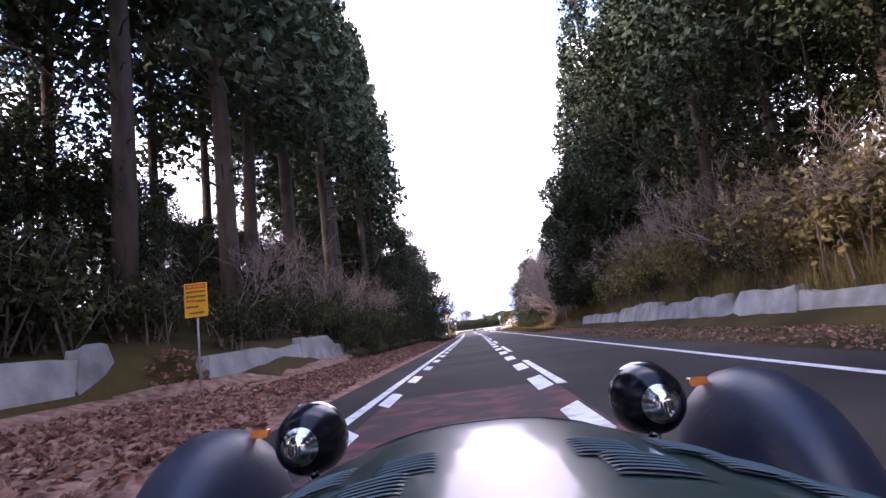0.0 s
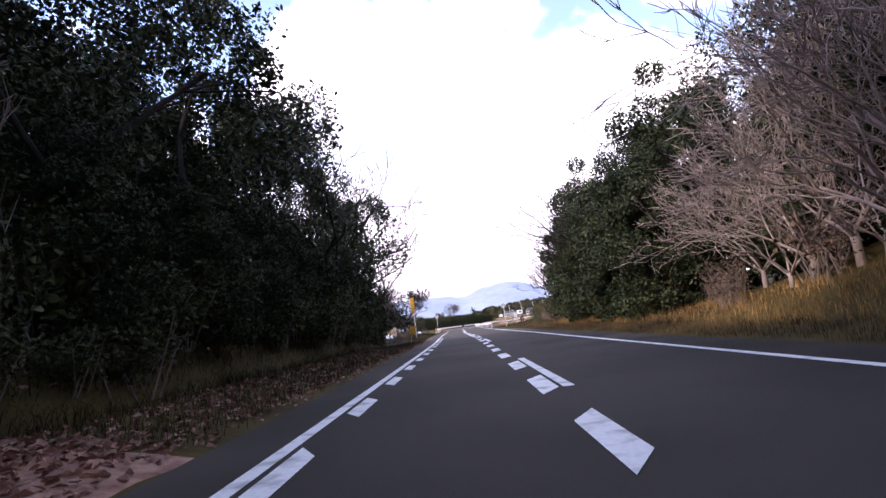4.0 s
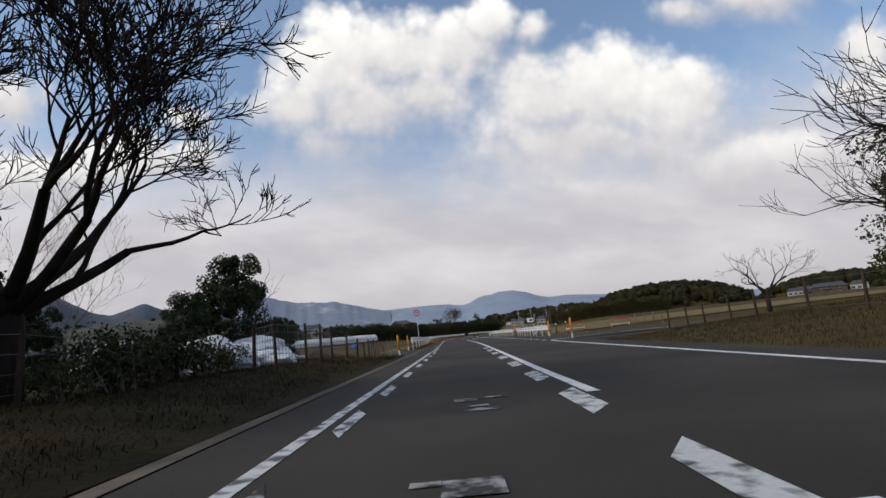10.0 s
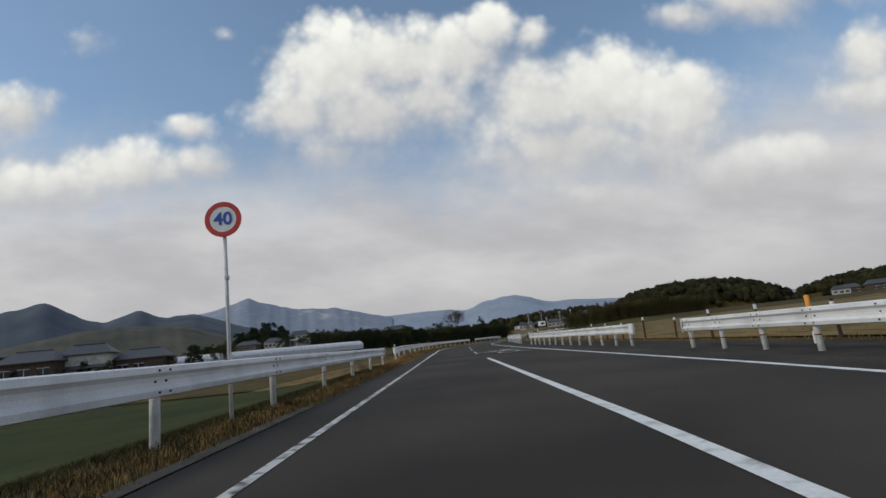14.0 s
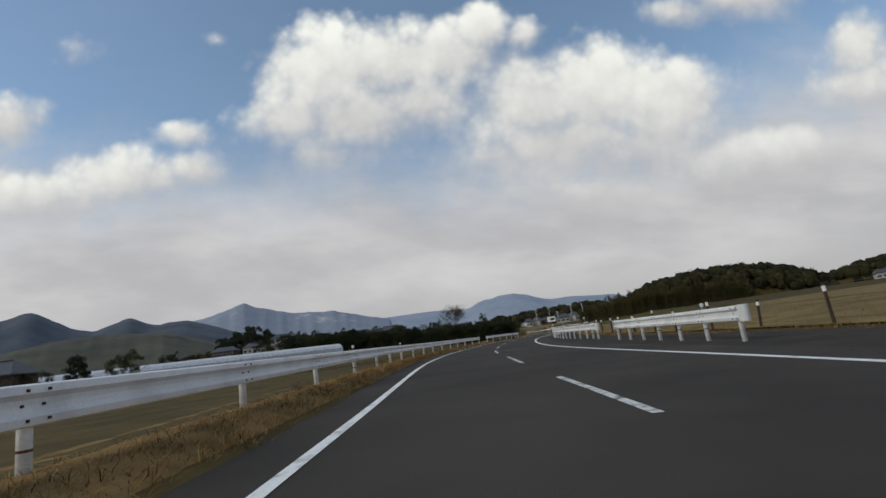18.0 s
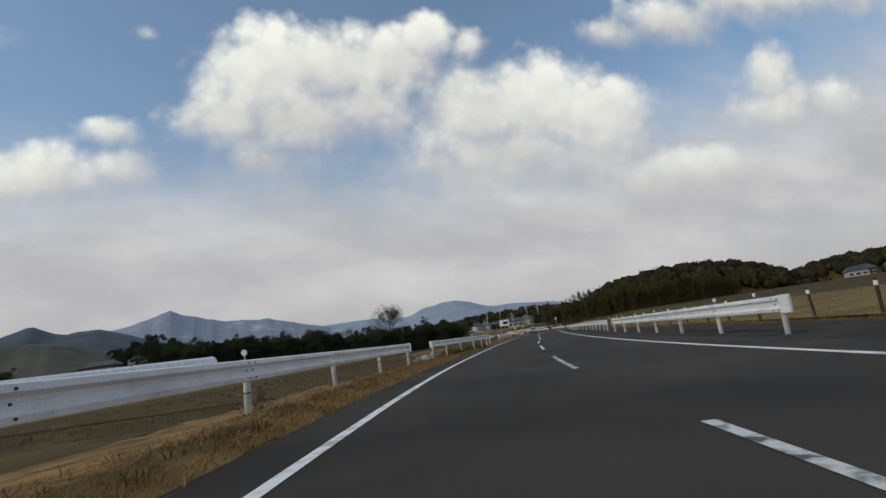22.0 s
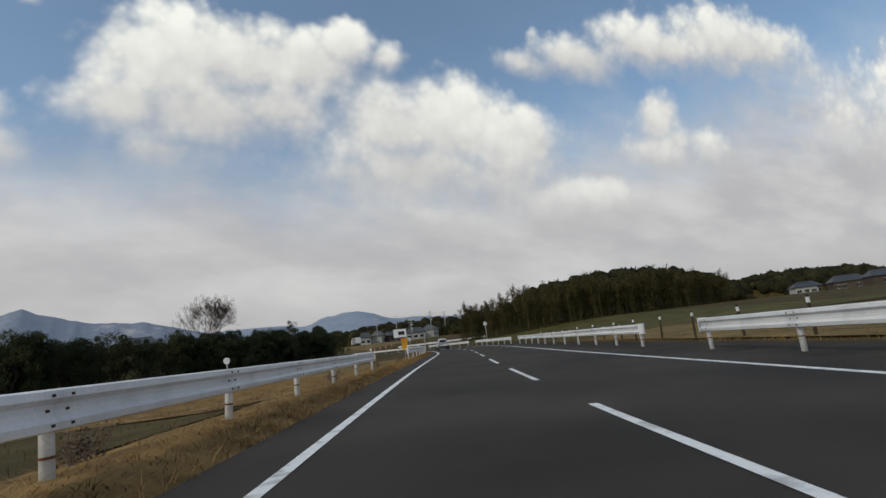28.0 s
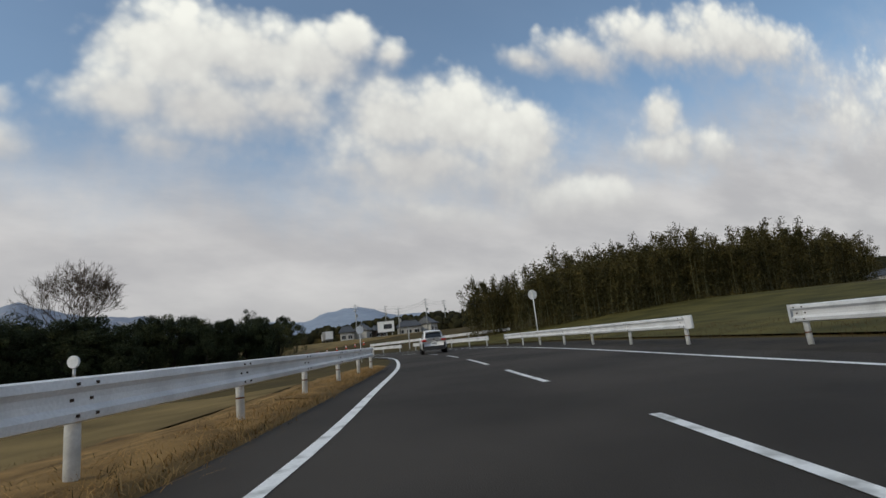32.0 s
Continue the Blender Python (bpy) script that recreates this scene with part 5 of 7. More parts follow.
grass("grass", 256, 273, -3.0, -5.5, 12000, 0.24, GRASS_OLIVE, "green weeds under the guardrail", 15)
grass("grass", 345, 385, 8.6, 14, 12000, 0.18, GRASS_BROWN, "short brown grass beside the shoulder", 16)


grass("grass", 240, 314, -7, -30, 40000, 0.22, GRASS_BROWN, "rough brown grass of the fallow ground", 23, 0.7, 0.9)
grass("grass", 172, 240, -6.5, -20, 30000, 0.14, GRASS_BROWN, "rough brown grass of the fallow ground", 24, 0.7, 0.9)


grass("grass", 19, 62, -4.1, -5.6, 26000, 0.30, GRASS_DARK, "dark rough grass under the trees", 25, 0.6, 1.2)


def litter(name, s0, s1, d0, d1, count, size, mat, label, seed):
    r = np.random.default_rng(seed)
    s, d = r.uniform(s0, s1, count), d0 + (d1 - d0) * r.random(count) ** 0.8
    x, y = np.interp(s, LINE_S, LINE[:, 0]), np.interp(s, LINE_S, LINE[:, 1])
    hx, hy = np.interp(s, LINE_S, LINE_H[:, 0]), np.interp(s, LINE_S, LINE_H[:, 1])
    x, y = x + d * hy, y - d * hx
    z = np.maximum(ground_height(x, y), np.where(d > -2.35, 0.0, -9)) + 0.015 + 0.02 * r.random(count)
    ob = new(name, leaf_mesh(name, mat, np.stack([x, y, z], 1), r.uniform(*size, count), seed, flat=0.88, long=1.3))
    tagged(ob, label, "fallen leaves", kind="stuff")


litter("leaf_litter", -14, 46, -2.5, -4.4, 22000, (0.05, 0.11), LITTER, "reddish brown fallen leaves beside the road", 31)
litter("leaf_litter", -14, 10.6, -4.3, -6.3, 9000, (0.05, 0.12), LITTER, "reddish brown fallen leaves under the wall", 32)
litter("leaf_litter", -12, 40, 5.0, 7.5, 6000, (0.04, 0.09), LITTER, "brown fallen leaves along the slope wall", 33)
litter("leaf_litter", 46, 82, -2.35, -4.2, 5000, (0.04, 0.09), LITTER, "brown fallen leaves on the verge", 34)
litter("leaf_litter", 18, 50, -4.2, -7.5, 9000, (0.05, 0.11), LITTER, "brown fallen leaves under the brushwood", 35)
g = Geo()
for a, b, c in ((-30, 46, -2.352),):
    rows = []
    for s in np.arange(a, b + 0.01, 0.9):
        row = []
        for u in np.linspace(0, 1, 7):
            p = on(s, c + (-wall_line(s) - 0.1 - c) * u)
            row.append(Vector((p.x, p.y, terrain(p.x, p.y) + 0.012 + 0.02 * noise.noise(p * 1.7))))
        rows.append(row)
    g.strip(rows)
solid("pavement_litter_bank", g, LITTER, "sloping verge buried in brown leaf litter", "verge", kind="structure", smooth=True)


def field(name, pts, z, mat, label):
    g = Geo()
    n = 14
    a, b, c, d = (Vector((*p, 0)) for p in pts)
    rows = []
    for i in range(n + 1):
        row = []
        for j in range(n + 1):
            p = a.lerp(b, i / n).lerp(d.lerp(c, i / n), j / n)
            row.append(Vector((p.x, p.y, terrain(p.x, p.y) + z)))
        rows.append(row)
    g.strip(rows)
    solid(name, g, mat, label, "field", kind="structure", smooth=True)


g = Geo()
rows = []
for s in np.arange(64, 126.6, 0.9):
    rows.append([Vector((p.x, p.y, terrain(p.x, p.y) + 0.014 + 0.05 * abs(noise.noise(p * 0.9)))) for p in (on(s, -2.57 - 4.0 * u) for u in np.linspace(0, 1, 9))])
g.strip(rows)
solid("ground_bank", g, BANK_SOIL, "earthy roadside bank with rough grass, dimness put in its colour", "verge", kind="structure", smooth=True)
for name, a, b, wide in (("ground_verge_south", 166, 250, 7.5), ("ground_verge_north", 272, 345, 4.0), ("ground_verge_end", 345, 358, 3.0)):
    g = Geo()
    g.strip([[Vector((p.x, p.y, terrain(p.x, p.y) + 0.075 * min(1, 4 * u) + 0.05 * noise.noise(p * 1.1) * min(1, 6 * u) + 0.012)) for u, p in ((u, on(s, -2.30 - 0.22 * noise.noise(Vector((s * 1.3, 1, 0))) - wide * u - 0.5 * noise.noise(Vector((s * 0.4, 3, 0))) * u)) for u in np.linspace(0, 1, 26) ** 1.5)] for s in np.arange(a, b + 0.1, 0.5)])
    solid(name, g, STRAW, "verge matted with dry straw-coloured grass", "verge", kind="structure", smooth=True)
field("ground_green_field", [(-5.4, 141), (-42, 139), (-60, 172), (-6.6, 166)], 0.06, FIELD_GREEN, "low green crop field below the road")
field("ground_brown_field", [(-6.6, 167), (-64, 173), (-90, 262), (-7, 240)], 0.06, FIELD_BROWN, "fallow brown field below the road")
corners = [on(a, b) for a, b in ((311, -4.7), (333, -4.7), (338, -25), (306, -25))]
field("ground_straw_field", [(p.x, p.y) for p in corners], 0.05, STRAW, "open patch of straw-coloured dry grass")
def roadside(name, s0, s1, d0, d1, z, mat, label, step=3.0):
    g = Geo()
    g.strip([[Vector((p.x, p.y, terrain(p.x, p.y) + z)) for p in (on(s, d0 + (d1 - d0) * u) for u in np.linspace(0, 1, 15))] for s in np.arange(s0, s1 + 0.1, step)])
    solid(name, g, mat, label, "field", kind="structure", smooth=True)


roadside("ground_east_bank", 146, 330, 9.1, 26, 0.05, FIELD_TAN, "dry grass bank beyond the shoulder")
roadside("ground_east_field", 330, 392, 9.0, 46, 0.06, FIELD_OLIVE, "olive grass field before the bamboo grove")
roadside("ground_west_field", 246, 310, -7.0, -44, 0.04, FIELD_BROWN, "fallow brown field beside the road")
roadside("ground_west_meadow", 334, 358, -6.0, -30, 0.04, FIELD_TAN, "dry grass field before the woods")
field("ground_green_strip", [(-8, 352), (-34, 348), (-44, 362), (6, 368)], 0.06, FIELD_GREEN, "green crop strip before the woods")
field("ground_bend_field", [(14, 424), (70, 430), (84, 500), (16, 500)], 0.06, FIELD_TAN, "dry brown fields beyond the bend")
field("ground_dry_field", [(-7, 88), (-8, 106), (-34, 112), (-34, 90)], 0.08, FIELD_TAN, "tan fallow field behind wire fence")
field("ground_dry_field_east", [(10, 143), (110, 150), (150, 330), (28, 250)], 0.07, FIELD_TAN, "dry grass field rising towards the houses")
# ---------------------------------------------------------------- mountains and wooded hills
def ridge(name, crest, dist, depth, base, mat, label, seed, eye=(0, 130, 0.8), rough=0.05):
    """A mountain chain: crest gives degrees right of +y and degrees up, as seen from the plain."""
    az, el = zip(*crest)
    n = 150
    rows = []
    noise_ = [noise.fractal(Vector((k * 0.09, seed, 0)), 1.0, 2.0, 5) for k in range(n + 1)]
    for k in range(n + 1):
        a = az[0] + (az[-1] - az[0]) * k / n
        h = dist * math.tan(radians(float(np.interp(a, az, el)))) * (1 + rough * noise_[k])
        h *= min(1, 0.15 + min(k, n - k) / 10) if min(k, n - k) < 9 else 1
        row = []
        for j, u in enumerate((0.0, 0.25, 0.5, 0.75, 1.0, 1.3, 1.7)):
            f = (0, 0.34, 0.62, 0.85, 1.0, 0.7, 0.0)[j]
            w = dist - depth * (1 - u)
            wob = 1 + 0.05 * noise.noise(Vector((k * 0.2, j * 0.7, seed)))
            row.append(Vector((eye[0] + w * math.sin(radians(a)), eye[1] + w * math.cos(radians(a)), base + (h + 0.8 - base) * f * (wob if 0 < j < 4 else 1))))
        rows.append(row)
    g = Geo().strip(rows)
    return solid(name, g, mat, label, "mountain", kind="structure", smooth=True)


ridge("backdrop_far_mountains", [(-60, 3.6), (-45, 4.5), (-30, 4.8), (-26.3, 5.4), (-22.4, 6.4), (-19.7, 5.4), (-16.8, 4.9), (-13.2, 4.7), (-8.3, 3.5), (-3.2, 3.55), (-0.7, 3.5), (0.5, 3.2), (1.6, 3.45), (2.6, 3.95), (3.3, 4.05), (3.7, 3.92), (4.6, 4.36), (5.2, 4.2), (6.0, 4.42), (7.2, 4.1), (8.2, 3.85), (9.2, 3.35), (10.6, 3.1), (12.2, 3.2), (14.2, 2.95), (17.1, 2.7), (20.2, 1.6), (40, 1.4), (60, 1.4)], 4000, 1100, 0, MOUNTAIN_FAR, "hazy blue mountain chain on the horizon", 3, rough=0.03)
ridge("backdrop_snow_mountain", [(-31, 3.5), (-26.3, 5.3), (-24.0, 6.1), (-22.4, 6.5), (-20.8, 6.0), (-18, 5.2), (-13.2, 4.8), (-9, 3.7), (-6, 3.0)], 3700, 700, 0, SNOW_FAR, "distant mountain with snow-dusted tops, haze in its blue tone", 5, rough=0.03)
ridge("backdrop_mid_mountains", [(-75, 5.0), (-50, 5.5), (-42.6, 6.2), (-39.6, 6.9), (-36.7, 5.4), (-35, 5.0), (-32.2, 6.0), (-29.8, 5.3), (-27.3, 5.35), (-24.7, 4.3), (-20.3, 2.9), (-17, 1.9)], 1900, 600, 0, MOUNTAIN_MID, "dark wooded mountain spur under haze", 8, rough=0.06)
ridge("backdrop_olive_hill", [(-46, 2.6), (-40, 3.6), (-36.7, 4.3), (-33.2, 4.5), (-28.3, 4.25), (-24.7, 3.0), (-21, 1.8)], 800, 260, 0, HILL_OLIVE, "low olive green hill behind the village", 12, rough=0.02)


def crown_lump(seed):
    """A ragged treetop."""
    bm = bmesh.new()
    bmesh.ops.create_icosphere(bm, subdivisions=2, radius=1)
    for v in bm.verts:
        v.co *= 1 + 0.28 * noise.noise(v.co * 2.2 + Vector((seed * 3.1, 0, 0))) + 0.14 * noise.noise(v.co * 6 + Vector((0, seed, 0)))
        v.co.z *= 0.9
    me = bpy.data.meshes.new("lump")
    bm.to_mesh(me)
    bm.free()
    v = np.array([tuple(p.co) for p in me.vertices])
    f = np.array([tuple(p.vertices) for p in me.polygons])
    bpy.data.meshes.remove(me)
    return v, f


LUMPS = [crown_lump(k) for k in range(5)]


def wooded_hill(name, cx, cy, half, deep, height, turn, count, label, seed, size=(3.0, 5.5), mat=None, base=4.0, tail=0.0):
    """A hill: its earth, and one joined mesh of treetops over it."""
    r = random.Random(seed)
    hill = thing(name, label, "wooded hill", kind="structure")
    m = Matrix.Translation((cx, cy, base)) @ Matrix.Rotation(radians(turn), 4, "Z")

    def top(u, v):
        e = max(0.0, 1 - u * u * (1.0 if u > 0 else 1 - tail) - v * v)
        return height * e ** 0.55

    g = Geo()
    g.strip([[m @ Vector((half * u, deep * v, top(u, v) * 0.86 - 3)) for v in np.linspace(-1, 1, 13)] for u in np.linspace(-1, 1, 25)])
    part("hill_earth", g, SOIL, hill, smooth=True)
    vs, fs, k0 = [], [], 0
    for k in range(count):
        u, v = r.uniform(-1, 1), -abs(r.uniform(-1, 1)) if k % 4 else r.uniform(0, 0.5)
        if u * u + v * v > 1:
            continue
        q = r.uniform(*size)
        z = top(u, v)
        v0, f0 = LUMPS[r.randrange(5)]
        a = r.uniform(0, 6.28)
        rot = np.array([[math.cos(a), -math.sin(a), 0], [math.sin(a), math.cos(a), 0], [0, 0, r.uniform(0.9, 1.5)]])
        c = m @ Vector((half * u, deep * v, z * 0.92 - q * 0.25))
        vs.append(v0 @ rot.T * q * 0.62 + np.array(c))
        fs.append(f0 + k0)
        k0 += len(v0)
    me = bpy.data.meshes.new("treetops")
    me.from_pydata(np.concatenate(vs).tolist(), [], np.concatenate(fs).tolist())
    me.materials.append(mat or HILL_WOODS)
    ob = new("treetops", me)
    ob.parent = hill
    ob["kind"] = "stuff"
    # loose sprays of leaves roughen the outline
    pts, sz = [], []
    for k in range(count * 16):
        v0 = vs[r.randrange(len(vs))]
        p = v0[r.randrange(len(v0))]
        pts.append((p[0] + r.gauss(0, 0.4), p[1] + r.gauss(0, 0.4), p[2] + r.gauss(0.1, 0.4)))
        sz.append(r.uniform(0.4, 1.0))
    sprays = new("leaf_sprays", leaf_mesh("leaf_sprays", mat or HILL_WOODS, pts, sz, seed))
    sprays.parent = hill
    sprays["kind"] = "stuff"
    return hill


wooded_hill("hill_woods_north_east", 158, 494, 62, 34, 21, -8, 420, "rounded hill covered by dark evergreen woods", 21, tail=0.0)
wooded_hill("hill_woods_low", 106, 486, 34, 18, 8, 4, 260, "low belt of olive woods below the mountains", 22, (2.2, 4.0))
wooded_hill("hill_woods_east", 345, 560, 70, 40, 20, -30, 320, "wooded knoll behind the village", 23, (4, 7))
wooded_hill("hill_woods_far", 150, 820, 150, 40, 22, 0, 330, "far wooded ridge before the mountains", 24, (6, 10), base=5)
wooded_hill("hill_woods_west", -170, 660, 120, 30, 10, 0, 300, "far line of trees behind the village", 25, (4, 7), base=11)
wooded_hill("hill_woods_middle", -32, 560, 58, 18, 6, 0, 220, "low dark trees in front of the mountains", 26, (3, 5), base=5)


# ---------------------------------------------------------------- houses
def house(name, w, dpt, h, roof, x, y, turn, wall_mat, label, seed, storeys=1, roof_mat=None, z=None):
    r = random.Random(seed)
    base = (terrain(x, y) if z is None else z) - 0.2
    t = thing(name, label, "house", "village houses", at=pose(x, y, base, 0, 0, turn))
    part("wall", Geo().box((0, 0, h / 2), (w, dpt, h)), wall_mat, t)
    g = Geo()
    e = 0.55
    a = [(-w / 2 - e, -dpt / 2 - e, h - 0.05), (w / 2 + e, -dpt / 2 - e, h - 0.05), (w / 2 + e, dpt / 2 + e, h - 0.05), (-w / 2 - e, dpt / 2 + e, h - 0.05)]
    hip = w * 0.16
    top = [(-w / 2 + hip, 0, h + roof), (w / 2 - hip, 0, h + roof)]
    up = [(p[0], p[1], p[2] + 0.18) for p in a]
    g.add(a + up + top, [(3, 2, 1, 0), (0, 1, 5, 4), (1, 2, 6, 5), (2, 3, 7, 6), (3, 0, 4, 7), (4, 5, 9, 8), (6, 7, 8, 9), (5, 6, 9), (7, 4, 8)])
    rf = part("roof", g, roof_mat or ROOF_TILE, t)
    part("ridge_cap", Geo().tube([(top[0][0], 0, h + roof + 0.05), (top[1][0], 0, h + roof + 0.05)], 0.16, 6), roof_mat or ROOF_TILE, rf)
    if storeys > 1:
        part("lower_roof", Geo().add([(-w / 2 - 0.9, -dpt / 2 - 1.1, h * 0.46), (w / 2 + 0.9, -dpt / 2 - 1.1, h * 0.46), (w / 2 + 0.3, -dpt / 2, h * 0.56), (-w / 2 - 0.3, -dpt / 2, h * 0.56), (-w / 2 - 0.9, -dpt / 2 - 1.1, h * 0.42), (w / 2 + 0.9, -dpt / 2 - 1.1, h * 0.42), (w / 2 + 0.3, -dpt / 2, h * 0.42), (-w / 2 - 0.3, -dpt / 2, h * 0.42)], [(0, 1, 2, 3), (4, 7, 6, 5), (0, 4, 5, 1), (1, 5, 6, 2), (3, 7, 4, 0)]), roof_mat or ROOF_TILE, t)
    for fl in range(storeys):
        n = max(2, int(w / 2.6))
        for k in range(n):
            if r.random() < 0.75:
                cx = -w / 2 + w * (k + 0.5) / n
                cz = (0.28 + 0.5 * fl) * h if storeys > 1 else 0.5 * h
                win = part("window", Geo().box((cx, -dpt / 2 - 0.02, cz), (w / n * 0.6, 0.08, h / storeys * 0.36)), GLASS_DARK, t)
                part("frame", Geo().box((cx, -dpt / 2 - 0.05, cz - h / storeys * 0.2), (w / n * 0.66, 0.08, 0.08)).box((cx, -dpt / 2 - 0.05, cz + h / storeys * 0.2), (w / n * 0.66, 0.08, 0.08)).box((cx, -dpt / 2 - 0.05, cz), (0.06, 0.08, h / storeys * 0.4)), SIGN_WHITE, win)
    return t


DARK_HOUSE = "old farmhouse with a dark tiled roof"
WHITE_HOUSE = "white-walled house with a dark tiled roof"
for k, (x, y, w, dp, h, rf, tn, wall, st) in enumerate((
        (-92, 232, 12, 8, 4.8, 2.4, 20, WALL_WOOD, 2), (-80, 235, 9, 7, 3.6, 2.2, 15, WALL_WOOD, 1), (-74, 241, 8, 6, 4.6, 2.0, 20, WALL_PLASTER, 2), (-66, 246, 9, 6, 3.2, 2.0, 10, WALL_WOOD, 1), (-104, 226, 9, 7, 4.0, 2.2, 25, WALL_WOOD, 1), (-98, 216, 8, 6, 3.4, 1.8, 30, WALL_WOOD, 1),
        (-96, 520, 26, 12, 5.0, 4.2, 0, WALL_WOOD, 1), (-70, 524, 22, 10, 4.2, 3.6, 0, WALL_WOOD, 1), (-118, 515, 14, 9, 8.5, 3.0, 10, WALL_PLASTER, 2), (-136, 512, 12, 9, 4.6, 3.0, 0, WALL_PLASTER, 1), (-48, 530, 16, 9, 4.4, 3.0, 0, WALL_WOOD, 1), (-84, 505, 10, 8, 3.6, 2.2, 0, WALL_PLASTER, 1), (-150, 500, 14, 9, 4.2, 2.8, 0, WALL_WOOD, 1),
        (44.5, 518, 4.6, 5, 3.4, 2.3, -5, WALL_PLASTER, 1), (50.5, 521, 5.0, 5, 3.6, 2.6, 60, WALL_PLASTER, 1), (56.5, 524, 4.4, 5, 3.2, 2.0, 20, WALL_WOOD, 1), (67.5, 520, 8.5, 6, 3.4, 2.3, -10, WALL_PLASTER, 1), (75.5, 524, 5.5, 6, 4.0, 2.6, 50, WALL_PLASTER, 1),
        (268, 470, 14, 9, 4.5, 3.0, -35, WALL_WOOD, 1), (284, 468, 10, 8, 4.2, 2.6, -40, WALL_PLASTER, 1), (252, 478, 10, 8, 4.0, 2.6, -30, WALL_WOOD, 1), (300, 448, 12, 8, 4.8, 3.0, -40, WALL_WOOD, 2), (318, 430, 11, 8, 4.0, 2.6, -45, WALL_PLASTER, 1), (240, 470, 9, 7, 3.6, 2.2, -30, WALL_PLASTER, 1), (230, 430, 9, 7, 3.8, 2.4, -30, WALL_WOOD, 1),
        (96, 476, 7, 5, 4.0, 2.2, -20, WALL_PLASTER, 1), (84, 480, 11, 6, 4.2, 2.2, -15, WALL_WOOD, 1))):
    house("house", w, dp, h, rf, x, y, tn, wall, WHITE_HOUSE if wall is WALL_PLASTER else DARK_HOUSE, 700 + k, st, z={96: 6.7, 84: 5.6}.get(x))


# ---------------------------------------------------------------- plastic greenhouses and the poles of the village
def greenhouse(x0, y0, x1, y1, w, h, label):
    a, b = Vector((x0, y0, 0)), Vector((x1, y1, 0))
    ln = (b - a).length
    t = thing("greenhouse", label, "greenhouse", "plastic greenhouses", at=Matrix.Translation((x0, y0, terrain((x0 + x1) / 2, (y0 + y1) / 2) - 0.05)) @ Matrix.Rotation(math.atan2(-(b - a).x, (b - a).y), 4, "Z"))
    prof = [(-w / 2, 0), (-w / 2, h * 0.55), (-w * 0.36, h * 0.83), (-w * 0.15, h * 0.98), (0, h), (w * 0.15, h * 0.98), (w * 0.36, h * 0.83), (w / 2, h * 0.55), (w / 2, 0)]
    n = max(4, int(ln / 3))
    g = Geo().strip([[(x, ln * k / n, z) for x, z in prof] for k in range(n + 1)])
    g.f += [tuple(range(9)), tuple(reversed(range(n * 9, n * 9 + 9)))]
    part("cover", g, PLASTIC, t, smooth=False)
    for k in range(n + 1):
        part("hoop", Geo().tube([(x * 1.01, ln * k / n, z * 1.01) for x, z in prof], 0.03, 4, False), GALV, t)
    return t


for k in range(3):
    greenhouse(-106 - 5 * k, 277 + 5 * k, -40 - 5 * k, 338 + 5 * k, 6.0, 2.9, "long white plastic-covered greenhouse in the field")
HEDGE = random.Random(88)
for k in range(36):
    x, y = -108 + 52 * (k % 18) / 17 + HEDGE.uniform(-2, 2), 218 + 34 * (k % 18) / 17 + (9 if k > 17 else -3) + HEDGE.uniform(-2, 2)
    put((CLUMP + OLIVE_TREES)[HEDGE.randrange(4)], x, y, terrain(x, y) - 0.2, HEDGE.uniform(0.3, 0.6) if k < 18 else HEDGE.uniform(0.5, 0.95))
for k in range(11):
    x, y = -34 + 6 * k + HEDGE.uniform(-3, 3), 500 + HEDGE.uniform(-8, 8)
    put((CLUMP + EVERGREENS)[HEDGE.randrange(5)], x, y, terrain(x, y) - 0.2, HEDGE.uniform(0.8, 1.7))
for x, y, sc in ((-190, 640, 5.4), (-178, 646, 4.6), (-204, 644, 4.8), (-216, 640, 4.0), (-150, 560, 2.2), (-162, 566, 2.6), (-172, 560, 2.0)):
    put(CLUMP[0], x, y, terrain(x, y) - 0.4, sc)


def power_pole(x, y, h, z, seed):
    r = random.Random(seed)
    t = thing("power_pole", "grey concrete power pole with crossarms", "power pole", "power poles", at=pose(x, y, z - 0.3, 0, 0, r.uniform(-30, 30)))
    part("pole", Geo().tube([(0, 0, 0), (0, 0, h)], [0.17, 0.10], 10), SIGN_BACK, t, smooth=True)
    for k in range(3):
        arm = part("crossarm", Geo().box((0, 0, h - 0.4 - 0.75 * k), (1.8 - 0.2 * k, 0.09, 0.09)), GALV, t)
        for q in (-0.8, -0.3, 0.3, 0.8):
            part("insulator", Geo().lathe([(0.03, h - 0.36 - 0.75 * k), (0.06, h - 0.3 - 0.75 * k), (0.05, h - 0.2 - 0.75 * k), (0.02, h - 0.16 - 0.75 * k)], (q * (1 - 0.1 * k), 0, 0), None, 8), SIGN_WHITE, arm)
    part("transformer", Geo().lathe([(0.02, h - 3.6), (0.24, h - 3.55), (0.25, h - 2.8), (0.05, h - 2.75)], (0.35, 0, 0), None, 12), SIGN_BACK, t)
    return t


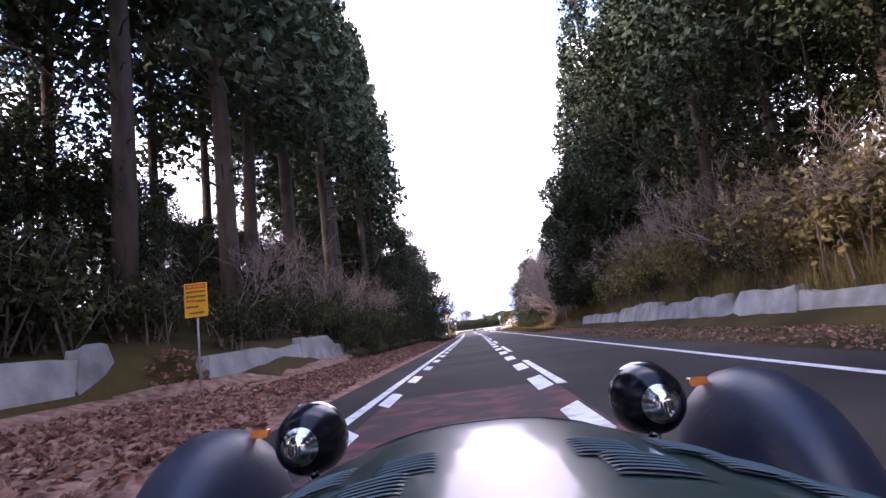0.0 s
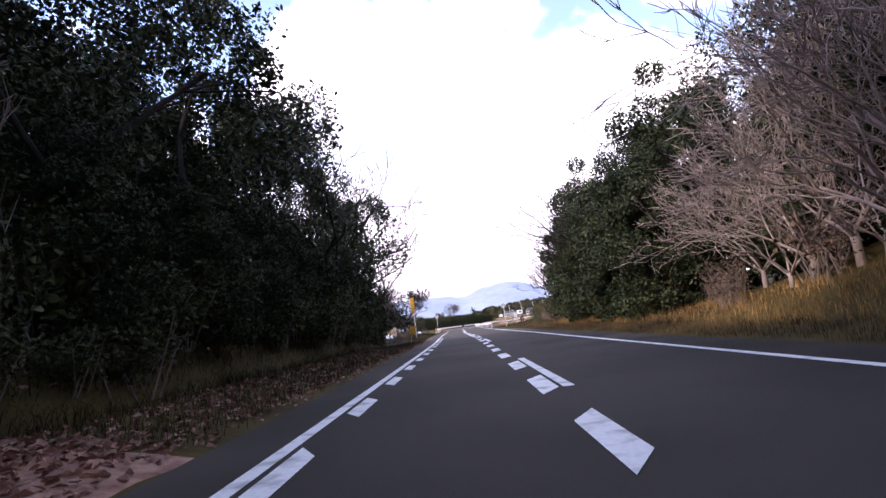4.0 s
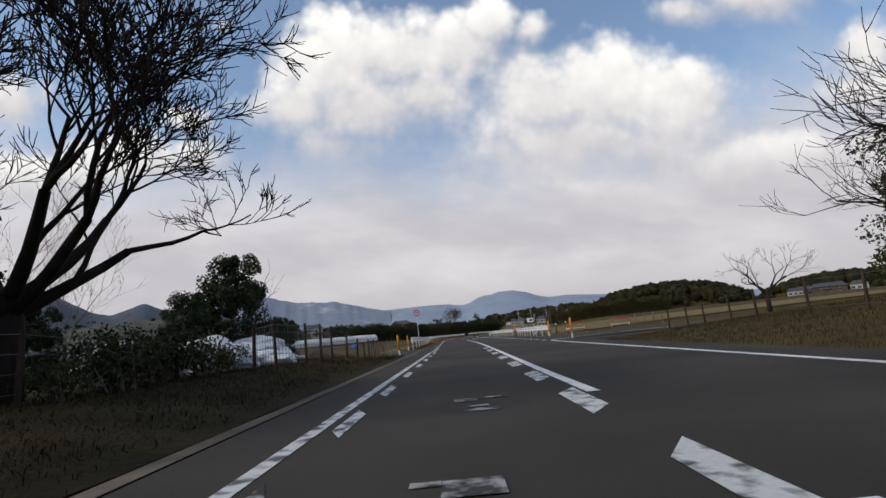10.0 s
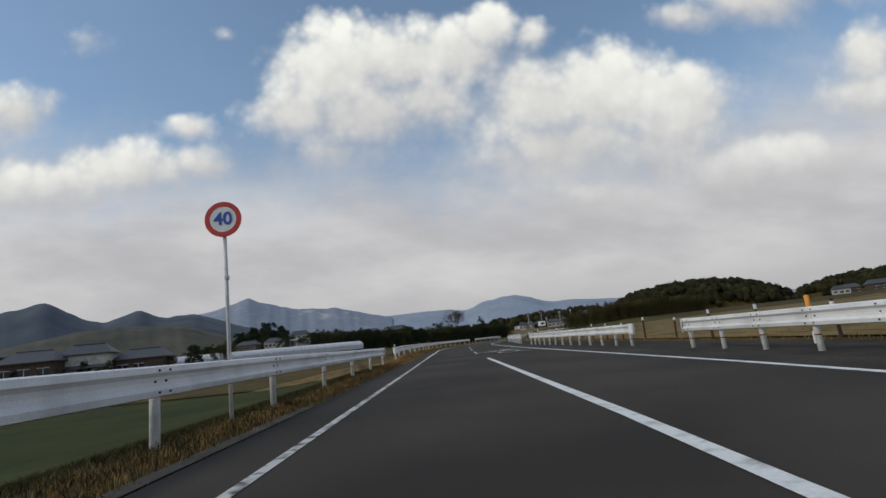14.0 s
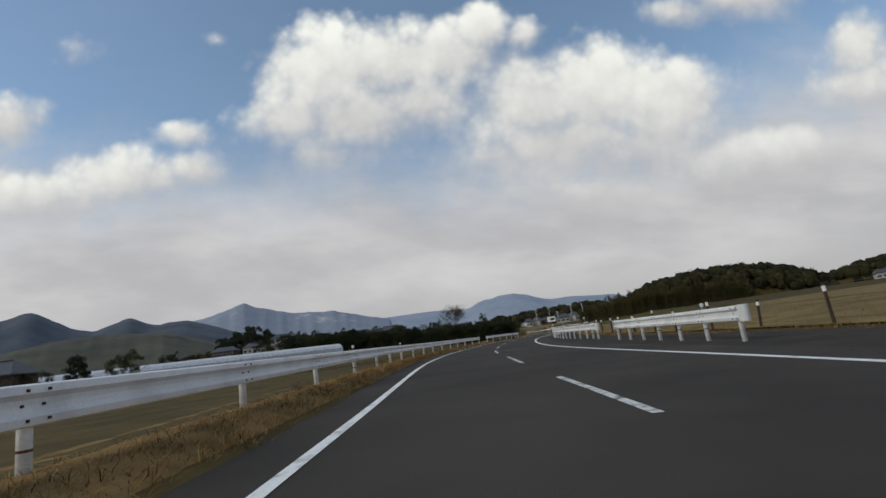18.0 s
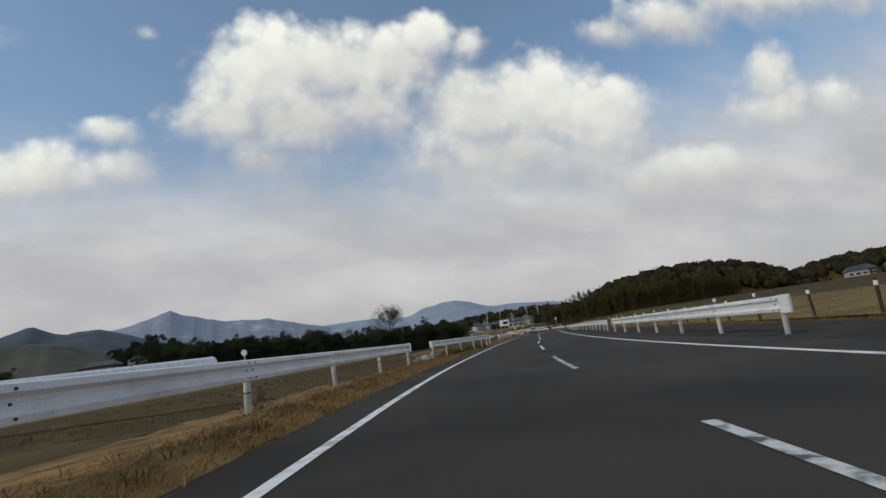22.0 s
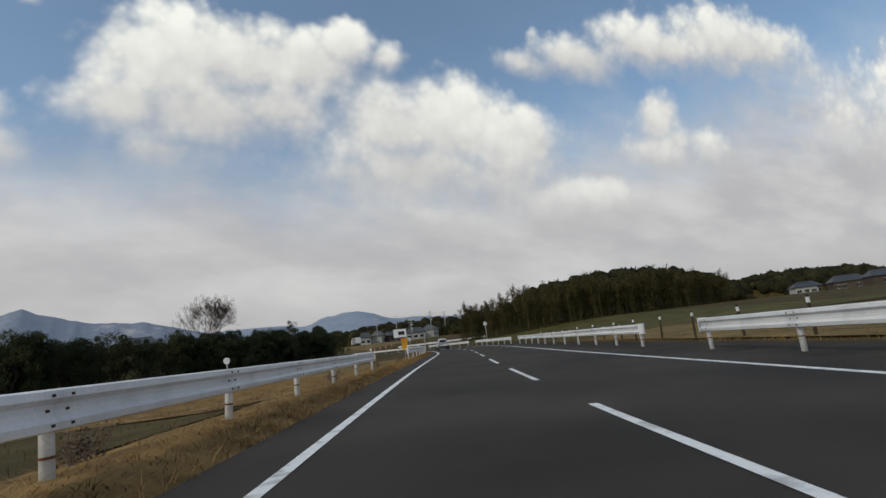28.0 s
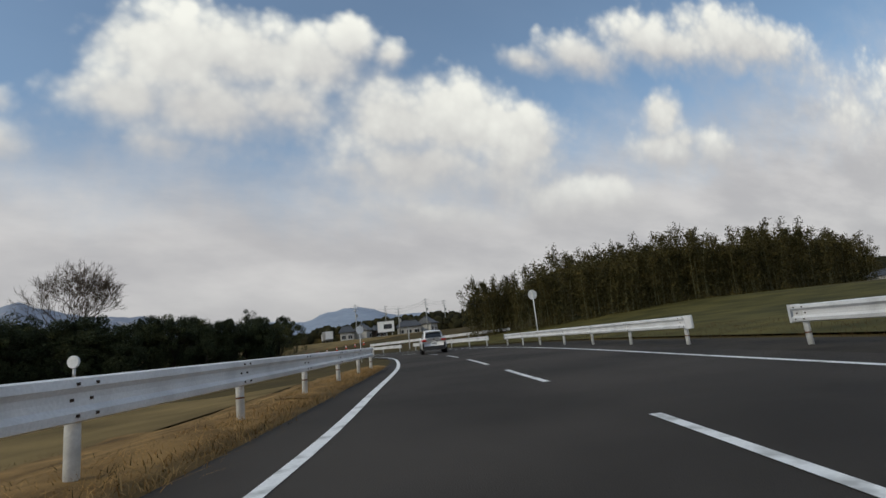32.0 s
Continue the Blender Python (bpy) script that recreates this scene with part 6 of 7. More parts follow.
POLES = ((43.6, 475, 10.0), (51.9, 455, 6.9), (63.8, 475, 10.1), (76.4, 500, 10.9), (59.2, 520, 12.1))
for k, (x, y, h) in enumerate(POLES):
    power_pole(x, y, h, terrain(x, y), 30 + k)
cable = thing("power_cable", "thin black overhead power cables between poles", "cable")
for (x0, y0, h0), (x1, y1, h1) in zip(POLES[:-1], POLES[1:]):
    for dz in (0.4, 1.15):
        a, b = Vector((x0, y0, terrain(x0, y0) - 0.3 + h0 - dz)), Vector((x1, y1, terrain(x1, y1) - 0.3 + h1 - dz))
        part("wire", Geo().tube([a.lerp(b, u) - Vector((0, 0, 1.6 * u * (1 - u))) for u in np.linspace(0, 1, 9)], 0.018, 4), WIRE, cable)
# ---------------------------------------------------------------- beyond the bend: a board on posts, a box truck, traffic cones
t = thing("billboard", "white roadside board with a dark panel on posts", "billboard", at=pose(51.6, 474, terrain(51.6, 474), 0, 0, -10))
part("board", Geo().box((0, 0, 2.75), (4.6, 0.12, 2.9)), SIGN_WHITE, t)
part("dark_panel", Geo().box((0.55, -0.075, 2.75), (2.3, 0.03, 1.3)), GLASS_DARK, t)
part("frame", Geo().box((0, -0.02, 4.24), (4.8, 0.2, 0.12)).box((0, -0.02, 1.26), (4.8, 0.2, 0.12)), SIGN_BACK, t)
for x in (-1.7, 0.0, 1.7):
    part("post", Geo().tube([(x, 0.14, -0.3), (x, 0.14, 4.1)], 0.07, 8), SIGN_BACK, t)
t = thing("box_truck", "grey box truck parked beyond the bend", "truck", at=pose(35.5, 470.7, terrain(35.5, 470.7), 0, 0, 8))
part("cargo_box", Geo().box((0, 0, 1.85), (2.1, 4.2, 2.1)), GALV, t)
part("chassis", Geo().box((0, 0.4, 0.66), (1.7, 5.6, 0.26)), WIRE, t)
part("cab", Geo().box((0, 2.95, 1.5), (1.95, 1.5, 1.7)), SIGN_WHITE, t)
part("rear_door", Geo().box((0, -2.12, 1.85), (1.9, 0.04, 1.9)), SIGN_WHITE, t)
for x in (-0.85, 0.85):
    for y in (-1.3, 2.7):
        part("wheel", Geo().lathe([(0.05, -0.12), (0.36, -0.12), (0.38, 0.0), (0.36, 0.12), (0.05, 0.12)], (x, y, 0.36), Matrix.Rotation(radians(90), 3, "Y"), 14), WIRE, t)
CONE_RED = material("cone_red", (0.42, 0.045, 0.02), (0.55, 0.07, 0.03), 0.6, 3.0, 0.05)
for k in range(7):
    x, y = 29.5 + 1.6 * k, 416 + 0.9 * k
    t = thing("traffic_cone", "orange-red traffic cone at the roadside", "traffic cone", "cones beyond the bend", at=pose(x, y, terrain(x, y) + 0.04))
    part("base", Geo().box((0, 0, 0.03), (0.42, 0.42, 0.06)), CONE_RED, t)
    part("body", Geo().lathe([(0.16, 0.05), (0.03, 0.72), (0.02, 0.73)], (0, 0, 0), None, 12), CONE_RED, t)
    part("white_band", Geo().lathe([(0.117, 0.30), (0.085, 0.47)], (0, 0, 0), None, 12), SIGN_WHITE, t)
# ---------------------------------------------------------------- signs
def words(text, size, mat, name, bold=0.0, depth=0.002):
    """Lettering as a mesh, upright in the xz plane, facing -y."""
    cu = bpy.data.curves.new(name, "FONT")
    cu.body, cu.size, cu.align_x, cu.align_y = text, size, "CENTER", "CENTER"
    cu.extrude, cu.offset = depth, bold
    ob = bpy.data.objects.new(name, cu)
    scene.collection.objects.link(ob)
    deps = bpy.context.evaluated_depsgraph_get()
    me = bpy.data.meshes.new_from_object(ob.evaluated_get(deps))
    bpy.data.objects.remove(ob)
    me.materials.clear()
    me.materials.append(mat)
    me.name = name
    return me


def rounded_plate(w, h, t, r=0.03):
    g = Geo()
    ring = []
    for cx, cz, a0 in ((w / 2 - r, h / 2 - r, 0), (-w / 2 + r, h / 2 - r, 90), (-w / 2 + r, -h / 2 + r, 180), (w / 2 - r, -h / 2 + r, 270)):
        for k in range(5):
            a = radians(a0 + 22.5 * k)
            ring.append((cx + r * math.cos(a), cz + r * math.sin(a)))
    n = len(ring)
    g.add([(x, -t / 2, z) for x, z in ring] + [(x, t / 2, z) for x, z in ring], [tuple(range(n)), tuple(reversed(range(n, 2 * n)))] + [(k, k + n, (k + 1) % n + n, (k + 1) % n) for k in range(n)])
    return g


def ring_plate(r0, r1, t, sides=40):
    g = Geo()
    for y in (-t / 2, t / 2):
        for r in (r0, r1):
            g.v += [(r * math.cos(2 * math.pi * k / sides), y, r * math.sin(2 * math.pi * k / sides)) for k in range(sides)]
    n = sides
    for k in range(n):
        j = (k + 1) % n
        g.f += [(k, j, n + j, n + k), (2 * n + j, 2 * n + k, 3 * n + k, 3 * n + j), (n + k, n + j, 3 * n + j, 3 * n + k), (j, k, 2 * n + k, 2 * n + j)]
    return g


def disc(r, t, sides=40):
    return Geo().lathe([(r, -t / 2), (r, t / 2)], (0, 0, 0), Matrix.Rotation(radians(90), 3, "X"), sides)


# tall yellow warning board
t = thing("warning_sign", "tall yellow board warning of a crossroads on a white pole", "road sign", at=stand(88.0, -3.55, 0.1, 0))
part("pole", Geo().tube([(0, 0, -0.4), (-0.02, 0, 1.2), (-0.07, 0, 2.55)], 0.032, 12), POST_WHITE, t, smooth=True)
plate = part("plate", rounded_plate(0.36, 1.42, 0.012), YELLOW, t, "yellow plate with black characters", at=pose(-0.09, -0.04, 3.12, 0, -2))
for x, z, w, h in ((0, 0.69, 0.32, 0.014), (0, -0.69, 0.32, 0.014), (-0.16, 0, 0.014, 1.36), (0.16, 0, 0.014, 1.36)):
    part("border_bar", Geo().box((x, -0.007, z), (w, 0.004, h)), SIGN_BLACK, plate)
for k, ch in enumerate("交差点注意"):
    part("character", words(ch, 0.27, SIGN_BLACK, "character", 0.004), None, plate, at=pose(0, -0.009, 0.545 - 0.272 * k, 90))
for z in (0.45, -0.45):
    part("bracket", Geo().box((0, 0.03, z), (0.16, 0.05, 0.03)), GALV, plate)

# speed limit
t = thing("speed_limit_sign", "round speed limit sign with red rim on a thin pole", "road sign", at=stand(149.2, -3.42, 0, 3))
part("pole", Geo().tube([(0.02, 0, -0.4), (0, 0, 1.6), (-0.02, 0, 3.05)], 0.03, 12), POST_WHITE, t, smooth=True)
face = part("face", disc(0.285, 0.01), SIGN_WHITE, t, "white face", at=pose(-0.02, -0.045, 3.20))
part("rim", ring_plate(0.215, 0.297, 0.016), SIGN_RED, face, "red rim")
part("numeral", words("40", 0.30, SIGN_BLUE, "numeral", 0.006), None, face, "blue numerals", at=pose(0, -0.010, 0, 90))
part("clamp", Geo().box((0, 0.03, 0), (0.12, 0.05, 0.04)), GALV, face)
part("clamp", Geo().tube([(0, 0, 2.2), (0, 0, 2.26)], 0.04, 12), GALV, t)


def bar_lines(plate, rows, w, mat, name="text_bar", y=-0.009):
    for z, h, n, x0, x1 in rows:
        step = (x1 - x0) * w / n
        for k in range(n):
            part(name, Geo().box((x0 * w + step * (k + 0.5) - w / 2, y, z), (step * 0.7, 0.004, h)), mat, plate)


def notice_board(s, d, z, turn, w, h, lift, label, lean=0.0):
    t = thing("notice_board", label, "sign board", "yellow notice boards", at=stand(s, d, z, turn) @ pose(0, 0, 0, 0, lean))
    part("stake", Geo().tube([(0, 0.02, -0.5), (0, 0.02, lift + h * 0.9)], 0.022, 8), GALV, t, smooth=True)
    plate = part("plate", rounded_plate(w, h, 0.010, 0.015), YELLOW, t, "yellow plate", at=pose(0, -0.02, lift + h / 2))
    part("heading", Geo().box((0, -0.008, h * 0.40), (w * 0.86, 0.006, h * 0.13)), SIGN_RED, plate, "red heading panel")
    bar_lines(plate, [(h * 0.40, h * 0.07, 7, 0.12, 0.88)], w, ORANGE, "heading_bar", -0.013)
    bar_lines(plate, [(h * 0.24, h * 0.055, 11, 0.08, 0.92), (h * 0.10, h * 0.055, 11, 0.08, 0.92), (h * -0.04, h * 0.055, 6, 0.5, 0.92), (h * -0.20, h * 0.06, 7, 0.08, 0.6), (h * -0.38, h * 0.05, 9, 0.2, 0.85)], w, SIGN_BLACK)
    bar_lines(plate, [(h * -0.02, h * 0.06, 4, 0.08, 0.48)], w, SIGN_RED, "red_bar")
    return t


notice_board(9.9, -5.32, 0.36, 4, 0.46, 0.68, 1.42, "yellow notice board with red heading on a stake")
notice_board(79.2, -3.42, 0.30, 6, 0.45, 0.60, 0.42, "leaning yellow notice board in the grass", 13)
notice_board(329.62, -3.62, 0.0, 2, 0.44, 0.80, 0.78, "yellow notice board behind the guardrail end")

t = thing("red_board", "weathered red-brown board with pale peeling marks behind the guardrail", "sign board", at=stand(293.0, -3.86, 0.0, 4))
part("stake", Geo().tube([(0, 0.03, -0.4), (0, 0.03, 1.2)], 0.022, 8), GALV, t, smooth=True)
plate = part("plate", rounded_plate(0.34, 0.78, 0.012, 0.015), material("faded_red_board", (0.16, 0.035, 0.022), (0.34, 0.12, 0.08), 0.7, 5.0, 0.2, fine=30), t, "faded red-brown plate", at=pose(0, 0, 1.06, 0, 3))
for x, z, w, h in ((-0.03, 0.22, 0.05, 0.16), (0.06, 0.16, 0.04, 0.22), (0.0, -0.02, 0.16, 0.04), (-0.05, -0.16, 0.04, 0.18), (0.07, -0.12, 0.05, 0.10)):
    part("peeling_mark", Geo().box((x, -0.008, z), (w, 0.004, h), Matrix.Rotation(radians(40 * x * 10), 3, "Y")), TAN_WRAP, plate)
# signs for the other direction, seen from behind
t = thing("round_sign", "grey back of a round sign on a white pole", "road sign", at=stand(106.1, 6.6, 0, 2))
part("pole", Geo().tube([(0, 0, -0.4), (-0.03, 0, 1.5), (-0.06, 0, 3.0)], 0.032, 12), POST_WHITE, t, smooth=True)
back = part("plate", disc(0.29, 0.012), SIGN_BACK, t, at=pose(-0.06, 0.03, 2.72))
part("rim", ring_plate(0.272, 0.296, 0.02), SIGN_WHITE, back)
part("brace", Geo().box((-0.05, -0.02, 0), (0.03, 0.02, 0.42)), GALV, back)
part("brace", Geo().box((0.05, -0.02, 0), (0.03, 0.02, 0.42)), GALV, back)
t = thing("white_panel_sign", "white rectangular panel seen from behind on a post", "road sign", at=stand(106.4, 7.95, 0.1, -4))
part("post", Geo().tube([(0, 0, -0.3), (0, 0, 1.5)], 0.025, 8), GALV, t)
pl = part("plate", rounded_plate(0.34, 0.56, 0.012), SIGN_WHITE, t, at=pose(0, 0.03, 1.25))
part("rail", Geo().box((0, -0.015, 0), (0.05, 0.02, 0.5)), SIGN_BACK, pl)
t = thing("round_sign", "pale back of a round sign behind the guardrail", "road sign", at=stand(366.1, 6.9, 0, 8))
part("pole", Geo().tube([(0, 0, -0.4), (-0.05, 0, 3.3)], 0.035, 12), POST_WHITE, t, smooth=True)
back = part("plate", disc(0.30, 0.012), SIGN_WHITE, t, at=pose(-0.05, 0.03, 3.05))
part("brace", Geo().box((0, -0.02, 0), (0.05, 0.02, 0.45)), GALV, back)
t = thing("round_sign", "small round sign on a pole at the bend", "road sign", at=stand(372, -3.8, 0, 20))
part("pole", Geo().tube([(0, 0, -0.4), (0, 0, 2.2)], 0.03, 10), POST_WHITE, t, smooth=True)
part("plate", disc(0.27, 0.012), SIGN_WHITE, t, at=pose(0, -0.03, 2.1))
t = thing("direction_board", "white direction board on two posts beyond the bend", "road sign", at=stand(398, 12, 0.6, 55))
for x in (-0.8, 0.8):
    part("post", Geo().tube([(x, 0, -0.6), (x, 0, 2.4)], 0.05, 8), GALV, t)
part("plate", rounded_plate(2.2, 1.1, 0.03, 0.06), SIGN_BACK, t, at=pose(0, -0.06, 1.8))


# orange and white delineator posts of the junction
def delineator(s, d, h, label="orange and white delineator post at the junction", lean=0):
    t = thing("delineator_post", label, "delineator", "junction delineators", at=stand(s, d, -0.05, 0) @ pose(0, 0, 0, 0, lean))
    part("lower_tube", Geo().lathe([(0.048, -0.3), (0.048, h * 0.28)], sides=14), POST_WHITE, t, "white lower part", smooth=True)
    part("upper_tube", Geo().lathe([(0.050, h * 0.28), (0.050, h - 0.02), (0.03, h)], sides=14), ORANGE, t, "orange upper part", smooth=True)


for s, d, h, ln in ((128.4, -3.2, 1.12, -3), (139.0, -3.62, 1.12, -2), (129.0, 6.25, 1.15, -1), (139.6, 7.0, 1.2, 0), (152.5, 8.0, 1.1, 0)):
    delineator(s, d, h, lean=ln)


# low red and white barrier hoops by the side road
def barrier(s, d, turn):
    t = thing("barrier_hoop", "low red and white tube barrier beside the field", "barrier", "tube barriers", at=stand(s, d, -0.02, turn))
    part("hoop", Geo().tube([(-0.75, 0, -0.2), (-0.75, 0, 0.7), (-0.66, 0, 0.8), (0.66, 0, 0.8), (0.75, 0, 0.7), (0.75, 0, -0.2)], 0.04, 10), SIGN_RED, t, "faded red hoop", smooth=True)
    part("rail", Geo().tube([(-0.75, 0, 0.4), (0.75, 0, 0.4)], 0.035, 10), POST_WHITE, t, "white cross tube", smooth=True)
    for x in (-0.75, 0.75):
        part("band", Geo().lathe([(0.043, 0.28), (0.043, 0.52)], (x, 0, 0), None, 12), POST_WHITE, t)


barrier(143.0, 9.8, 5)
barrier(142.0, 13.2, 8)


# ---------------------------------------------------------------- fences
def wire_fence(s0, s1, d, label, spacing=2.0, h=1.15, seed=1, mesh=0.0, jitter=0.12, mat=None, cross=4, banded=False):
    r = random.Random(seed)
    t = thing("wire_fence", label, "fence", "field fences")
    n = max(1, round((s1 - s0) / spacing))
    tops = []
    for k in range(n + 1):
        s = s0 + (s1 - s0) * k / n + r.uniform(-0.2, 0.2)
        q = d(s) if callable(d) else d
        p = on(s, q + r.uniform(-jitter, jitter))
        z = terrain(p.x, p.y)
        hh = h * r.uniform(0.85, 1.12)
        top = Vector((p.x + r.uniform(-0.06, 0.06), p.y + r.uniform(-0.06, 0.06), z + hh))
        post = part("post", Geo().tube([(p.x, p.y, z - 0.3), tuple(top)], [0.045, 0.038], 7), mat or WOOD_DARK, t)
        if banded:
            foot = Vector((p.x, p.y, z))
            part("white_band", Geo().tube([foot.lerp(top, 0.80), foot.lerp(top, 0.93)], 0.047, 8), SIGN_WHITE, post)
        tops.append((Vector((p.x, p.y, z)), top))
    for k in range(n):
        (a0, a1), (b0, b1) = tops[k], tops[k + 1]
        for j in range(cross):
            u = 0.18 + 0.76 * j / max(1, cross - 1)
            p, q = a0.lerp(a1, u), b0.lerp(b1, u)
            part("wire", Geo().tube([p, (p + q) / 2 - Vector((0, 0, 0.02)), q], 0.006, 4, False), WIRE, t)
        if mesh:
            m = int((b0 - a0).length / mesh)
            for j in range(1, m):
                u = j / m
                part("wire", Geo().tube([a0.lerp(b0, u) + Vector((0, 0, 0.1)), a1.lerp(b1, u) - Vector((0, 0, 0.06))], 0.005, 3, False), WIRE, t)
    return t


wire_fence(84, 111, lambda s: -5.0 - 0.03 * (s - 84), "old dark posts with wire along the fallow field", 2.1, 1.0, 2)
wire_fence(112, 128.5, -4.55, "rusty wire mesh fence on dark posts", 1.9, 1.15, 3, 0.22, cross=6)
wire_fence(112.5, 126, -8.6, "second wire mesh fence around the vegetable plot", 2.2, 1.0, 4, 0.3, cross=5)
wire_fence(144, 205, lambda s: 9.2, "dark stakes with white bands and wire along the dry field", 3.0, 1.0, 5, cross=2, banded=True)
wire_fence(206, 345, lambda s: 9.3, "dark stakes with white bands and wire along the dry field", 3.1, 1.0, 6, cross=2, banded=True)
wire_fence(108, 128, lambda s: 9.2 + 0.1 * (s - 108), "dark stakes with wire along the grass bank", 2.6, 0.95, 7, cross=3)
wire_fence(141, 146, 16.0, "pale timber stakes by the side road", 1.5, 0.9, 8, mat=BARK_PALE, cross=2)


# ---------------------------------------------------------------- loose things along the fields
def crumple(name, size, seed, mat, label, category, s, d, z=None, turn=0, group="", amp=0.22, freq=2.0):
    """A slumped sheet-covered heap."""
    bm = bmesh.new()
    bmesh.ops.create_icosphere(bm, subdivisions=4, radius=0.5)
    for v in bm.verts:
        q = v.co.copy()
        v.co *= 1 + amp * noise.noise(q * freq * 2 + Vector((seed, 0, 0))) + amp * 0.5 * abs(noise.noise(q * freq * 5 + Vector((0, seed, 0))))
        v.co = Vector((v.co.x * size[0], v.co.y * size[1], max(v.co.z, -0.32) * size[2]))
    me = bpy.data.meshes.new(name)
    bm.to_mesh(me)
    bm.free()
    me.materials.append(mat)
    p = on(s, d)
    zz = (terrain(p.x, p.y) if z is None else z) + 0.30 * size[2]
    ob = new(name, me)
    ob.matrix_basis = pose(p.x, p.y, zz, 0, 0, heading(s) + turn)
    return tagged(ob, label, category, group)


crumple("hay_bale", (1.65, 1.4, 1.3), 3, TAN_WRAP, "large tan wrapped bale behind the wire fence", "bale", 90.0, -5.9, turn=20)
crumple("hay_bale", (0.9, 0.9, 0.6), 5, PLASTIC, "pale plastic-wrapped bale behind the fence", "bale", 88.9, -6.3, turn=60)
for k, (s, d, sx, sy, sz) in enumerate(((114.5, -7.0, 2.6, 1.6, 1.1), (117.0, -6.6, 2.2, 1.5, 0.9), (119.4, -7.3, 2.4, 1.8, 1.2), (112.6, -8.0, 2.2, 1.6, 1.2), (121.8, -6.7, 1.8, 1.3, 0.7), (116.0, -6.0, 2.0, 1.2, 0.6), (123.6, -6.9, 1.6, 1.2, 0.6), (113.4, -6.2, 2.2, 1.3, 0.8))):
    crumple("crumpled_sheet", (sx, sy, sz), 11 + k, PLASTIC, "heap of white plastic sheeting behind the mesh fence", "plastic sheet", s, d, turn=33 * k, group="plastic heaps", amp=0.35, freq=1.6)
crumple("blue_tarp", (2.2, 1.3, 0.45), 21, TARP, "crumpled blue tarpaulin in the field", "tarpaulin", 130.4, -8.0, turn=10, amp=0.4)
crumple("blue_tarp", (2.2, 2.0, 1.8), 22, TARP, "blue tarpaulin over a stack near the greenhouse", "tarpaulin", 246, -38, turn=10, amp=0.3)
STONE = material("pale_stone", (0.26, 0.24, 0.20), (0.44, 0.40, 0.34), 0.95, 4.0, 0.6, fine=25)
for k in range(34):
    r5 = random.Random(900 + k)
    crumple("stone", (r5.uniform(0.2, 0.5), r5.uniform(0.2, 0.45), r5.uniform(0.18, 0.36)), 30 + k, STONE, "pale rough stone in the vegetable plot", "stone", r5.uniform(121.5, 127.2), r5.uniform(-7.6, -5.2), turn=40 * k, group="stones of the plot")
for k in range(9):
    r5 = random.Random(950 + k)
    crumple("cabbage", (0.35, 0.35, 0.3), 60 + k, LEAF_BRUSH, "olive cabbage plant in the plot", "vegetable", r5.uniform(122, 127), r5.uniform(-9, -6), turn=40 * k, group="cabbages", amp=0.4)

# dumped sheets under the third guardrail
WHITE_SCRAP = material("dirty_white_sheet", (0.36, 0.35, 0.33), (0.66, 0.65, 0.62), 0.7, 3.0, 0.3)
for k in range(8):
    r5 = random.Random(980 + k)
    p = on(254.9 + 0.42 * k, -5.1 - r5.uniform(0, 0.8))
    w, h, t = r5.uniform(0.5, 0.85), r5.uniform(0.45, 0.75), 0.035
    rows = []
    for u in (0.0, 0.35, 0.7, 1.0):
        fold = [(-w / 2 * (1 - 0.3 * u), 0.25 * u + r5.uniform(0, 0.06), h * u), (r5.uniform(-0.08, 0.08), 0.25 * u - 0.12 + 0.1 * u, h * u * 0.94), (w / 2 * (1 - 0.2 * u), 0.25 * u + r5.uniform(0, 0.06), h * u * 0.9)]
        rows.append(fold + [(x, y + t, z) for x, y, z in reversed(fold)] + [fold[0]])
    solid("scrap_sheet", Geo().strip(rows), WHITE_SCRAP, "folded dirty white scrap sheet by the verge", "scrap", "dumped scrap", at=pose(p.x, p.y, terrain(p.x, p.y) - 0.04, r5.uniform(-12, 12), r5.uniform(-15, 15), heading(255) + r5.uniform(-50, 50)))
for k in range(8):
    r5 = random.Random(1000 + k)
    p = on(254.4 + 0.45 * k, -5.7 + r5.uniform(-0.5, 0.5))
    z = terrain(p.x, p.y)
    a = r5.uniform(0, 6.28)
    solid("timber_stick", Geo().tube([(p.x, p.y, z), (p.x + math.cos(a) * 0.6, p.y + math.sin(a) * 0.6, z + r5.uniform(0.3, 0.9))], 0.03, 7), BARK_PALE, "weathered stick leaning on the scrap", "stick", "dumped sticks")
# bamboo trellis beyond
trellis = thing("trellis", "pale bamboo cane trellis in a garden plot", "trellis")
r5 = random.Random(77)
canes = []
for k in range(12):
    p = on(273.0 + 0.95 * k + r5.uniform(-0.2, 0.2), -5.4 - 1.1 * (k % 2) + r5.uniform(-0.2, 0.2))
    z = terrain(p.x, p.y)
    top = Vector((p.x + r5.uniform(-0.15, 0.15), p.y + r5.uniform(-0.15, 0.15), z + r5.uniform(1.1, 1.7)))
    part("cane", Geo().tube([(p.x, p.y, z - 0.2), tuple(top)], [0.02, 0.014], 6), BARK_PALE, trellis)
    canes.append(top)
for k in range(0, 8):
    part("cross_cane", Geo().tube([canes[k] - Vector((0, 0, 0.25)), canes[k + 2] - Vector((0, 0, 0.3))], 0.013, 6), BARK_PALE, trellis)
WEED = [shrub("weed_plant", 0.55, 0.6, 330 + k, LEAF_WEED, "leafy green weed under the guardrail", 260, (0.03, 0.09), 10, CULM) for k in range(2)]
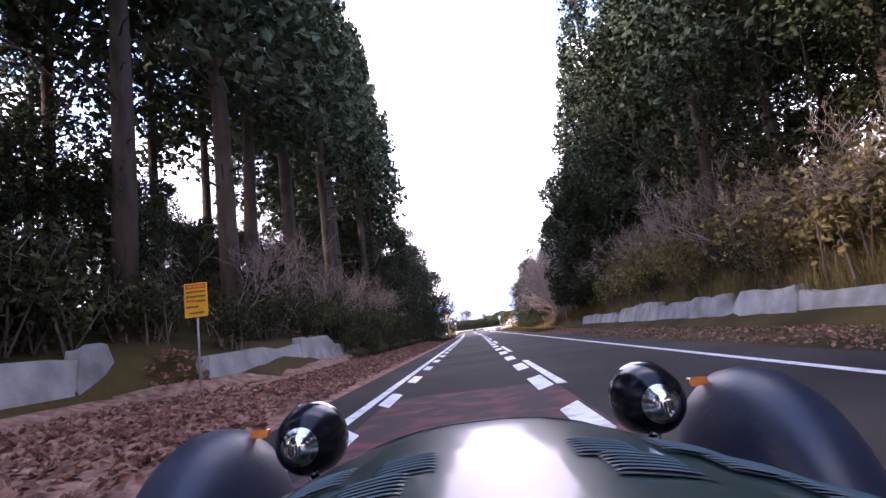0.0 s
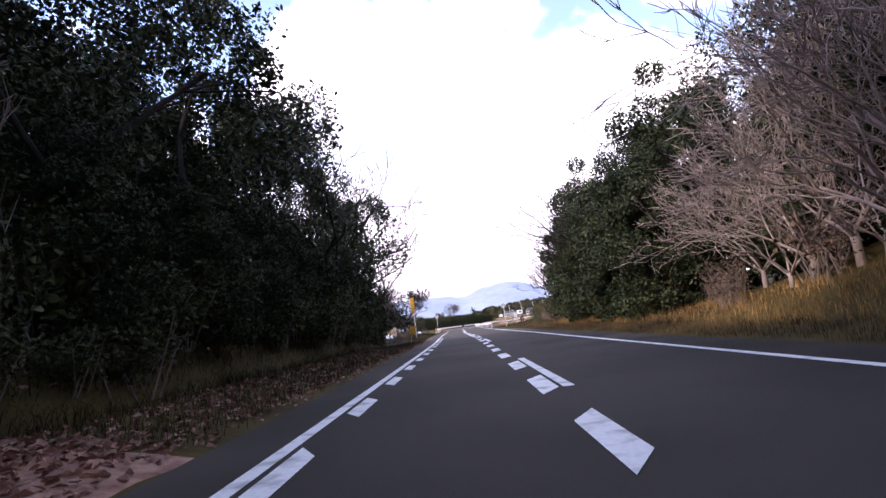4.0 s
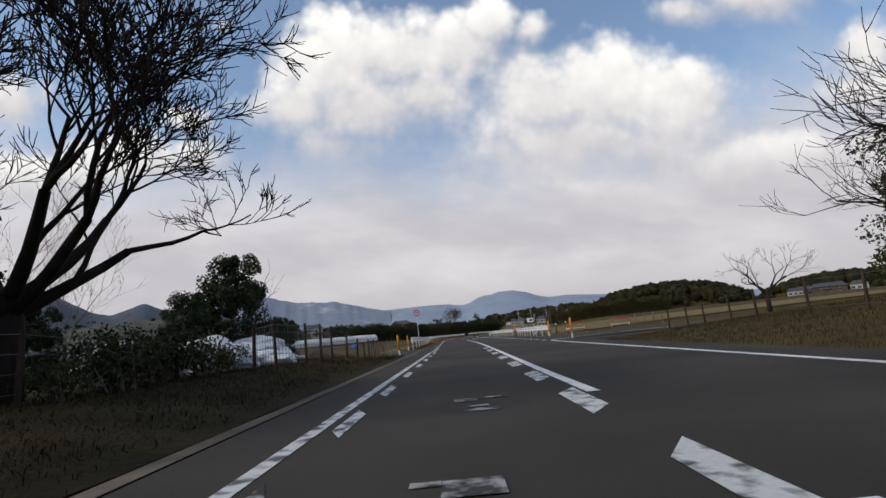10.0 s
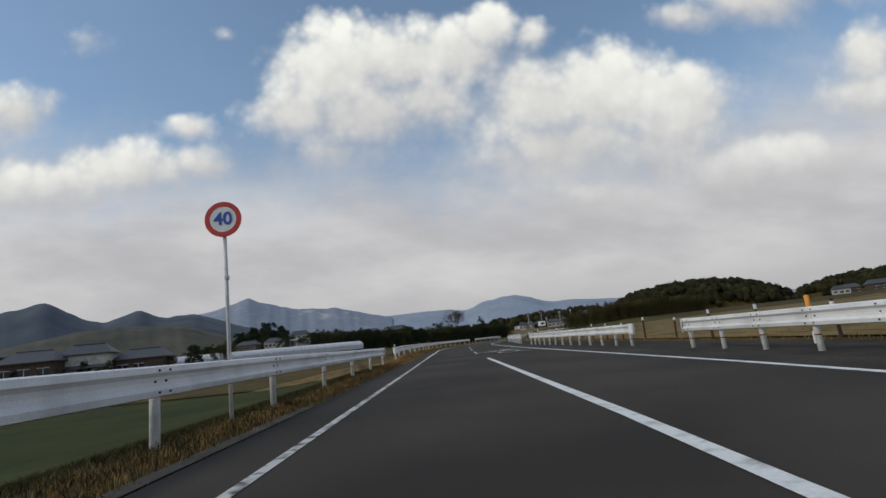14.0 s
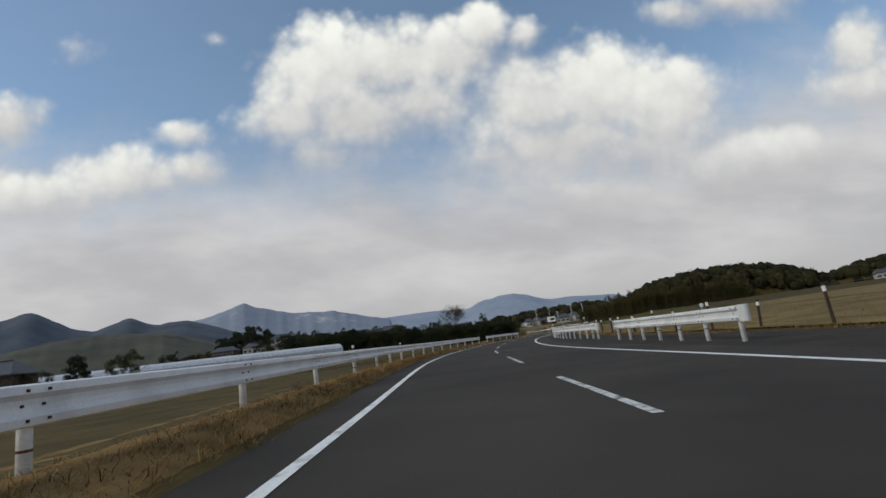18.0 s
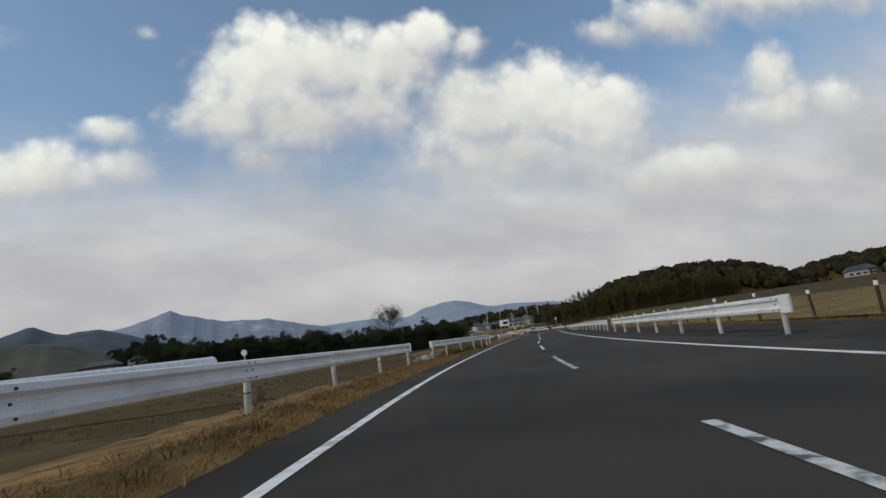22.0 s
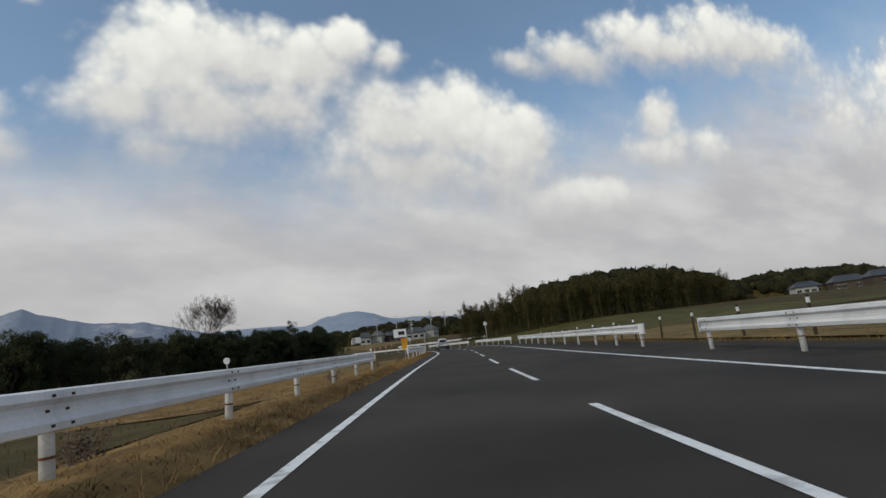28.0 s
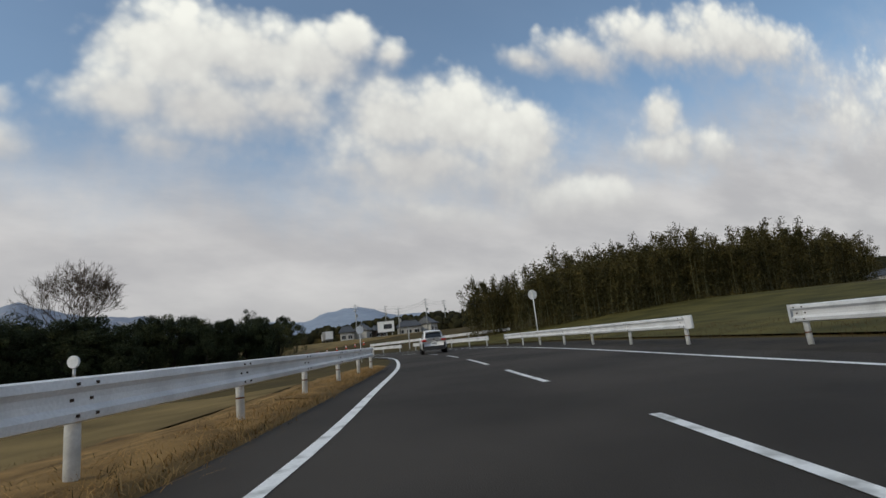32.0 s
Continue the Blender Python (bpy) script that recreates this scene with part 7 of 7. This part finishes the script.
for k in range(84):
    lay(WEED[k % 2], 256 + 0.23 * k + r6.uniform(-0.3, 0.3), -3.7 - r6.uniform(0, 1.7), 0.03, r6.uniform(0.5, 1.1))
# thin stakes and dry weeds at the corner of the vegetable plot
for k in range(24):
    p = on(127.3 + 0.10 * k + r6.uniform(-0.1, 0.1), -3.6 - r6.uniform(0, 1.1))
    z = terrain(p.x, p.y)
    solid("garden_stake", Geo().tube([(p.x, p.y, z - 0.2), (p.x + r6.uniform(-0.05, 0.05), p.y, z + r6.uniform(0.6, 1.15))], 0.014, 6), BARK if k % 3 else BARK_PALE, "thin weathered garden stake in rough grass", "stake", "garden stakes")
for k in range(22):
    lay(DRY_BRUSH[k % 3], 119 + 0.48 * k + r6.uniform(-0.3, 0.3), -4.6 - r6.uniform(0, 4.0), 0.05, r6.uniform(0.18, 0.34))
for k in range(16):
    lay(DRY_BRUSH[k % 3], 168 + 11 * k + r6.uniform(-3, 3), -3.9 - r6.uniform(0, 0.8), 0.05, r6.uniform(0.2, 0.4))
# grey gutter mouth and white stone blocks on the verge of the gap
crumple("concrete_block", (0.9, 0.6, 0.4), 71, CONCRETE, "pale concrete block at the end of the guardrail", "concrete block", 251.6, -4.6, turn=15)
crumple("concrete_block", (0.7, 0.5, 0.35), 72, CONCRETE, "pale concrete block at the end of the guardrail", "concrete block", 249.9, -4.4, turn=50)
# ---------------------------------------------------------------- cars
PAINT_WHITE = material("white_car_paint", (0.74, 0.75, 0.76), (0.80, 0.80, 0.80), 0.3, 1.0, 0.0, coat=0.8, spread=0.0)
PAINT_GREEN = material("dark_green_car_paint", (0.005, 0.030, 0.026), (0.009, 0.042, 0.036), 0.34, 1.2, 0.02, coat=0.5, spread=0.0, fine=200)
BLACK_TRIM = material("black_trim", (0.012, 0.012, 0.013), (0.03, 0.03, 0.032), 0.5, 6.0, 0.1)
BLACK_GLOSS = material("black_enamel", (0.004, 0.005, 0.007), (0.008, 0.009, 0.012), 0.22, 2.0, 0.0)
BLACK_GLOSS.node_tree.nodes["Principled BSDF"].inputs["Specular IOR Level"].default_value = 0.3
FENDER_BLACK = material("satin_dark_fender", (0.014, 0.018, 0.034), (0.026, 0.032, 0.055), 0.42, 2.0, 0.05)
CHROME = material("chrome", (0.75, 0.74, 0.72), (0.86, 0.85, 0.83), 0.12, 4.0, 0.0, metal=1.0)
RUBBER = material("tyre_rubber", (0.015, 0.015, 0.015), (0.035, 0.034, 0.033), 0.85, 8.0, 0.3)
LAMP_RED = material("tail_lamp_red", (0.35, 0.012, 0.01), (0.48, 0.02, 0.015), 0.15, 4.0, 0.0, coat=1.0)
LAMP_AMBER = material("amber_lamp", (0.65, 0.16, 0.01), (0.78, 0.24, 0.02), 0.2, 4.0, 0.0, coat=1.0)
LAMP_CLEAR = material("clear_lamp", (0.5, 0.5, 0.5), (0.7, 0.7, 0.7), 0.1, 4.0, 0.0, coat=1.0)


def wheel(parent, x, y, r, w):
    turn = Matrix.Rotation(radians(90), 3, "Y")
    tyre = part("tyre", Geo().lathe([(r * 0.62, -w / 2), (r * 0.93, -w / 2), (r, -w * 0.32), (r, w * 0.32), (r * 0.93, w / 2), (r * 0.62, w / 2)], (x, y, r), turn, 28), RUBBER, parent, smooth=True)
    part("rim", Geo().lathe([(r * 0.2, -w * 0.4), (r * 0.64, -w * 0.46), (r * 0.64, w * 0.46), (r * 0.2, w * 0.4)], (x, y, r), turn, 20), GALV, tyre, smooth=True)
    part("hub", Geo().lathe([(0.05, -w * 0.52), (0.05, w * 0.52)], (x, y, r), turn, 10), BLACK_TRIM, tyre)


def white_car(m):
    """A compact crossover, nose towards +y, tail at y = 0."""
    car = thing("white_car", "white compact crossover car driving ahead on the road", "car", at=m)
    stations = [(0.02, 0.78, 0.34, 0.98, 0.70), (0.18, 0.86, 0.26, 1.02, 0.80), (0.8, 0.885, 0.24, 1.04, 0.86), (1.8, 0.89, 0.24, 1.02, 0.87), (2.9, 0.885, 0.24, 0.98, 0.86), (3.6, 0.87, 0.25, 0.94, 0.80), (4.05, 0.80, 0.28, 0.80, 0.66), (4.18, 0.68, 0.36, 0.66, 0.52)]
    rows = []
    for y, w, z0, z1, wt in stations:
        rows.append([(-w * 0.86, y, z0), (-w, y, z0 + 0.16), (-w * 1.0, y, (z0 + z1) / 2), (-wt * 1.02, y, z1 - 0.05), (-wt * 0.9, y, z1), (0, y, z1 + 0.02), (wt * 0.9, y, z1), (wt * 1.02, y, z1 - 0.05), (w, y, (z0 + z1) / 2), (w, y, z0 + 0.16), (w * 0.86, y, z0), (0, y, z0), (-w * 0.86, y, z0)])
    g = Geo().strip(rows)
    n = len(rows[0])
    g.f += [tuple(range(n - 1)), tuple(reversed(range(len(g.v) - n, len(g.v) - 1)))]
    part("body", g, PAINT_WHITE, car, smooth=True)
    roof = [(0.16, 0.66, 1.02, 0.60), (0.34, 0.70, 1.44, 0.54), (0.75, 0.71, 1.56, 0.55), (1.5, 0.72, 1.585, 0.56), (2.2, 0.71, 1.53, 0.55), (2.6, 0.70, 1.42, 0.56), (3.15, 0.74, 1.0, 0.66)]
    rows = [[(-w, y, 0.98), (-w * 0.98, y, 1.02), (-wt - 0.02, y, z - 0.06), (-wt + 0.06, y, z), (0, y, z + 0.025), (wt - 0.06, y, z), (wt + 0.02, y, z - 0.06), (w * 0.98, y, 1.02), (w, y, 0.98)] for y, w, z, wt in roof]
    g = Geo().strip(rows)
    part("cabin", g, PAINT_WHITE, car, smooth=True)
    part("rear_window", Geo().strip([[(-0.56, 0.155, 1.06), (0, 0.135, 1.06), (0.56, 0.155, 1.06)], [(-0.50, 0.325, 1.40), (0, 0.30, 1.41), (0.50, 0.325, 1.40)]]), GLASS_DARK, car, "dark tinted rear window")
    part("spoiler", Geo().box((0, 0.30, 1.475), (1.06, 0.26, 0.045)), PAINT_WHITE, car)
    part("windscreen", Geo().strip([[(-0.52, 2.66, 1.39), (0.52, 2.66, 1.39)], [(-0.60, 3.12, 1.06), (0.60, 3.12, 1.06)]]), GLASS_DARK, car)
    for x in (-1, 1):
        part("side_window", Geo().strip([[(x * 0.735, 0.7, 1.08), (x * 0.735, 2.75, 1.08)], [(x * 0.60, 0.85, 1.46), (x * 0.60, 2.45, 1.45)]]), GLASS_DARK, car)
        lamp = part("tail_lamp", Geo().box((x * 0.66, 0.02, 0.90), (0.30, 0.10, 0.13)), LAMP_RED, car, "red tail lamp")
        part("lamp_wing", Geo().box((x * 0.79, 0.12, 0.92), (0.08, 0.22, 0.09)), LAMP_RED, lamp)
        part("headlamp", Geo().box((x * 0.62, 4.06, 0.70), (0.32, 0.12, 0.13)), LAMP_CLEAR, car)
        part("mirror", Geo().box((x * 0.95, 2.72, 1.06), (0.18, 0.10, 0.13)), PAINT_WHITE, car)
        part("wheel_arch", Geo().lathe([(0.38, -0.02), (0.40, 0.0), (0.38, 0.02)], (x * 0.875, 0.82, 0.34), Matrix.Rotation(radians(90), 3, "Y"), 24), BLACK_TRIM, car)
        for y in (0.82, 3.38):
            wheel(car, x * 0.77, y, 0.33, 0.21)
    part("bumper", Geo().box((0, 0.03, 0.40), (1.52, 0.16, 0.24)), BLACK_TRIM, car, "black lower bumper")
    part("bumper_corner", Geo().box((-0.72, -0.02, 0.55), (0.10, 0.06, 0.34)), BLACK_TRIM, car)
    part("bumper_corner", Geo().box((0.72, -0.02, 0.55), (0.10, 0.06, 0.34)), BLACK_TRIM, car)
    plate = part("number_plate", Geo().box((0, -0.005, 0.72), (0.33, 0.02, 0.165)), SIGN_WHITE, car)
    for k in range(4):
        part("plate_bar", Geo().box((-0.09 + 0.06 * k, -0.018, 0.70), (0.035, 0.006, 0.07)), SIGN_BLACK, plate)
    part("tailgate_strip", Geo().box((0, -0.005, 0.86), (0.95, 0.02, 0.045)), CHROME, car)
    part("badge", disc(0.045, 0.01, 18), CHROME, car, at=pose(0, -0.012, 0.95))
    part("wiper", Geo().tube([(0, 0.15, 1.07), (0.3, 0.135, 1.10)], 0.009, 5), BLACK_TRIM, car)
    return car


white_car(pose(37.3, 365.1, 0, 0, 0, -11.0))


def roadster(m):
    """The open two-seater that carries the camera, as it stands at the start; local +y is ahead, z = 0 the road."""
    car = thing("roadster", "dark green open roadster with cycle fenders and louvred bonnet", "car", at=m)
    stations = [(1.38, 0.16, 0.560, 0.30), (1.335, 0.26, 0.608, 0.26), (1.25, 0.32, 0.634, 0.24), (1.05, 0.40, 0.652, 0.24), (0.80, 0.51, 0.662, 0.24), (0.50, 0.60, 0.670, 0.24), (0.20, 0.66, 0.678, 0.24), (-0.10, 0.70, 0.682, 0.24)]

    def crown(w, zt):
        return [(w * u, zt - 0.115 * abs(u) ** 2.6 * (w / 0.5)) for u in (-1, -0.85, -0.65, -0.4, -0.18, 0, 0.18, 0.4, 0.65, 0.85, 1)]

    rows = []
    for y, w, zt, zb in stations:
        top = crown(w, zt)
        rows.append([(-w, y, zb)] + [(x, y, z) for x, z in top] + [(w, y, zb), (-w, y, zb)])
    g = Geo().strip(rows)
    n = len(rows[0])
    g.f += [tuple(reversed(range(n - 1))), tuple(range(len(g.v) - n, len(g.v) - 1))]
    bonnet = part("bonnet", g, PAINT_GREEN, car, "glossy dark green bonnet", smooth=True)

    def top_at(x, y):
        ys = [q[0] for q in reversed(stations)]
        w = float(np.interp(y, ys, [q[1] for q in reversed(stations)]))
        zt = float(np.interp(y, ys, [q[2] for q in reversed(stations)]))
        return zt - 0.115 * min(1.0, abs(x) / w) ** 2.6 * (w / 0.5)

    def louvre_bank(cx, cy, w, count, pitch=0.0185, sweep=0.16):
        """Pressed slots with rolled lips, each a little swept back towards the car's side."""
        for k in range(count):
            slot, lip, rows1, rows2 = Geo(), Geo(), [], []
            for u in np.linspace(0, 1, 11):
                x = cx + (u - 0.5) * w
                y = cy + pitch * k - sweep * abs(x) * (u - 0.5 if cx > 0 else 0.5 - u)
                rise = 1 - abs(2 * u - 1) ** 5
                rows1.append([(x, y + q, top_at(x, y + q) + 0.0015) for q in (0.0, 0.0145 * (0.35 + 0.65 * rise))])
                rows2.append([(x, y + q, top_at(x, y + q) + h * rise + 0.0012) for q, h in ((0.0135, 0.0030), (0.0145, 0.0050), (0.0160, 0.0046), (0.0178, 0.0))])
            slot.strip(rows1)
            lip.strip(rows2)
            part("slot", slot, BLACK_TRIM, bonnet)
            part("louvre", lip, PAINT_GREEN, bonnet, smooth=True)

    for cx, cy, w, count in ((0.172, 0.715, 0.092, 6), (0.300, 0.740, 0.092, 6), (0.342, 0.628, 0.100, 6), (0.198, 0.606, 0.095, 6), (0.385, 0.512, 0.105, 6), (-0.113, 0.718, 0.098, 6), (-0.245, 0.718, 0.095, 6), (-0.15, 0.606, 0.098, 6), (-0.29, 0.606, 0.098, 6)):
        louvre_bank(cx, cy, w, count)
    part("bonnet_seam", Geo().tube([(x, 1.20, top_at(x, 1.20) + 0.001) for x in np.linspace(-0.32, 0.32, 15)], 0.0025, 5), BLACK_TRIM, bonnet)
    part("scuttle", Geo().strip([[(x, y, z) for x, z in crown(0.70, 0.66 - 0.3 * max(0, -0.1 - y))] for y in (-0.10, -0.25, -0.45)]), PAINT_GREEN, car, smooth=True)
    part("chassis", Geo().box((0, 0.45, 0.20), (0.62, 1.7, 0.12)), BLACK_TRIM, car)
    for x in (-1, 1):
        turn = Matrix.Rotation(radians(-90), 3, "X")
        lamp = part("headlamp", Geo().lathe([(0.022, -0.074), (0.034, -0.070), (0.058, -0.052), (0.074, -0.024), (0.082, 0.010), (0.084, 0.035), (0.084, 0.045), (0.074, 0.05)], (x * 0.415, 1.275, 0.628), turn, 32), BLACK_GLOSS, car, "gloss black headlamp bowl", smooth=True)
        rear = part("chrome_cup", Geo().lathe([(0.010, -0.098), (0.026, -0.095), (0.033, -0.084), (0.034, -0.072), (0.043, -0.067), (0.045, -0.058)], (x * 0.415, 1.275, 0.628), turn, 28), CHROME, lamp, "chrome rear cup with worn emblem", smooth=True)
        for k in range(4):
            part("emblem_rib", Geo().box((x * 0.415 - 0.012 + 0.008 * k, 1.275 - 0.099, 0.628), (0.004, 0.004, 0.024 - 0.004 * (k % 2))), BLACK_TRIM, rear)
        part("lamp_rim", Geo().lathe([(0.083, 0.04), (0.088, 0.05), (0.082, 0.062), (0.06, 0.064)], (x * 0.415, 1.275, 0.628), turn, 32), CHROME, lamp, smooth=True)
        part("lamp_bracket", Geo().tube([(x * 0.415, 1.28, 0.56), (x * 0.39, 1.29, 0.48), (x * 0.24, 1.30, 0.44)], 0.014, 10), CHROME, car, smooth=True)
        # cycle fender: an arch over the wheel
        gx, gy, gz, rad, hw = x * 0.712, 1.40, 0.31, 0.352, 0.180
        outer = [(u, 0.235 * abs(u) ** 2.7) for u in (-1, -0.94, -0.85, -0.7, -0.5, -0.25, 0, 0.25, 0.5, 0.7, 0.85, 0.94, 1)]
        ring = outer + [(u * 0.96, drop + 0.014) for u, drop in reversed(outer)] + [outer[0]]
        rows = []
        for k in range(25):
            a = radians(-8 + 186 * k / 24)
            rows.append([(gx + hw * u, gy - math.cos(a) * (rad - drop), gz + math.sin(a) * (rad - drop)) for u, drop in ring])
        fender = part("fender", Geo().strip(rows), FENDER_BLACK, car, "satin dark blue-black cycle fender", smooth=True)
        part("indicator", rounded_plate(0.05, 0.022, 0.022, 0.008), LAMP_AMBER, fender, "small amber indicator", at=pose(gx - x * 0.105, gy + 0.06, gz + rad - 0.030))
        wheel(car, gx, gy, 0.29, 0.17)
    return car


roadster(pose(0.002, 0.0, 0.02, 0, 0, 0.6))
